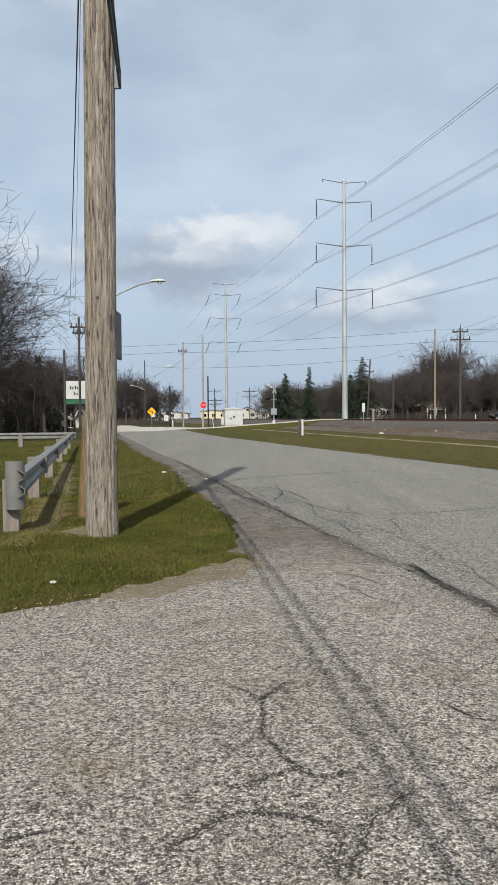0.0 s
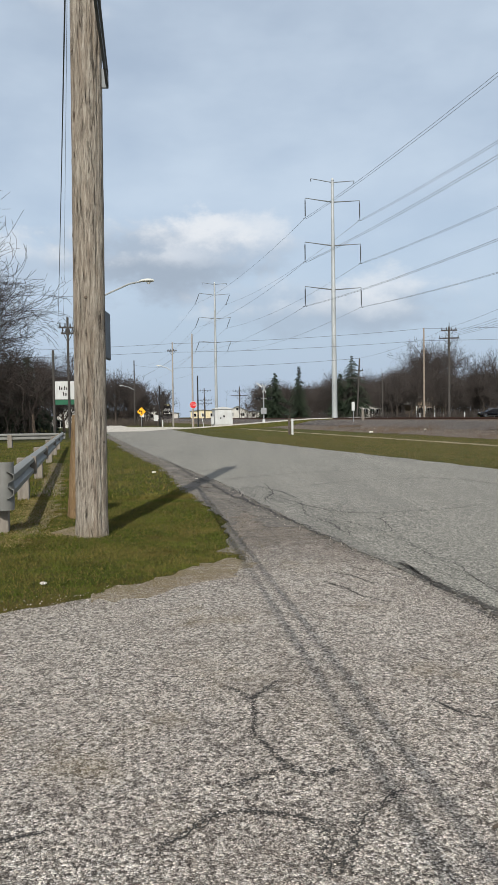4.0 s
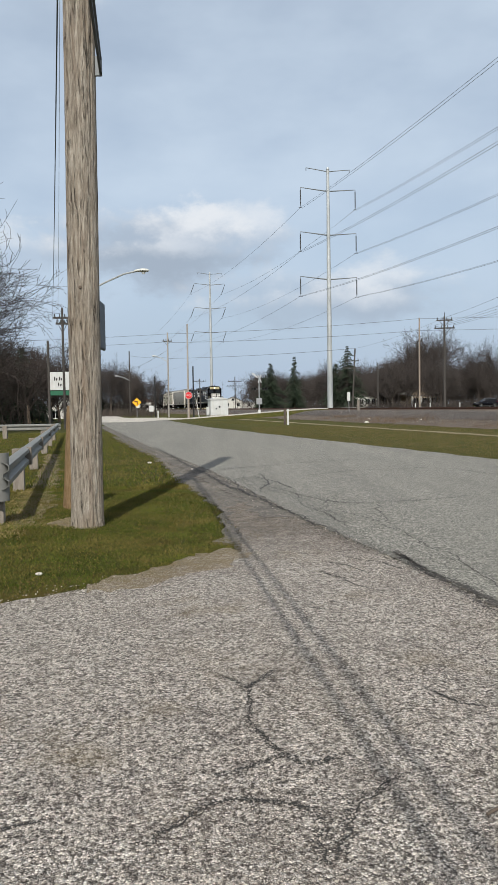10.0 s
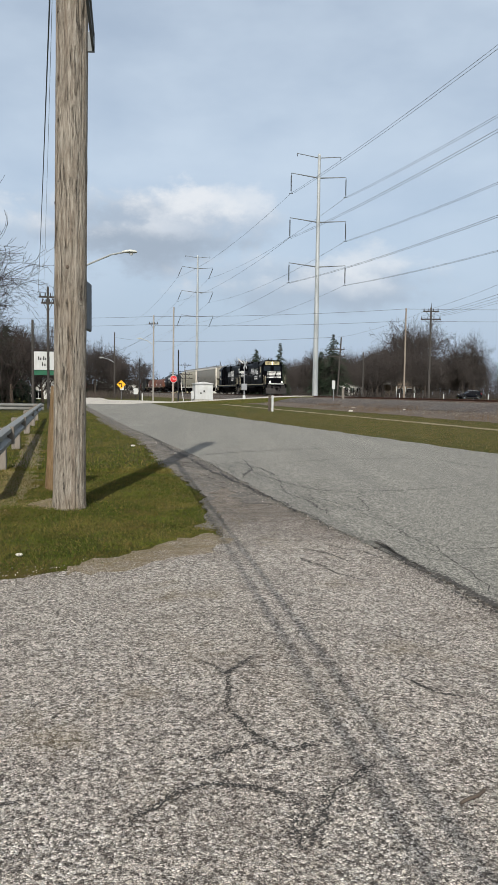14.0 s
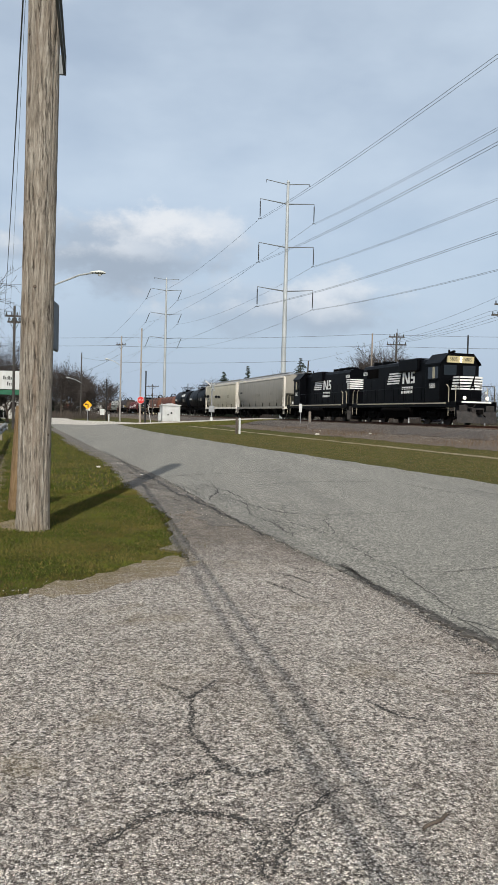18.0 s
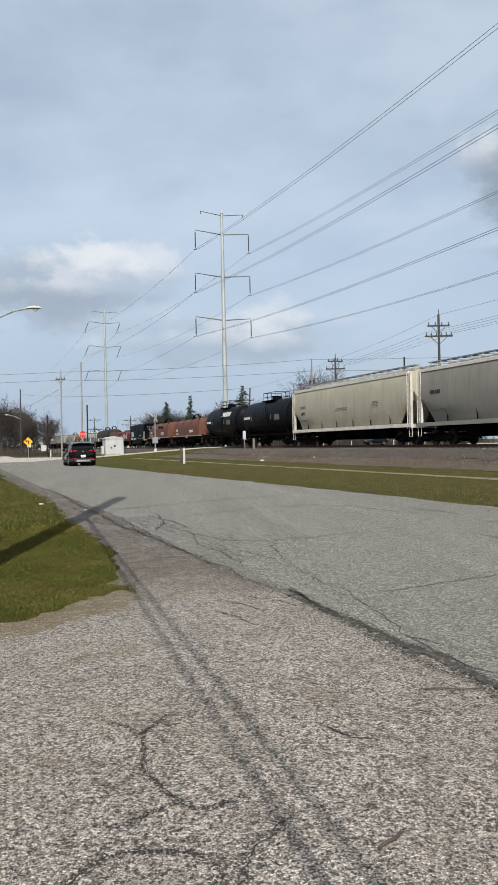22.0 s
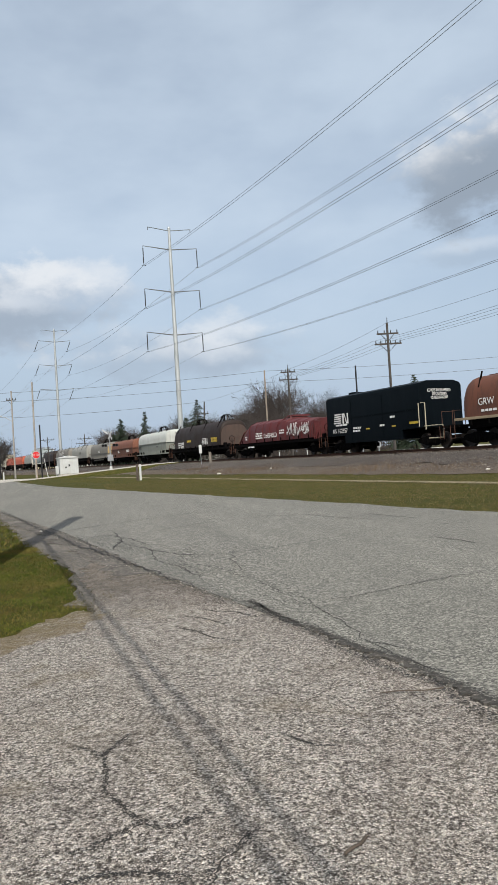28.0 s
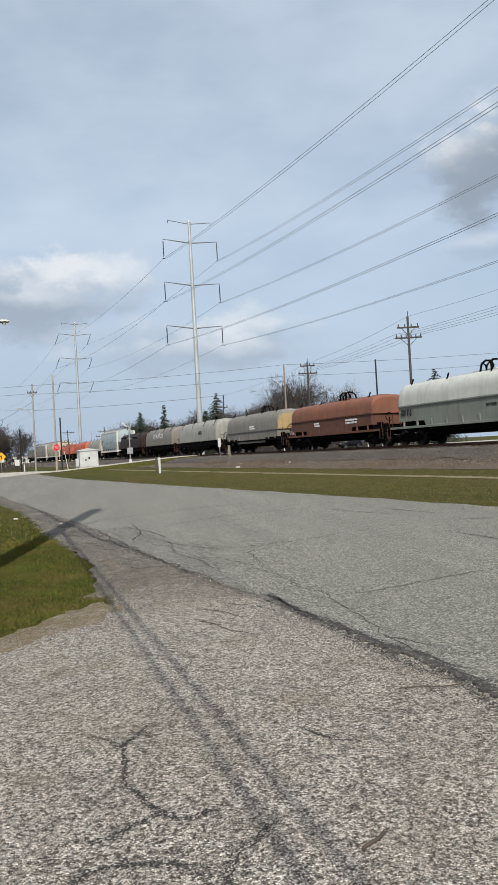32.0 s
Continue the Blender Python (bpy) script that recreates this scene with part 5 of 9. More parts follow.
    part("windshield", Mesh().box(c1, c1 + 0.012, -1.2, -0.25, 3.15, 3.75).box(c1, c1 + 0.012, 0.25, 1.2, 3.15, 3.75), M_WINDOW, car, "dark windshield panes")
    # low nose
    n0, n1 = c1, h - 0.72
    part("short_hood", Mesh().loft([[(x, -0.86, 1.52), (x, -0.86, 2.85), (x, -0.6, 3.02), (x, 0.6, 3.02), (x, 0.86, 2.85), (x, 0.86, 1.52)] for x in (n0, n1)]), M_LOCO, car, bevel=0.05)
    for end, face in ((1, n1), (-1, x0)):  # white speed stripes on the noses
        me = Mesh()
        zz = 2.25 if end > 0 else 2.75
        for k in range(5):
            z = zz + k * 0.17
            me.box(face if end > 0 else face - 0.014, face + 0.014 if end > 0 else face, -0.84, 0.84, z, z + 0.10)
            me.box(*sorted((face - end * 0.02, face - end * (0.95 - 0.06 * k))), -0.895, -0.88, z, z + 0.10)
            me.box(*sorted((face - end * 0.02, face - end * (0.95 - 0.06 * k))), 0.88, 0.895, z, z + 0.10)
        if end > 0 or far_side:
            part("nose_stripe", me, M_LETTER, car, "white nose stripes")
        if end > 0:
            hx = face + 0.02
            horse = [(-0.10, 2.25), (0.02, 2.30), (0.03, 2.62), (0.10, 2.80), (0.20, 3.05), (0.30, 3.02), (0.24, 2.86), (0.22, 2.60), (0.30, 2.30), (0.22, 2.25), (0.12, 2.50), (-0.02, 2.50)]
            part("nose_emblem", Mesh().add([(hx, y, z) for y, z in horse] + [(hx + 0.008, y, z) for y, z in horse], [tuple(range(12)), tuple(range(23, 11, -1))] + [(i, i + 12, (i + 1) % 12 + 12, (i + 1) % 12) for i in range(12)]), M_LOCO, car, "black emblem as a plain shape")
            part("pilot_stripe", Mesh().box(h + 0.002, h + 0.014, -1.1, 1.1, 1.46, 1.56), M_LETTER, car, "white strip along the pilot")
    nb = Mesh().box(c1 - 0.02, c1 + 0.10, -1.02, 1.02, 3.90, 4.30)
    board = part("number_board", nb, M_BOARD, car, "cream number board with dark digits")
    turn = Matrix.Rotation(radians(90), 4, "Z") @ SIDE
    for y in (-0.55, 0.55):
        lettering("digits", number, 0.30, M_LETTER_B, board, Matrix.Translation((c1 + 0.105, y, 4.10)) @ turn)
    for s in (-1, 1):
        rb = part("number_board", Mesh().box(x0 + 0.05, x0 + 0.85, *sorted((s * hw, s * (hw + 0.03))), 3.62, 3.86), M_LETTER, car)
        lettering("digits", number, 0.24, M_LETTER_B, rb, Matrix.Rotation(radians(0 if s < 0 else 180), 4, "Z") @ side_at(-s * (x0 + 0.45), -hw - 0.036, 3.74))
    for z, y in ((2.0, -0.5), (2.0, 0.5)):
        part("headlight", Mesh().rod((h - 0.1, y * 1.7, 1.75), (h - 0.02, y * 1.7, 1.75), 0.10, n=14), M_LAMP_ON if lit else M_LETTER, car, "glowing ditch light" if lit else "dull ditch light")
    part("headlight", Mesh().rod((c1 + 0.10, 0, 4.01), (c1 + 0.15, 0, 4.01), 0.085, n=12).rod((c1 + 0.10, 0, 4.19), (c1 + 0.15, 0, 4.19), 0.085, n=12), M_LAMP_ON if lit else M_LETTER, car)
    # pilots, plow, steps, rails
    for s in (-1, 1):
        x = s * h
        part("pilot", Mesh().box(min(x, x - s * 0.12), max(x, x - s * 0.12), -1.5, 1.5, 0.45, 1.55), M_LOCO, car, bevel=0.02)
        part("snow_plow", Mesh().loft([[(x, -1.45, 0.95), (x + s * 0.28, 0, 0.85), (x, 1.45, 0.95)], [(x + s * 0.22, -1.5, 0.18), (x + s * 0.6, 0, 0.14), (x + s * 0.22, 1.5, 0.18)]], closed=False, caps=False), M_PILOT, car, "dusty dark snow plow")
        part("coupler_pocket", Mesh().box(*sorted((x, x + s * 0.25)), -0.45, 0.45, 0.72, 1.12).box(*sorted((x, x + s * 0.1)), -1.3, -0.7, 0.9, 1.3).box(*sorted((x, x + s * 0.1)), 0.7, 1.3, 0.9, 1.3), M_PILOT, car, bevel=0.03)
        part("jumper_cable", Mesh().tube([(x + s * 0.06, -0.9, 1.36), (x + s * 0.16, -0.6, 1.12), (x + s * 0.16, -0.3, 1.2), (x + s * 0.06, -0.1, 1.38)], 0.028), M_PILOT, car)
        for y in (-1.38, 1.38):
            st = Mesh()
            for k in range(4):
                st.box(min(x - s * 0.2, x - s * 0.95), max(x - s * 0.2, x - s * 0.95), y - 0.12, y + 0.12, 0.42 + k * 0.30, 0.46 + k * 0.30)
            part("steps", st, M_LOCO, car)
            part("grab_iron", Mesh().tube([(x - s * 0.15, y * 1.06, 0.6), (x - s * 0.15, y * 1.06, 2.35), (x - s * 0.4, y * 1.06, 2.5)], 0.028).tube([(x - s * 1.0, y * 1.06, 0.6), (x - s * 1.0, y * 1.06, 2.35), (x - s * 1.3, y * 1.06, 2.55)], 0.028), M_HANDRAIL, car, "white grab iron")
        part("end_handrail", Mesh().tube([(x - s * 0.1, -1.4, 1.55), (x - s * 0.1, -1.4, 2.45), (x - s * 0.1, -0.3, 2.45), (x - s * 0.1, -0.3, 1.55)], 0.025).tube([(x - s * 0.1, 1.4, 1.55), (x - s * 0.1, 1.4, 2.45), (x - s * 0.1, 0.3, 2.45), (x - s * 0.1, 0.3, 1.55)], 0.025), M_LOCO, car)
        part("air_hose", Mesh().tube([(x + s * 0.05, 0.5, 0.9), (x + s * 0.25, 0.52, 0.6), (x + s * 0.3, 0.45, 0.42)], 0.03).tube([(x + s * 0.05, -0.5, 0.9), (x + s * 0.25, -0.52, 0.6), (x + s * 0.3, -0.45, 0.42)], 0.03), M_UNDER, car)
    for s in (-1, 1):
        me = Mesh().tube([(-h + 1.4, s * 1.46, 2.45), (x1 - 0.1, s * 1.46, 2.45)], 0.022)
        for k in range(8):
            x = -h + 1.4 + k * (x1 + h - 1.5) / 7
            me.rod((x, s * 1.46, 1.5), (x, s * 1.46, 2.45), 0.02, n=5)
        part("side_handrail", me, M_LOCO, car)
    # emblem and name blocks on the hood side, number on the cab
    me = Mesh()
    ex = (-(x0 + 8.5)) if far_side else x0 + 4.9
    half_turn = Matrix.Rotation(radians(180 if far_side else 0), 4, "Z")
    for k in range(5):
        me.box(ex - k * 0.06, ex + 1.5 - k * 0.06, -hw - 0.03, -hw - 0.02, 3.42 - k * 0.15, 3.51 - k * 0.15)
    me.box(ex + 1.65, ex + 1.85, -hw - 0.03, -hw - 0.02, 2.80, 3.52).box(ex + 2.3, ex + 2.5, -hw - 0.03, -hw - 0.02, 2.80, 3.52)
    me.add([(ex + 1.75, -hw - 0.03, 3.52), (ex + 1.95, -hw - 0.03, 3.52), (ex + 2.4, -hw - 0.03, 2.80), (ex + 2.2, -hw - 0.03, 2.80)], [(0, 1, 2, 3)])
    me.box(ex + 2.62, ex + 3.05, -hw - 0.03, -hw - 0.02, 3.38, 3.52).box(ex + 2.62, ex + 2.78, -hw - 0.03, -hw - 0.02, 3.16, 3.40).box(ex + 2.62, ex + 3.05, -hw - 0.03, -hw - 0.02, 3.08, 3.2).box(ex + 2.9, ex + 3.05, -hw - 0.03, -hw - 0.02, 2.84, 3.12).box(ex + 2.62, ex + 3.05, -hw - 0.03, -hw - 0.02, 2.80, 2.92)
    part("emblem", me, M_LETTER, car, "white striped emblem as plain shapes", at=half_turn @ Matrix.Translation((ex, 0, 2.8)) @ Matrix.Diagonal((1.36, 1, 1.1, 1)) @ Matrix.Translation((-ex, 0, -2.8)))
    bars("name_lettering", car, M_LETTER, ex + 2.1, ex + 3.9, 2.42, -hw - 0.022, 2, 5, 0.18, 0.09).matrix_basis = half_turn
    lettering("cab_number", number, 0.42, M_LETTER, car, half_turn @ side_at((-1 if far_side else 1) * (c0 + c1) / 2, -cw - 0.012, 2.5))
    part("horn", Mesh().rod((c0 + 0.4, 0.3, 4.45), (c0 + 0.4, 0.3, 4.68), 0.02, n=6).rod((c0 + 0.1, 0.3, 4.68), (c0 + 0.7, 0.3, 4.68), 0.05, 0.09, n=8), M_UNDER, car)
    part("antenna", Mesh().rod((c0 + 1.0, -0.3, 4.45), (c0 + 1.0, -0.3, 4.75), 0.06, n=8), M_UNDER, car)
    running_gear(car, L, 4.0, LOCO_TRUCK, 1.37)
    return car


# vehicles in order: maker, front end and rear end along the line at time 0, turned round or not
TRAIN = []


def heighten(car, z0, k):
    """Draws all that stands above z0 on a vehicle up by k."""
    for ob in car.children_recursive:
        if ob.name.startswith(("truck", "wheelset")):
            continue
        m, back = ob.matrix_basis, ob.matrix_basis.inverted()
        for v in ob.data.vertices:
            p = m @ v.co
            if p.z > z0:
                p.z = z0 + (p.z - z0) * k
                v.co = back @ p
    return car


def couple(car, front, rear, flip=False):
    TRAIN.append((car, (front + rear) / 2, flip))


couple(heighten(locomotive(17.8, "5805", "black diesel locomotive with white stripes and lit headlights", True), 1.5, 1.13), -306.0, -323.8)
couple(heighten(locomotive(17.4, "5812", "black diesel locomotive running long hood first", False, True), 1.5, 1.11), -323.8, -341.2, True)
couple(heighten(covered_hopper(20.4, M_BEIGE2, "long grey covered hopper car", 10, sill=M_BEIGE2), 1.36, 1.05), -341.2, -361.6)
couple(heighten(covered_hopper(19.6, M_BEIGE, "beige covered hopper car with black lettering", 20, number="68956", mark="DOWX"), 1.36, 1.06), -361.6, -381.2)
couple(heighten(tank_car(14.1, M_TANK, "short black tank car with a safety rail", 30), 1.0, 1.13), -381.2, -395.3)
couple(heighten(tank_car(13.3, M_TANK, "black tank car with white slanted lettering", 40, name_bars=True), 1.0, 1.12), -395.3, -408.6)


def coil(front, rear, cover_front, cover_rear, *args, **more):
    mid = (front + rear) / 2
    couple(coil_car(front - rear, *args, cover=(cover_rear - mid, cover_front - mid), **more), front, rear)


GRW = (("word", -5.3, 2.25, 0.50, "GRW"), ("bars", -5.2, 1.75, 1.3, 1), ("bars", -0.2, 1.45, 0.8, 2), ("bars", 1.6, 2.1, 1.6, 2))
coil(-408.6, -424.0, -410.4, -422.8, M_COPPER, "rust-orange covered coil car with white lettering", 50, text=GRW, height=3.66, arches=(0.2,), base=1.52, sill=M_SILL_TAN)
coil(-424.0, -439.8, -426.4, -438.4, M_COPPER, "rust-orange covered coil car stained with grime", 55, text=GRW, height=3.66, arches=(0.7,), base=1.52, sill=M_SILL_TAN)
BOX = (-452.9 + 446.7, -442.1 + 446.7)
couple(box_coil_car(13.8, "blue-black coil car with a tall box cover and white lettering"), -439.8, -453.6)
coil(-453.6, -470.8, -455.2, -468.9, M_OXIDE, "dark red coil car with an angular cover and white graffiti", 60, style="angled", height=3.05, base=1.28,
     text=(("scrawl", 2.9, 2.05, 1.1, 14), ("word", -1.4, 1.75, 0.52, "CoilSHIELD"), ("bars", -3.1, 1.95, 1.3, 3), ("bars", 1.6, 2.0, 0.8, 2), ("bars", -5.4, 1.75, 0.4, 2), ("bars", -4.9, 0.86, 1.4, 1)))
coil(-470.8, -489.8, -473.8, -488.3, M_BROWN, "dark brown coil car with yellow and white lettering", 65, height=3.78, arches=(-2.4, 4.8), base=1.40, end_paint=M_BROWN2,
     text=(("emblem", 1.4, 2.15, 1.5, ""), ("yellow", 4.0, 2.0, 1.6, 2), ("yellow", -3.4, 2.0, 1.3, 1), ("bars", -6.6, 1.95, 2.0, 2), ("word", -6.4, 1.55, 0.36, "NW"), ("word", -5.5, 1.55, 0.36, "189646")))
coil(-489.8, -505.4, -491.3, -503.8, M_PALE, "pale grey coil car with a rounded cover", 70, marks=M_LETTER_B, base=2.35, low=(1.02, 2.37, M_PALE_LOW), end_word="NS", sill=M_PALE_LOW,
     text=(("emblem", -5.8, 2.15, 1.0, ""), ("bars", 2.0, 1.9, 0.8, 1)), height=3.82, arches=(0.9,))
coil(-505.4, -520.8, -506.9, -519.4, M_RUSTY, "rust-brown coil car with streaked cover", 75, end_paint=M_RUSTY, base=2.2, low=(1.02, 2.22, M_RUST_LOW), sill=M_RUST_LOW,
     text=(("bars", -2.2, 1.9, 0.8, 2), ("bars", 2.6, 1.9, 1.6, 2)), height=3.48, arches=(0.6,))
coil(-520.8, -536.2, -522.2, -534.6, M_GREYCAR, "weathered grey coil car with a tan end panel", 80, end_paint=M_TAN_END, base=1.9, low=(0.85, 1.92, M_GREYCAR), height=3.6, text=(("bars", 0, 2.3, 1.2, 2),), arches=(1.0,))
couple(coil_car(16.5, M_GREYCAR2, "grey coil car with a small emblem", 85, height=3.7, marks=M_LETTER_B, text=(("emblem", 1.0, 2.6, 1.0, ""),)), -536.2, -553.0)
couple(coil_car(16.4, M_GREYCAR, "grey coil car with white graffiti on its cover", 90, height=3.7, text=(("scrawl", -2.0, 2.7, 1.0, 18),)), -553.0, -569.4)
couple(coil_car(16.2, M_BROWN, "dark weathered coil car", 95, height=3.7), -569.4, -585.6)
couple(covered_hopper(14.0, M_BLUECAR, "pale blue-grey covered hopper car", 100), -585.6, -599.6)
couple(coil_car(14.1, M_GREYCAR2, "light grey coil car", 105, height=3.7), -599.6, -613.7)
couple(coil_car(16.2, M_ORANGE, "faded orange coil car", 110, height=3.6), -613.7, -629.9)
couple(coil_car(16.2, M_ORANGE, "orange-red coil car with a grimy cover", 115, height=3.6), -629.9, -646.1)
couple(covered_hopper(20.0, M_BEIGE, "beige covered hopper car far back in the train", 120), -646.1, -666.1)
couple(covered_hopper(20.0, M_BEIGE2, "grey covered hopper car far back in the train", 125), -666.1, -686.1)
couple(coil_car(17.0, M_GREYCAR, "grey coil car near the end of the train", 130), -686.1, -703.1)
# ---- poles, towers, signs
def wavy_pole(name, x, y, h, r0, r1, material, label, lean=(0, 0), n=20, rings=14, seed=1, bulge=0.02, category="utility pole", z0=0.0):
    rnd = random.Random(seed)
    pole = thing(name, label, category, pose(x, y, z0))
    amp = [rnd.uniform(-1, 1) for _ in range(n)]
    sec = []
    for k in range(rings + 1):
        u = k / rings
        z = h * u ** 1.3
        r = r0 + (r1 - r0) * u + (0.008 * math.exp(-z / 0.2) * r0 / 0.16)
        sec.append([(lean[0] * z + r * (1 + bulge * amp[i] + 0.012 * rnd.uniform(-1, 1)) * math.cos(2 * math.pi * i / n), lean[1] * z + r * (1 + bulge * amp[i] + 0.012 * rnd.uniform(-1, 1)) * math.sin(2 * math.pi * i / n), z - 0.15 * (k == 0)) for i in range(n)])
    part("shaft", Mesh().loft(sec), material, pole, smooth=60)
    return pole


def wires(name, label, spans, r, material, sag=0.02):
    """Overhead wires from point to point, hanging a little."""
    ob = None
    for a, b in spans:
        a, b = Vector(a), Vector(b)
        n = 18
        me = Mesh().tube([a.lerp(b, i / n) - Vector((0, 0, 4 * sag * (b - a).length * (i / n) * (1 - i / n))) for i in range(n + 1)], r, 4)
        ob = new(name, me.data(name, material))
        tagged(ob, label, "wire", group=name)
    return ob


def crossarm(pole, z, w, axis, off=0.0, pins=4, drop=True, mat=None):
    """A crossarm with insulators; axis: unit x, y of its length."""
    a = Vector((axis[0], axis[1], 0))
    arm = part("crossarm", Mesh().beam(a * (-w / 2) + Vector((0, 0, z)), a * (w / 2) + Vector((0, 0, z)), 0.10, 0.12), mat or M_POLE_FAR, pole)
    for k in range(pins):
        u = -w / 2 + 0.1 + k * (w - 0.2) / max(1, pins - 1)
        q = a * u
        part("insulator", Mesh().rod(q + Vector((0, 0, z + 0.06)), q + Vector((0, 0, z + 0.28)), 0.05, 0.035, n=8), M_INSUL, arm)
    if drop:
        part("brace", Mesh().beam(a * (-w * 0.3) + Vector((0, 0, z - 0.05)), Vector((0, 0, z - 0.65)), 0.04, 0.04).beam(a * (w * 0.3) + Vector((0, 0, z - 0.05)), Vector((0, 0, z - 0.65)), 0.04, 0.04), M_INSUL, pole)


def fissured_pole(name, x, y, h, r0, r1, material, label, lean, n, rings, seed, grooves):
    """A pole with long drying cracks and flaked ridges cut into its surface."""
    rnd = random.Random(seed)
    pole = thing(name, label, "utility pole", pose(x, y, 0))
    cuts = [(rnd.randrange(n), rnd.uniform(-0.4, min(h, 6.5)), rnd.uniform(0.35, 1.6), rnd.uniform(0.006, 0.016) * r0 / 0.17, rnd.uniform(-1.5, 1.5)) for _ in range(grooves)]
    slow = [(rnd.uniform(0, 6.28), k, rnd.uniform(0.004, 0.012)) for k in (2, 3, 5, 8)]
    sec = []
    for k in range(rings + 1):
        z = h * (k / rings) ** 1.25
        r = r0 + (r1 - r0) * z / h + 0.010 * math.exp(-z / 0.15)
        ring = []
        for i in range(n):
            a = 2 * math.pi * i / n
            q = r * (1 + sum(amp * math.sin(w * a + ph + 0.35 * z) for ph, w, amp in slow)) + rnd.gauss(0, 0.0011)
            for ci, cz, cl, depth, drift in cuts:
                u = (z - cz) / cl
                if 0 < u < 1 and abs((i - ci - drift * u + n / 2) % n - n / 2) < 0.6:
                    q -= depth * math.sin(math.pi * u)
            ring.append((lean[0] * z + q * math.cos(a), lean[1] * z + q * math.sin(a), z - 0.15 * (k == 0)))
        sec.append(ring)
    part("shaft", Mesh().loft(sec), material, pole, smooth=35)
    return pole


main_pole = fissured_pole("utility_pole", -1.66, 8.36, 10.4, 0.176, 0.163, M_POLE, "tall weathered grey-brown wooden utility pole in the grass", (0.009, 0), 84, 90, 3, 130)
part("cable_clamp", Mesh().box(0.16, 0.285, -0.015, 0.015, 4.92, 5.13), M_ARM, main_pole, "dull steel cable clamp", bevel=0.006)
part("dark_sign_board", Mesh().box(0.125, 0.165, -0.05, 0.52, 1.98, 2.53), M_DARKSIGN, main_pole, "dark grey metal board fixed to the pole", bevel=0.018)
part("board_bracket", Mesh().box(0.03, 0.13, 0.12, 0.16, 2.1, 2.4), M_GREY, main_pole)
rndk = random.Random(9)
for k in range(4):
    a, z = rndk.uniform(math.pi * 1.1, math.pi * 1.95), rndk.uniform(0.6, 6.0)
    rr = 0.1775 - 0.0010 * z
    part("knot", Mesh().rod((rr * 0.97 * math.cos(a) + 0.009 * z, rr * 0.97 * math.sin(a), z), (rr * 1.012 * math.cos(a) + 0.009 * z, rr * 1.012 * math.sin(a), z), 0.020, 0.012, n=9), M_BARK, main_pole, "dark knot in the wood")
fissured_pole("stub_pole", -2.14, 9.95, 1.35, 0.150, 0.13, M_POLE_BROWN, "short brown leaning stub pole behind the tall pole", (0.045, 0.0), 40, 24, 5, 16)
# grey poles down the road: x, y, height, lean
p3 = wavy_pole("utility_pole", -11.72, 52, 8.3, 0.10, 0.08, M_POLE_FAR, "grey wooden utility pole with a crossarm", n=12, rings=5, seed=7)
crossarm(p3, 7.6, 1.2, (1, 0.2))
crossarm(p3, 7.2, 0.9, (1, 0.2))
lamp_pole = wavy_pole("street_lamp_pole", -5.65, 29.0, 7.8, 0.13, 0.10, M_POLE_FAR, "grey wooden pole carrying a street lamp", n=12, rings=5, seed=8)
arm = part("lamp_arm", Mesh().tube([(0, 0, 5.75), (0.7, 0, 6.1), (1.5, 0, 6.45), (2.0, 0, 6.55)], 0.035), M_STEEL, lamp_pole, "curved metal lamp arm")


def cobra_head(parent, x, y, z, k=1.0, d=1):
    head = part("lamp_head", Mesh().loft([[(x + d * k * u, y + k * w * c, z + k * hgt * s + k * 0.05) for c, s in ((-1, 0), (-0.7, 0.8), (0, 1), (0.7, 0.8), (1, 0), (0.7, -0.4), (-0.7, -0.4))] for u, w, hgt in ((0, 0.04, 0.04), (0.15, 0.10, 0.08), (0.4, 0.16, 0.12), (0.6, 0.14, 0.10), (0.72, 0.05, 0.04))]), M_PALE, parent, "pale cobra-head lamp", smooth=50)
    part("lens", Mesh().rod((x + d * k * 0.45, y, z - 0.0), (x + d * k * 0.45, y, z - 0.10 * k), 0.10 * k, 0.06 * k, n=10), M_WHITE, head)


cobra_head(lamp_pole, 1.9, 0, 6.52, 0.8)
FAR_POLES = (
    # x, y, top z, lean, material, crossarm height below top and width
    (-9.2, 105, 11.8, (0.004, 0), M_POLE_PALE, ((1.2, 1.3),)), (-5.65, 92, 11.5, (0.004, 0), M_POLE_PALE, ()), (23.6, 95, 12.2, (0, 0), M_POLE_TAN, ((3.0, 0.8),)),
    (20.2, 71.6, 9.6, (0, 0), M_POLE_FAR, ((0.35, 1.5), (1.1, 1.9))), (23.6, 54.4, 10.9, (0, 0), M_POLE_FAR, ((0.85, 1.7), (1.65, 2.1))),
    (15.3, 97, 8.6, (0.05, 0), M_POLE_FAR, ((1.6, 1.8), (2.5, 2.0))), (0.2, 165, 7.9, (0, 0), M_POLE_FAR, ((1.0, 3.0), (2.0, 3.6))),
    (-18.3, 132, 11.4, (0.002, 0), M_POLE_FAR, ()), (-8.0, 175, 8.0, (0, 0), M_POLE_FAR, ((0.6, 3.0),)), (-7.2, 160, 5.5, (0, 0), M_POLE_FAR, ((0.6, 3.0), (1.4, 3.0))),
    (20.4, 106, 7.2, (0, 0), M_POLE_FAR, ()),
)
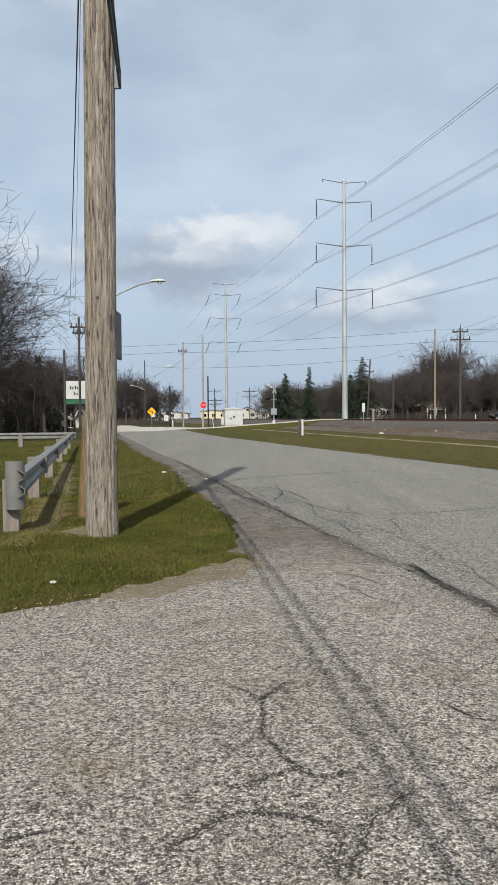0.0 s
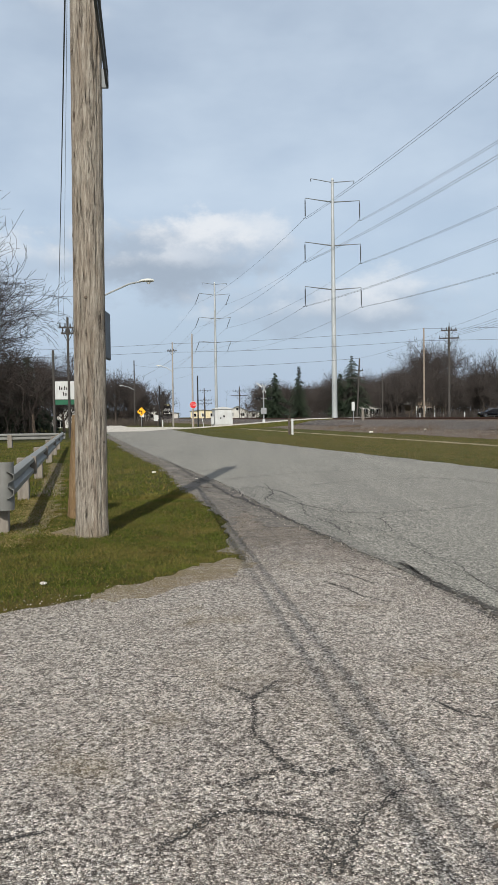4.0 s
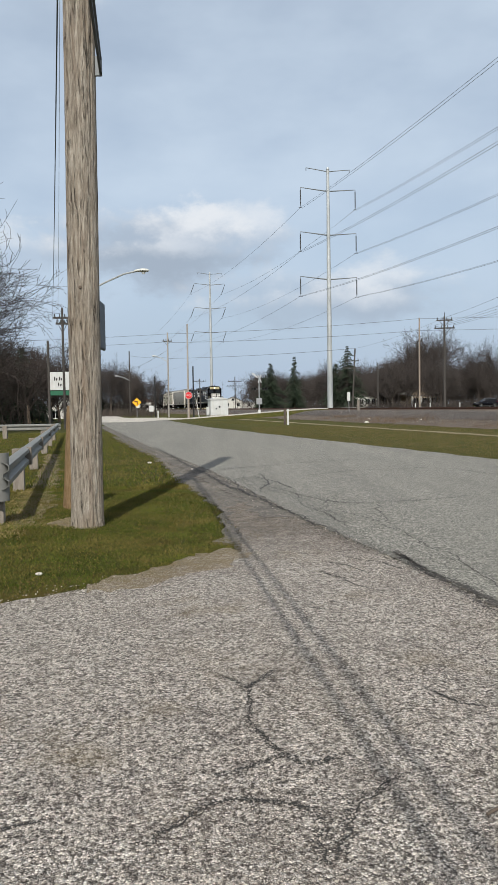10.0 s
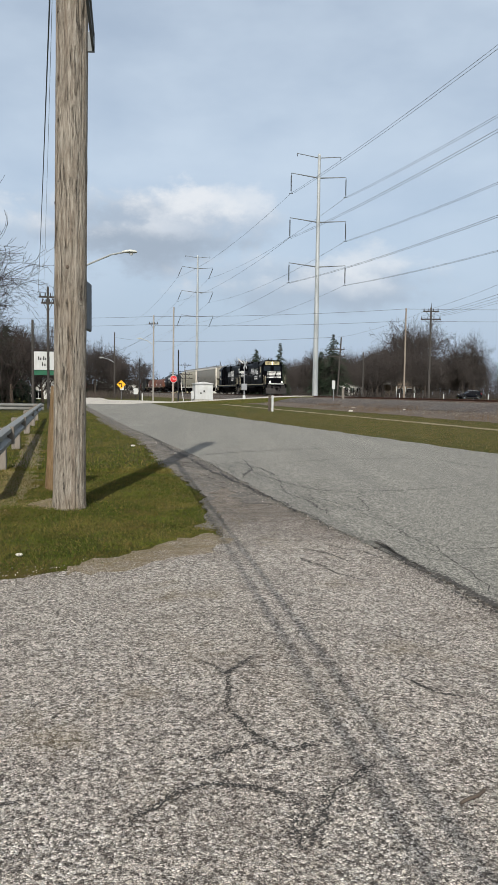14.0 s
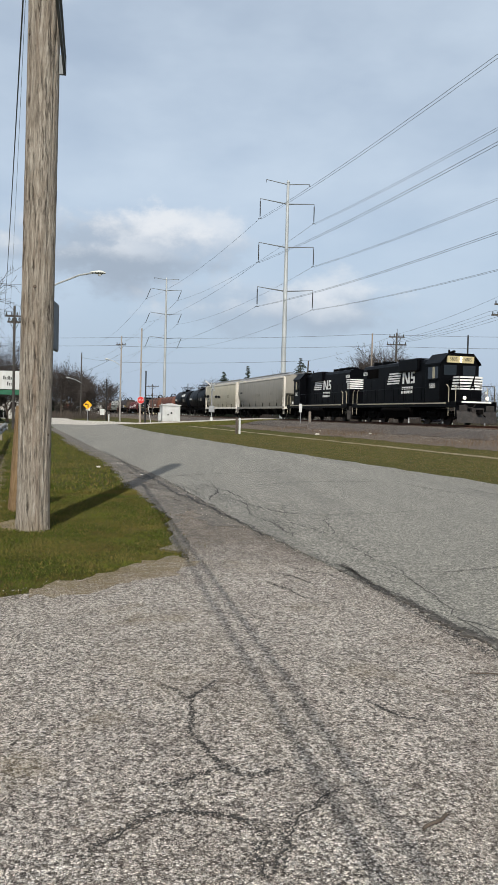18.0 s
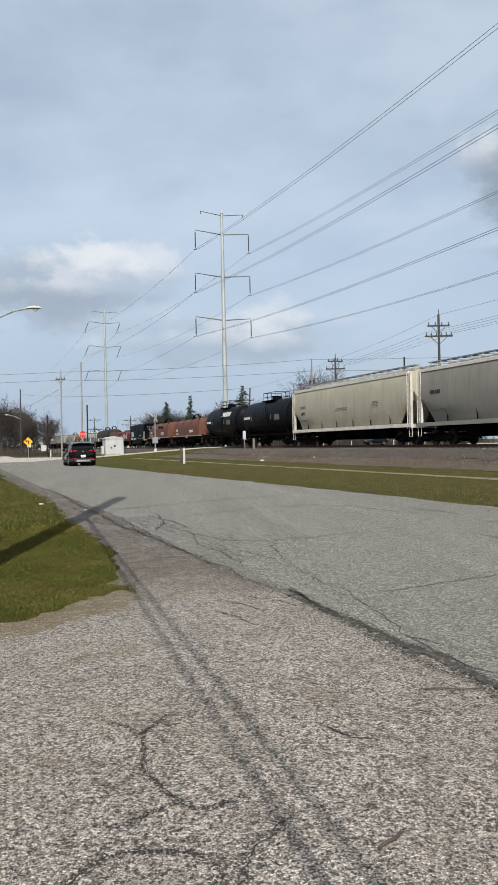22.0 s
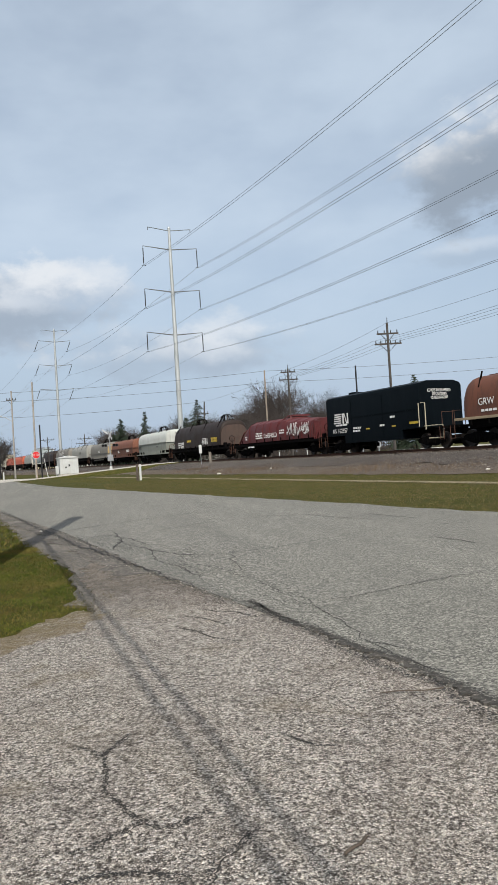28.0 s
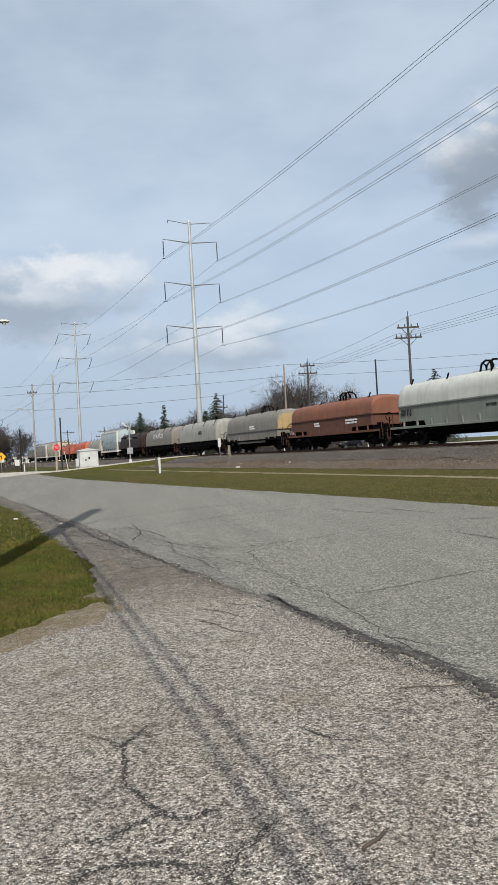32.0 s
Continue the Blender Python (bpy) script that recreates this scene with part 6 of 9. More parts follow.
for i, (x, y, top, lean, mat, arms) in enumerate(FAR_POLES):
    p = wavy_pole("utility_pole", x, y, top, 0.12, 0.09, mat, "tan wooden utility pole" if mat is M_POLE_TAN else "grey wooden utility pole with crossarms" if arms else "grey wooden utility pole", lean=lean, n=10, rings=4, seed=20 + i)
    for dz, w in arms:
        crossarm(p, top - dz, w, (0.98, -0.19) if x > 10 else (1, 0.1), pins=6 if w > 2 else 4)
    if 19 < x < 24 and y < 80:
        part("mast", Mesh().rod((0, 0, top - 0.3), (0.03, 0, top + 0.4), 0.035, 0.025, n=6), M_INSUL, p, "thin dark mast on the pole top")
wavy_pole("steel_post", -4.95, 91, 6.3, 0.09, 0.08, M_BLACK, "short dark pole beside the junction", n=10, rings=3, seed=41, bulge=0)
wavy_pole("steel_post", 25.2, 66, 9.0, 0.085, 0.075, M_BLACK, "dark plain pole behind the track", n=10, rings=3, seed=42, bulge=0)
wavy_pole("steel_post", -11.6, 110, 6.0, 0.10, 0.09, M_BLACK, "dark plain pole beyond the junction", n=10, rings=3, seed=43, bulge=0)


def street_light(x, y, z, reach, h):
    p = [o for o in bpy.data.objects if o.name.startswith("utility_pole") and abs(o.location.x - x) < 0.3 and abs(o.location.y - y) < 0.3][0]
    part("lamp_arm", Mesh().tube([(0, 0, z - 0.8), (-reach * 0.5, 0, z - 0.25), (-reach, 0, z)], 0.05), M_STEEL, p)
    cobra_head(p, -reach + 0.1, 0, z, 1.0, -1)


stick = thing("marker_post", "thin white marker post leaning beside the stop sign", "marker", pose(-4.35, 90.5, 0))
part("stake", Mesh().beam((0.12, 0, -0.1), (-0.28, 0, 2.35), 0.10, 0.06), M_WHITE, stick)
street_light(-9.2, 105, 8.5, 1.6, 0)
street_light(-18.3, 132, 7.0, 2.0, 0)


def tower(x, y, k, slant):
    """Tubular steel transmission tower with three pairs of arms; k scales it."""
    t = thing("transmission_tower", "tall pale grey steel transmission tower with three crossarms", "power tower", pose(x, y, 0.5, 0, 0, 11), group="transmission line")
    H = 38.2 * k
    sec = []
    for u in (0, 0.3, 0.55, 0.8, 1):
        r = (0.47 - 0.25 * u) * k
        sec.append([(r * math.cos(2 * math.pi * i / 12), r * math.sin(2 * math.pi * i / 12), H * u - (0.6 if u == 0 else 0)) for i in range(12)])
    part("shaft", Mesh().loft(sec), M_STEEL, t, smooth=50)
    part("top_cap", Mesh().rod((0, 0, H), (0, 0, H + 0.35), 0.27, 0.14, n=12), M_STEEL, t)
    levels = [(H - 0.3, 3.6, 0.25), (H - 3.4, 4.55, 0), (H - 10.3, 4.65, 0), (H - 17.3, 4.7, 0)]
    for j, (z, w, _) in enumerate(levels):
        for s in (-1, 1):
            tip = Vector((s * w, 0, z + 0.42))
            arm = part("crossarm", Mesh().rod((s * 0.15, 0, z), tip, 0.105 if j else 0.075, 0.055, n=8), M_ARM, t)
            if j:
                q = tip + Vector((slant * 1.6, 0, -3.1))
                part("insulator", Mesh().rod(tip, tip.lerp(q, 0.12), 0.03, n=6).rod(tip.lerp(q, 0.12), tip.lerp(q, 0.9), 0.085, n=8).rod(tip.lerp(q, 0.9), q, 0.03, n=6).rod(q - Vector((0.32, 0, 0.08)), q, 0.045, n=6).rod(q, q + Vector((0.32, 0, -0.08)), 0.045, n=6), M_INSUL, arm, "dark hanging insulator")
            else:
                part("shield_wire_clamp", Mesh().rod(tip, tip + Vector((0, 0, -0.45)), 0.05, n=6), M_INSUL, arm)
        part("arm_collar", Mesh().rod((0, 0, z - 0.35), (0, 0, z + 0.35), 0.48 - 0.25 * z / H, n=12), M_STEEL, t)
    part("base_flange", Mesh().rod((0, 0, -0.1), (0, 0, 0.25), 0.95, n=16), M_CONCRETE, t)
    return [(Matrix.Translation((x, y, 0.5)) @ Matrix.Rotation(radians(11), 4, "Z")) @ (Vector((s * w, 0, z + 0.42)) + (Vector((slant * 1.6, 0, -3.1)) if j else Vector((0, 0, -0.45)))) for j, (z, w, _) in enumerate(levels) for s in (-1, 1)]


A = tower(15.45, 120.5, 1.0, 0.0)
B = tower(-6.6, 221, 1.045, -0.75)
DIR = Vector((20.0, -100.0, 0))
C = [p + DIR * 1.6 for p in A]
D = [p - Vector((21.9, -100.5, 0)) * 1.5 for p in B]
wires("transmission_wire", "long transmission wire between steel towers", [(a, c) for a, c in list(zip(A, C))[2:]], 0.021, M_WIRE_LINE, 0.0184)
wires("transmission_wire", "second long transmission wire between steel towers", [(a + Vector((0.42, 0, 0)), c + Vector((0.42, 0, 0))) for a, c in list(zip(A, C))[2:]], 0.021, M_WIRE_LINE, 0.0184)
# far spans take the paler colour that stands in for haze
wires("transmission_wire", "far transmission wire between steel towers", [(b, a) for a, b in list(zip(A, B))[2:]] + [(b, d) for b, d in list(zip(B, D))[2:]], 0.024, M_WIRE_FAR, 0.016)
wires("roadside_cable", "dark overhead cable along the road on the tall pole", [((-12.4, 52, 7.5), (-1.83, 8.36, 5.9))], 0.0125, M_WIRE, 0.006)
wires("roadside_cable", "second dark overhead cable beside the tall pole", [((-11.5, 52, 7.1), (-1.44, 8.36, 5.65))], 0.0125, M_WIRE, 0.006)
wires("service_cable", "thick dark cable bundle leading on from the tall pole", [((-1.39, 8.36, 4.95), (3.35, -33, 5.8)), ((-1.39, 8.36, 5.10), (3.75, -33, 5.95))], 0.020, M_WIRE, 0.006)
wires("roadside_wire", "thin power wire on the pole tops", [((-12.0, 52, 8.1), (-1.66, 8.36, 10.4)), ((-1.66, 8.36, 10.4), (3.6, -33, 10.6))], 0.007, M_WIRE, 0.008)
P1, P2 = Vector((-9.2, 105, 0)), Vector((23.6, 95, 0))
wires("cross_wire", "overhead wire across the railway", [(P1 + Vector((0, 0, 11.6)), P2 + Vector((0, 0, 12.1))), (P1 + Vector((0, 0, 10.4)), P2 + Vector((0, 0, 10.6))), (P1 + Vector((0, 0, 8.2)), P2 + Vector((-8, 2, 8.6)))], 0.028, M_WIRE, 0.008)
wires("cross_wire", "overhead wire leading away from the junction", [(P1 + Vector((0, 0, 11.6)), (-60, 116, 12.0)), (P1 + Vector((0, 0, 10.5)), (-60, 116, 10.8)), (P2 + Vector((0, 0, 12.1)), (60, 84, 12.0)), (P2 + Vector((0, 0, 10.6)), (60, 84, 10.6))], 0.028, M_WIRE, 0.008)
wires("cross_wire", "thin service wire to the street lamp", [((-18.3, 132, 10.6), (-9.2, 105, 8.4)), ((-18.3, 132, 8.0), (-9.2, 105, 9.4))], 0.02, M_WIRE, 0.008)
T1, T2, T0 = Vector((23.6, 54.4, 0)), Vector((20.2, 71.6, 0)), Vector((29.5, 24, 0))
ax = Vector((0.98, -0.19, 0))
for u in (-1.1, -0.4, 0.4, 1.1):
    wires("telegraph_wire", "thin wire on the trackside poles", [(T2 + ax * u * 0.85 + Vector((0, 0, 8.8)), T1 + ax * u * 1.1 + Vector((0, 0, 9.5))), (T1 + ax * u * 1.1 + Vector((0, 0, 9.5)), T0 + ax * u * 1.1 + Vector((0, 0, 10.2)))], 0.011, M_WIRE, 0.012)
wires("telegraph_wire", "top wire on the trackside poles", [(T2 + Vector((0, 0, 9.5)), T1 + Vector((0, 0, 10.9))), (T1 + Vector((0, 0, 10.9)), T0 + Vector((0, 0, 11.4))), (T2 + Vector((0, 0, 9.5)), (15.7, 97, 8.6))], 0.011, M_WIRE, 0.012)

# ---- signal hut, crossing signal, signs, posts
hut = thing("signal_hut", "small white metal signal hut with a shallow roof", "hut", pose(-2.15, 97.5, 0.2, 0, 0, 14))
part("wall", Mesh().box(-1.16, 1.16, -0.9, 0.9, 0.1, 2.10), M_WHITE, hut, bevel=0.02)
part("roof", Mesh().loft([[(-1.26, y, 2.08), (-1.26, y, 2.15), (0, y, 2.38), (1.26, y, 2.15), (1.26, y, 2.08)] for y in (-1.0, 1.0)]), M_WHITE, hut)
door = part("door", Mesh().box(-0.55, 0.3, -0.925, -0.895, 0.15, 1.92), M_WHITE, hut, bevel=0.008)
part("vent", Mesh().box(-0.10, 0.12, -0.94, -0.92, 1.02, 1.28), M_BLACK, door, "small dark vent")
part("vent", Mesh().box(-0.52, -0.34, -0.94, -0.92, 0.82, 1.02), M_BLACK, door, "small dark vent")
part("base", Mesh().box(-1.3, 1.3, -0.95, 0.95, -0.3, 0.1), M_CONCRETE, hut)
part("meter_box", Mesh().box(-1.62, -1.28, -0.7, -0.3, 0.15, 1.15), M_WHITE, hut, "white meter box", bevel=0.02)

sig = thing("crossing_signal", "rail crossing signal with crossed boards and lamps", "crossing signal", pose(2.85, 85.6, 0.55))
part("mast", Mesh().rod((0, 0, -0.1), (0, 0, 4.1), 0.07, n=10), M_GREY, sig)
for a in (45, -45):
    part("crossbuck", Mesh().box(-0.62, 0.62, -0.10, -0.08, -0.11, 0.11), M_WHITE, sig, "white crossing board seen from the side", at=pose(0, 0, 3.9, 0, a, 62))
la = part("lamp_arm", Mesh().rod((-0.85, -0.05, 2.75), (0.85, 0.25, 2.75), 0.04, n=6), M_GREY, sig)
for x in (-0.75, -0.45, 0.5, 0.8):
    lm = part("signal_lamp", Mesh().rod((x, -0.02 + x * 0.15, 2.75), (x + 0.04, 0.18 + x * 0.15, 2.75), 0.17, 0.12, n=12), M_BLACK, la, "round black signal lamp")
    part("lamp_hood", Mesh().rod((x - 0.03, -0.22 + x * 0.15, 2.75), (x, -0.02 + x * 0.15, 2.75), 0.16, 0.17, n=12, caps=False), M_BLACK, lm)
part("control_box", Mesh().box(-0.32, 0.32, -0.2, 0.2, 1.0, 1.7), M_GREY, sig, "grey control box", bevel=0.02)
part("gate_base", Mesh().rod((0, 0, -0.05), (0, 0, 0.4), 0.2, 0.14, n=12), M_WHITE, sig)
part("bell", Mesh().rod((0, 0, 4.1), (0, 0, 4.22), 0.13, 0.05, n=12), M_GREY, sig)
part("raised_board", Mesh().beam((-0.75, 0.05, 4.55), (-0.15, 0.05, 4.05), 0.06, 0.14), M_WHITE, sig)


def far_signal(x, y, h, rot):
    g = thing("crossing_signal", "far crossing signal with round black lamps", "crossing signal", pose(x, y, 0.5, 0, 0, rot))
    part("mast", Mesh().rod((0, 0, -0.1), (0, 0, h), 0.07, n=8), M_GREY, g)
    part("mast_cap", Mesh().rod((0, 0, h), (0, 0, h + 0.3), 0.16, 0.08, n=10), M_WHITE, g)
    bar = part("lamp_arm", Mesh().rod((-0.6, -0.05, h * 0.66), (0.6, -0.05, h * 0.66), 0.04, n=6), M_GREY, g)
    for u in (-0.5, 0.5):
        part("signal_lamp", Mesh().rod((u, -0.12, h * 0.66), (u, -0.06, h * 0.66), 0.30, n=14).rod((u, -0.32, h * 0.66), (u, -0.12, h * 0.66), 0.15, n=12), M_BLACK, bar, "round black signal lamp")
    part("control_box", Mesh().box(-0.25, 0.25, -0.2, 0.2, 0.7, 1.3), M_GREY, g, bevel=0.02)


far_signal(34.4, 84, 3.9, -20)
far_signal(31.6, 82, 3.4, 60)


def octagon(r, y0, y1):
    return Mesh().plate([(r * math.cos(radians(22.5 + 45 * i)), r * math.sin(radians(22.5 + 45 * i))) for i in range(8)], y0, y1)


stop = thing("stop_sign", "red octagonal stop sign on a wooden post", "stop sign", pose(-5.25, 86.5, 0))
part("post", Mesh().box(-0.06, 0.06, -0.0, 0.10, -0.1, 2.6), M_POLE_TAN, stop)
plate_ = part("sign_border", octagon(0.44, -0.030, -0.012), M_WHITE, stop, at=pose(0, 0, 2.72))
face = part("sign_face", octagon(0.40, -0.036, -0.028), M_RED, plate_, "red sign face")
lettering("sign_word", "STOP", 0.34, M_WHITE, plate_, side_at(0, -0.039, 0))

warn = thing("warning_sign", "yellow diamond curve warning sign on a post", "road sign", pose(-13.5, 104, 0))
part("post", Mesh().rod((0, 0, -0.1), (0, 0, 2.3), 0.035, n=8), M_GREY, warn)
wf = part("sign_face", Mesh().plate([(-0.62, 0), (0, -0.62), (0.62, 0), (0, 0.62)], -0.05, -0.03), M_YELLOW, warn, at=pose(0, 0, 2.15))
part("arrow", Mesh().box(0.0, 0.13, -0.06, -0.05, -0.34, 0.10).box(-0.2, 0.13, -0.06, -0.05, 0.04, 0.17).plate([(-0.2, -0.07), (-0.2, 0.28), (-0.42, 0.10)], -0.06, -0.05), M_BLACK, wf, "black bent arrow")

for x, y, w, h, z, lab in ((-13.9, 108, 0.55, 0.75, 1.4, "small white sign on a post"), (-11.5, 104, 0.6, 0.8, 0.85, "white panel on a dark post")):
    sg = thing("road_sign", lab, "road sign", pose(x, y, 0))
    part("post", Mesh().rod((0, 0.02, -0.1), (0, 0.02, z + h), 0.04, n=8), M_BLACK, sg)
    part("panel", Mesh().box(-w / 2, w / 2, -0.03, -0.01, z, z + h), M_WHITE, sg, bevel=0.006)
for x, y, h in ((-10.6, 104, 0.95), (-22.5, 120, 0.9)):
    mk = thing("marker_post", "thin white marker post", "post", pose(x, y, 0))
    part("stake", Mesh().box(-0.08, 0.08, -0.02, 0.02, -0.1, h), M_WHITE, mk)

post = thing("marker_post", "post half dark wood and half white in the grass", "post", pose(3.62, 52, 0.02))
part("wooden_half", Mesh().box(-0.20, -0.04, -0.06, 0.06, -0.1, 1.1), M_BARK_TAN, post, "dark wooden half", bevel=0.01)
part("white_half", Mesh().box(0.02, 0.16, -0.05, 0.05, -0.1, 1.08), M_WHITE, post, "white painted half", bevel=0.01)
ws = thing("trackside_sign", "small white plate on a thin leaning post", "sign", pose(10.75, 70, 0.5))
part("post", Mesh().rod((0, 0, -0.2), (-0.05, 0, 1.9), 0.03, n=8), M_GREY, ws)
part("plate", Mesh().box(-0.18, 0.10, -0.05, -0.03, 1.2, 2.0), M_WHITE, ws, bevel=0.01)
wavy_pole("stub_post", 11.7, 70.5, 1.25, 0.13, 0.13, M_RAILPOST, "short grey wooden stub post by the track", n=10, rings=3, seed=61, category="post", z0=0.55)

# ---- guardrails
def w_beam(a, b, z, drop=0.0):
    """Steel W-section rail from a to b."""
    a, b = Vector((*a, z)), Vector((*b, z - drop))
    d = (b - a).normalized()
    s = Vector((d.y, -d.x, 0))
    prof = [(0.0, -0.155), (0.02, -0.15), (0.075, -0.115), (0.075, -0.06), (0.01, -0.02), (0.01, 0.02), (0.075, 0.06), (0.075, 0.115), (0.02, 0.15), (0.0, 0.155)]
    prof = prof + [(y - 0.006, zz) for y, zz in reversed(prof)]
    n = 8
    return Mesh().loft([[a.lerp(b, i / n) + s * u + Vector((0, 0, w)) for u, w in prof] for i in range(n + 1)])


g1 = thing("guardrail", "galvanised steel guardrail on grey wooden posts", "guardrail")
GA, GB = Vector((-2.60, 8.62)), Vector((-7.9, 33.5))
part("rail", w_beam(GA - Vector((0.03, 0.16)), GB, 0.56), M_GALV, g1, smooth=30)
dg = (GB - GA).normalized()
sec = []
for k in range(13):
    a = math.pi * 1.15 * k / 12 - 0.3
    sec.append([(GA.x - 0.09 + 0.108 * math.cos(a + 3.4), GA.y - 0.05 + 0.108 * math.sin(a + 3.4), z) for z in (0.36, 0.78)])
flat = [(p[0][0], p[0][1]) for p in sec]
inner = [(GA.x - 0.10 + (x - GA.x + 0.10) * 0.95, GA.y - 0.05 + (y - GA.y + 0.05) * 0.95) for x, y in flat]
ring = flat + inner[::-1]
part("end_shoe", Mesh().loft([[(x, y, z) for x, y in ring] for z in (0.27, 0.82)]), M_GALV, g1, "rounded steel end piece", smooth=50)
for k, u in enumerate((0.0, 3.6, 8.2, 14.2, 19.0, 24.0)):
    p = GA + dg * u + Vector((-0.17, 0.05))
    h = 0.60 if k == 0 else 0.68
    part("post", Mesh().box(-0.09, 0.09, -0.09, 0.09, -0.1, h), M_RAILPOST, g1, "weathered square wooden post", bevel=0.012, at=pose(p.x, p.y, 0, 0, 0, 11))
    if k:
        part("block", Mesh().box(-0.07, 0.10, -0.08, 0.08, 0.42, h + 0.02), M_RAILPOST, g1, bevel=0.01, at=pose(p.x + 0.12, p.y, 0, 0, 0, 11))
g2 = thing("guardrail", "low steel guardrail crossing behind the lawn", "guardrail")
part("rail", w_beam((-24, 33.6), (-8.1, 35.0), 0.50), M_GALV, g2, smooth=30)
for k in range(5):
    u = k / 4
    part("post", Mesh().box(-0.1, 0.1, -0.1, 0.1, -0.1, 0.85 if k == 3 else 0.6), M_RAILPOST, g2, bevel=0.012, at=pose(-24 + 13.4 * u, 33.4 + 0.25 + 1.1 * u, 0))

# ---- roadside business sign
bs = thing("business_sign", "white sign over a green board on a dark post", "sign", pose(-14.0, 60, 0))
part("post", Mesh().rod((-0.75, 0.1, -0.1), (-0.75, 0.1, 6.8), 0.11, 0.09, n=10), M_POLE_FAR, bs)
pan = part("panel", Mesh().box(-0.62, 1.9, -0.08, 0.08, 2.86, 4.30), M_WHITE, bs, bevel=0.02)
me = Mesh()
for z, w in ((3.62, (0.18, 0.14, 0.06, 0.2, 0.15)), (3.16, (0.16, 0.14, 0.09))):
    x = -0.30 if z > 3.4 else 0.0
    for k in w:
        me.box(x, x + k * 0.55, -0.095, -0.08, z, z + (0.30 if k > 0.15 else 0.2))
        x += k * 0.55 + 0.06
part("lettering_blocks", me, M_LETTER_B, pan, "dark lettering as plain blocks")
part("green_board", Mesh().box(-0.62, 1.9, -0.05, 0.05, 2.45, 2.82), M_GREEN, bs, "green lower board")
# ---- the dark car; +y ahead, the rear bumper at y 0
M_SUV = Nodes("dark_blue_car_paint")
M_SUV.set(Base_Color=rgb("06060c"), Roughness=0.12, Specular_IOR_Level=0.22, Coat_Weight=0.1, Coat_Roughness=0.05)
M_SUV = M_SUV.mat
M_CLAD = paint("black_plastic_trim", rgb("0b0b0c"), 0.7, 0, 0.2, 6)
M_GLASS = Nodes("tinted_glass")
M_GLASS.set(Base_Color=rgb("07090c"), Roughness=0.05, Specular_IOR_Level=0.35)
M_GLASS = M_GLASS.mat
M_TAIL = Nodes("tail_lamp_red")
M_TAIL.set(Base_Color=rgb("8a0a14"), Roughness=0.25, Emission_Color=rgb("d81828"), Emission_Strength=0.10, Coat_Weight=0.3)
M_TAIL = M_TAIL.mat
M_CHROME = paint("bright_metal", rgb("c9ccce"), 0.22, 0.95, 0.1, 4, bump=0)
M_SILVER = paint("silver_trim", rgb("b4b7ba"), 0.35, 0.6, 0.1, 4, bump=0)
M_TYRE = paint("tyre_rubber", rgb("0f0f0f"), 0.9, 0, 0.25, 12)
M_CARWHITE = Nodes("white_car_paint")
M_CARWHITE.set(Base_Color=rgb("dcdcda"), Roughness=0.3, Coat_Weight=0.6)
M_CARWHITE = M_CARWHITE.mat


def wheel_parts(parent, x, y, s):
    w = part("wheel", Mesh().rod((-s * 0.02, 0, 0), (s * 0.06, 0, 0), 0.10, n=14), M_CHROME, parent, at=pose(x, y, 0.345))
    n, rings = 36, [(0.235, -0.10), (0.30, -0.112), (0.335, -0.095), (0.345, -0.06), (0.345, 0.06), (0.335, 0.095), (0.30, 0.112), (0.235, 0.10)]
    part("tyre", Mesh().loft([[(u, r * math.cos(2 * math.pi * i / n), r * math.sin(2 * math.pi * i / n)) for i in range(n)] for r, u in rings], caps=False), M_TYRE, w, "black tyre", smooth=40)
    part("rim", Mesh().loft([[(u, r * math.cos(2 * math.pi * i / n), r * math.sin(2 * math.pi * i / n)) for i in range(n)] for r, u in ((0.24, s * 0.10), (0.225, s * 0.09), (0.215, s * 0.02), (0.215, -s * 0.08))], caps=False), M_CHROME, w, "bright rim", smooth=40)
    part("brake_disc", Mesh().rod((-s * 0.02, 0, 0), (0, 0, 0), 0.19, n=24), M_UNDER, w)
    for k in range(10):
        a = 2 * math.pi * (k + (0.28 if k % 2 else 0)) / 10
        d = Vector((0, math.cos(a), math.sin(a)))
        part("spoke", Mesh().beam(d * 0.06 + Vector((s * 0.065, 0, 0)), d * 0.225 + Vector((s * 0.085, 0, 0)), 0.022, 0.028), M_CHROME, w)
    return w


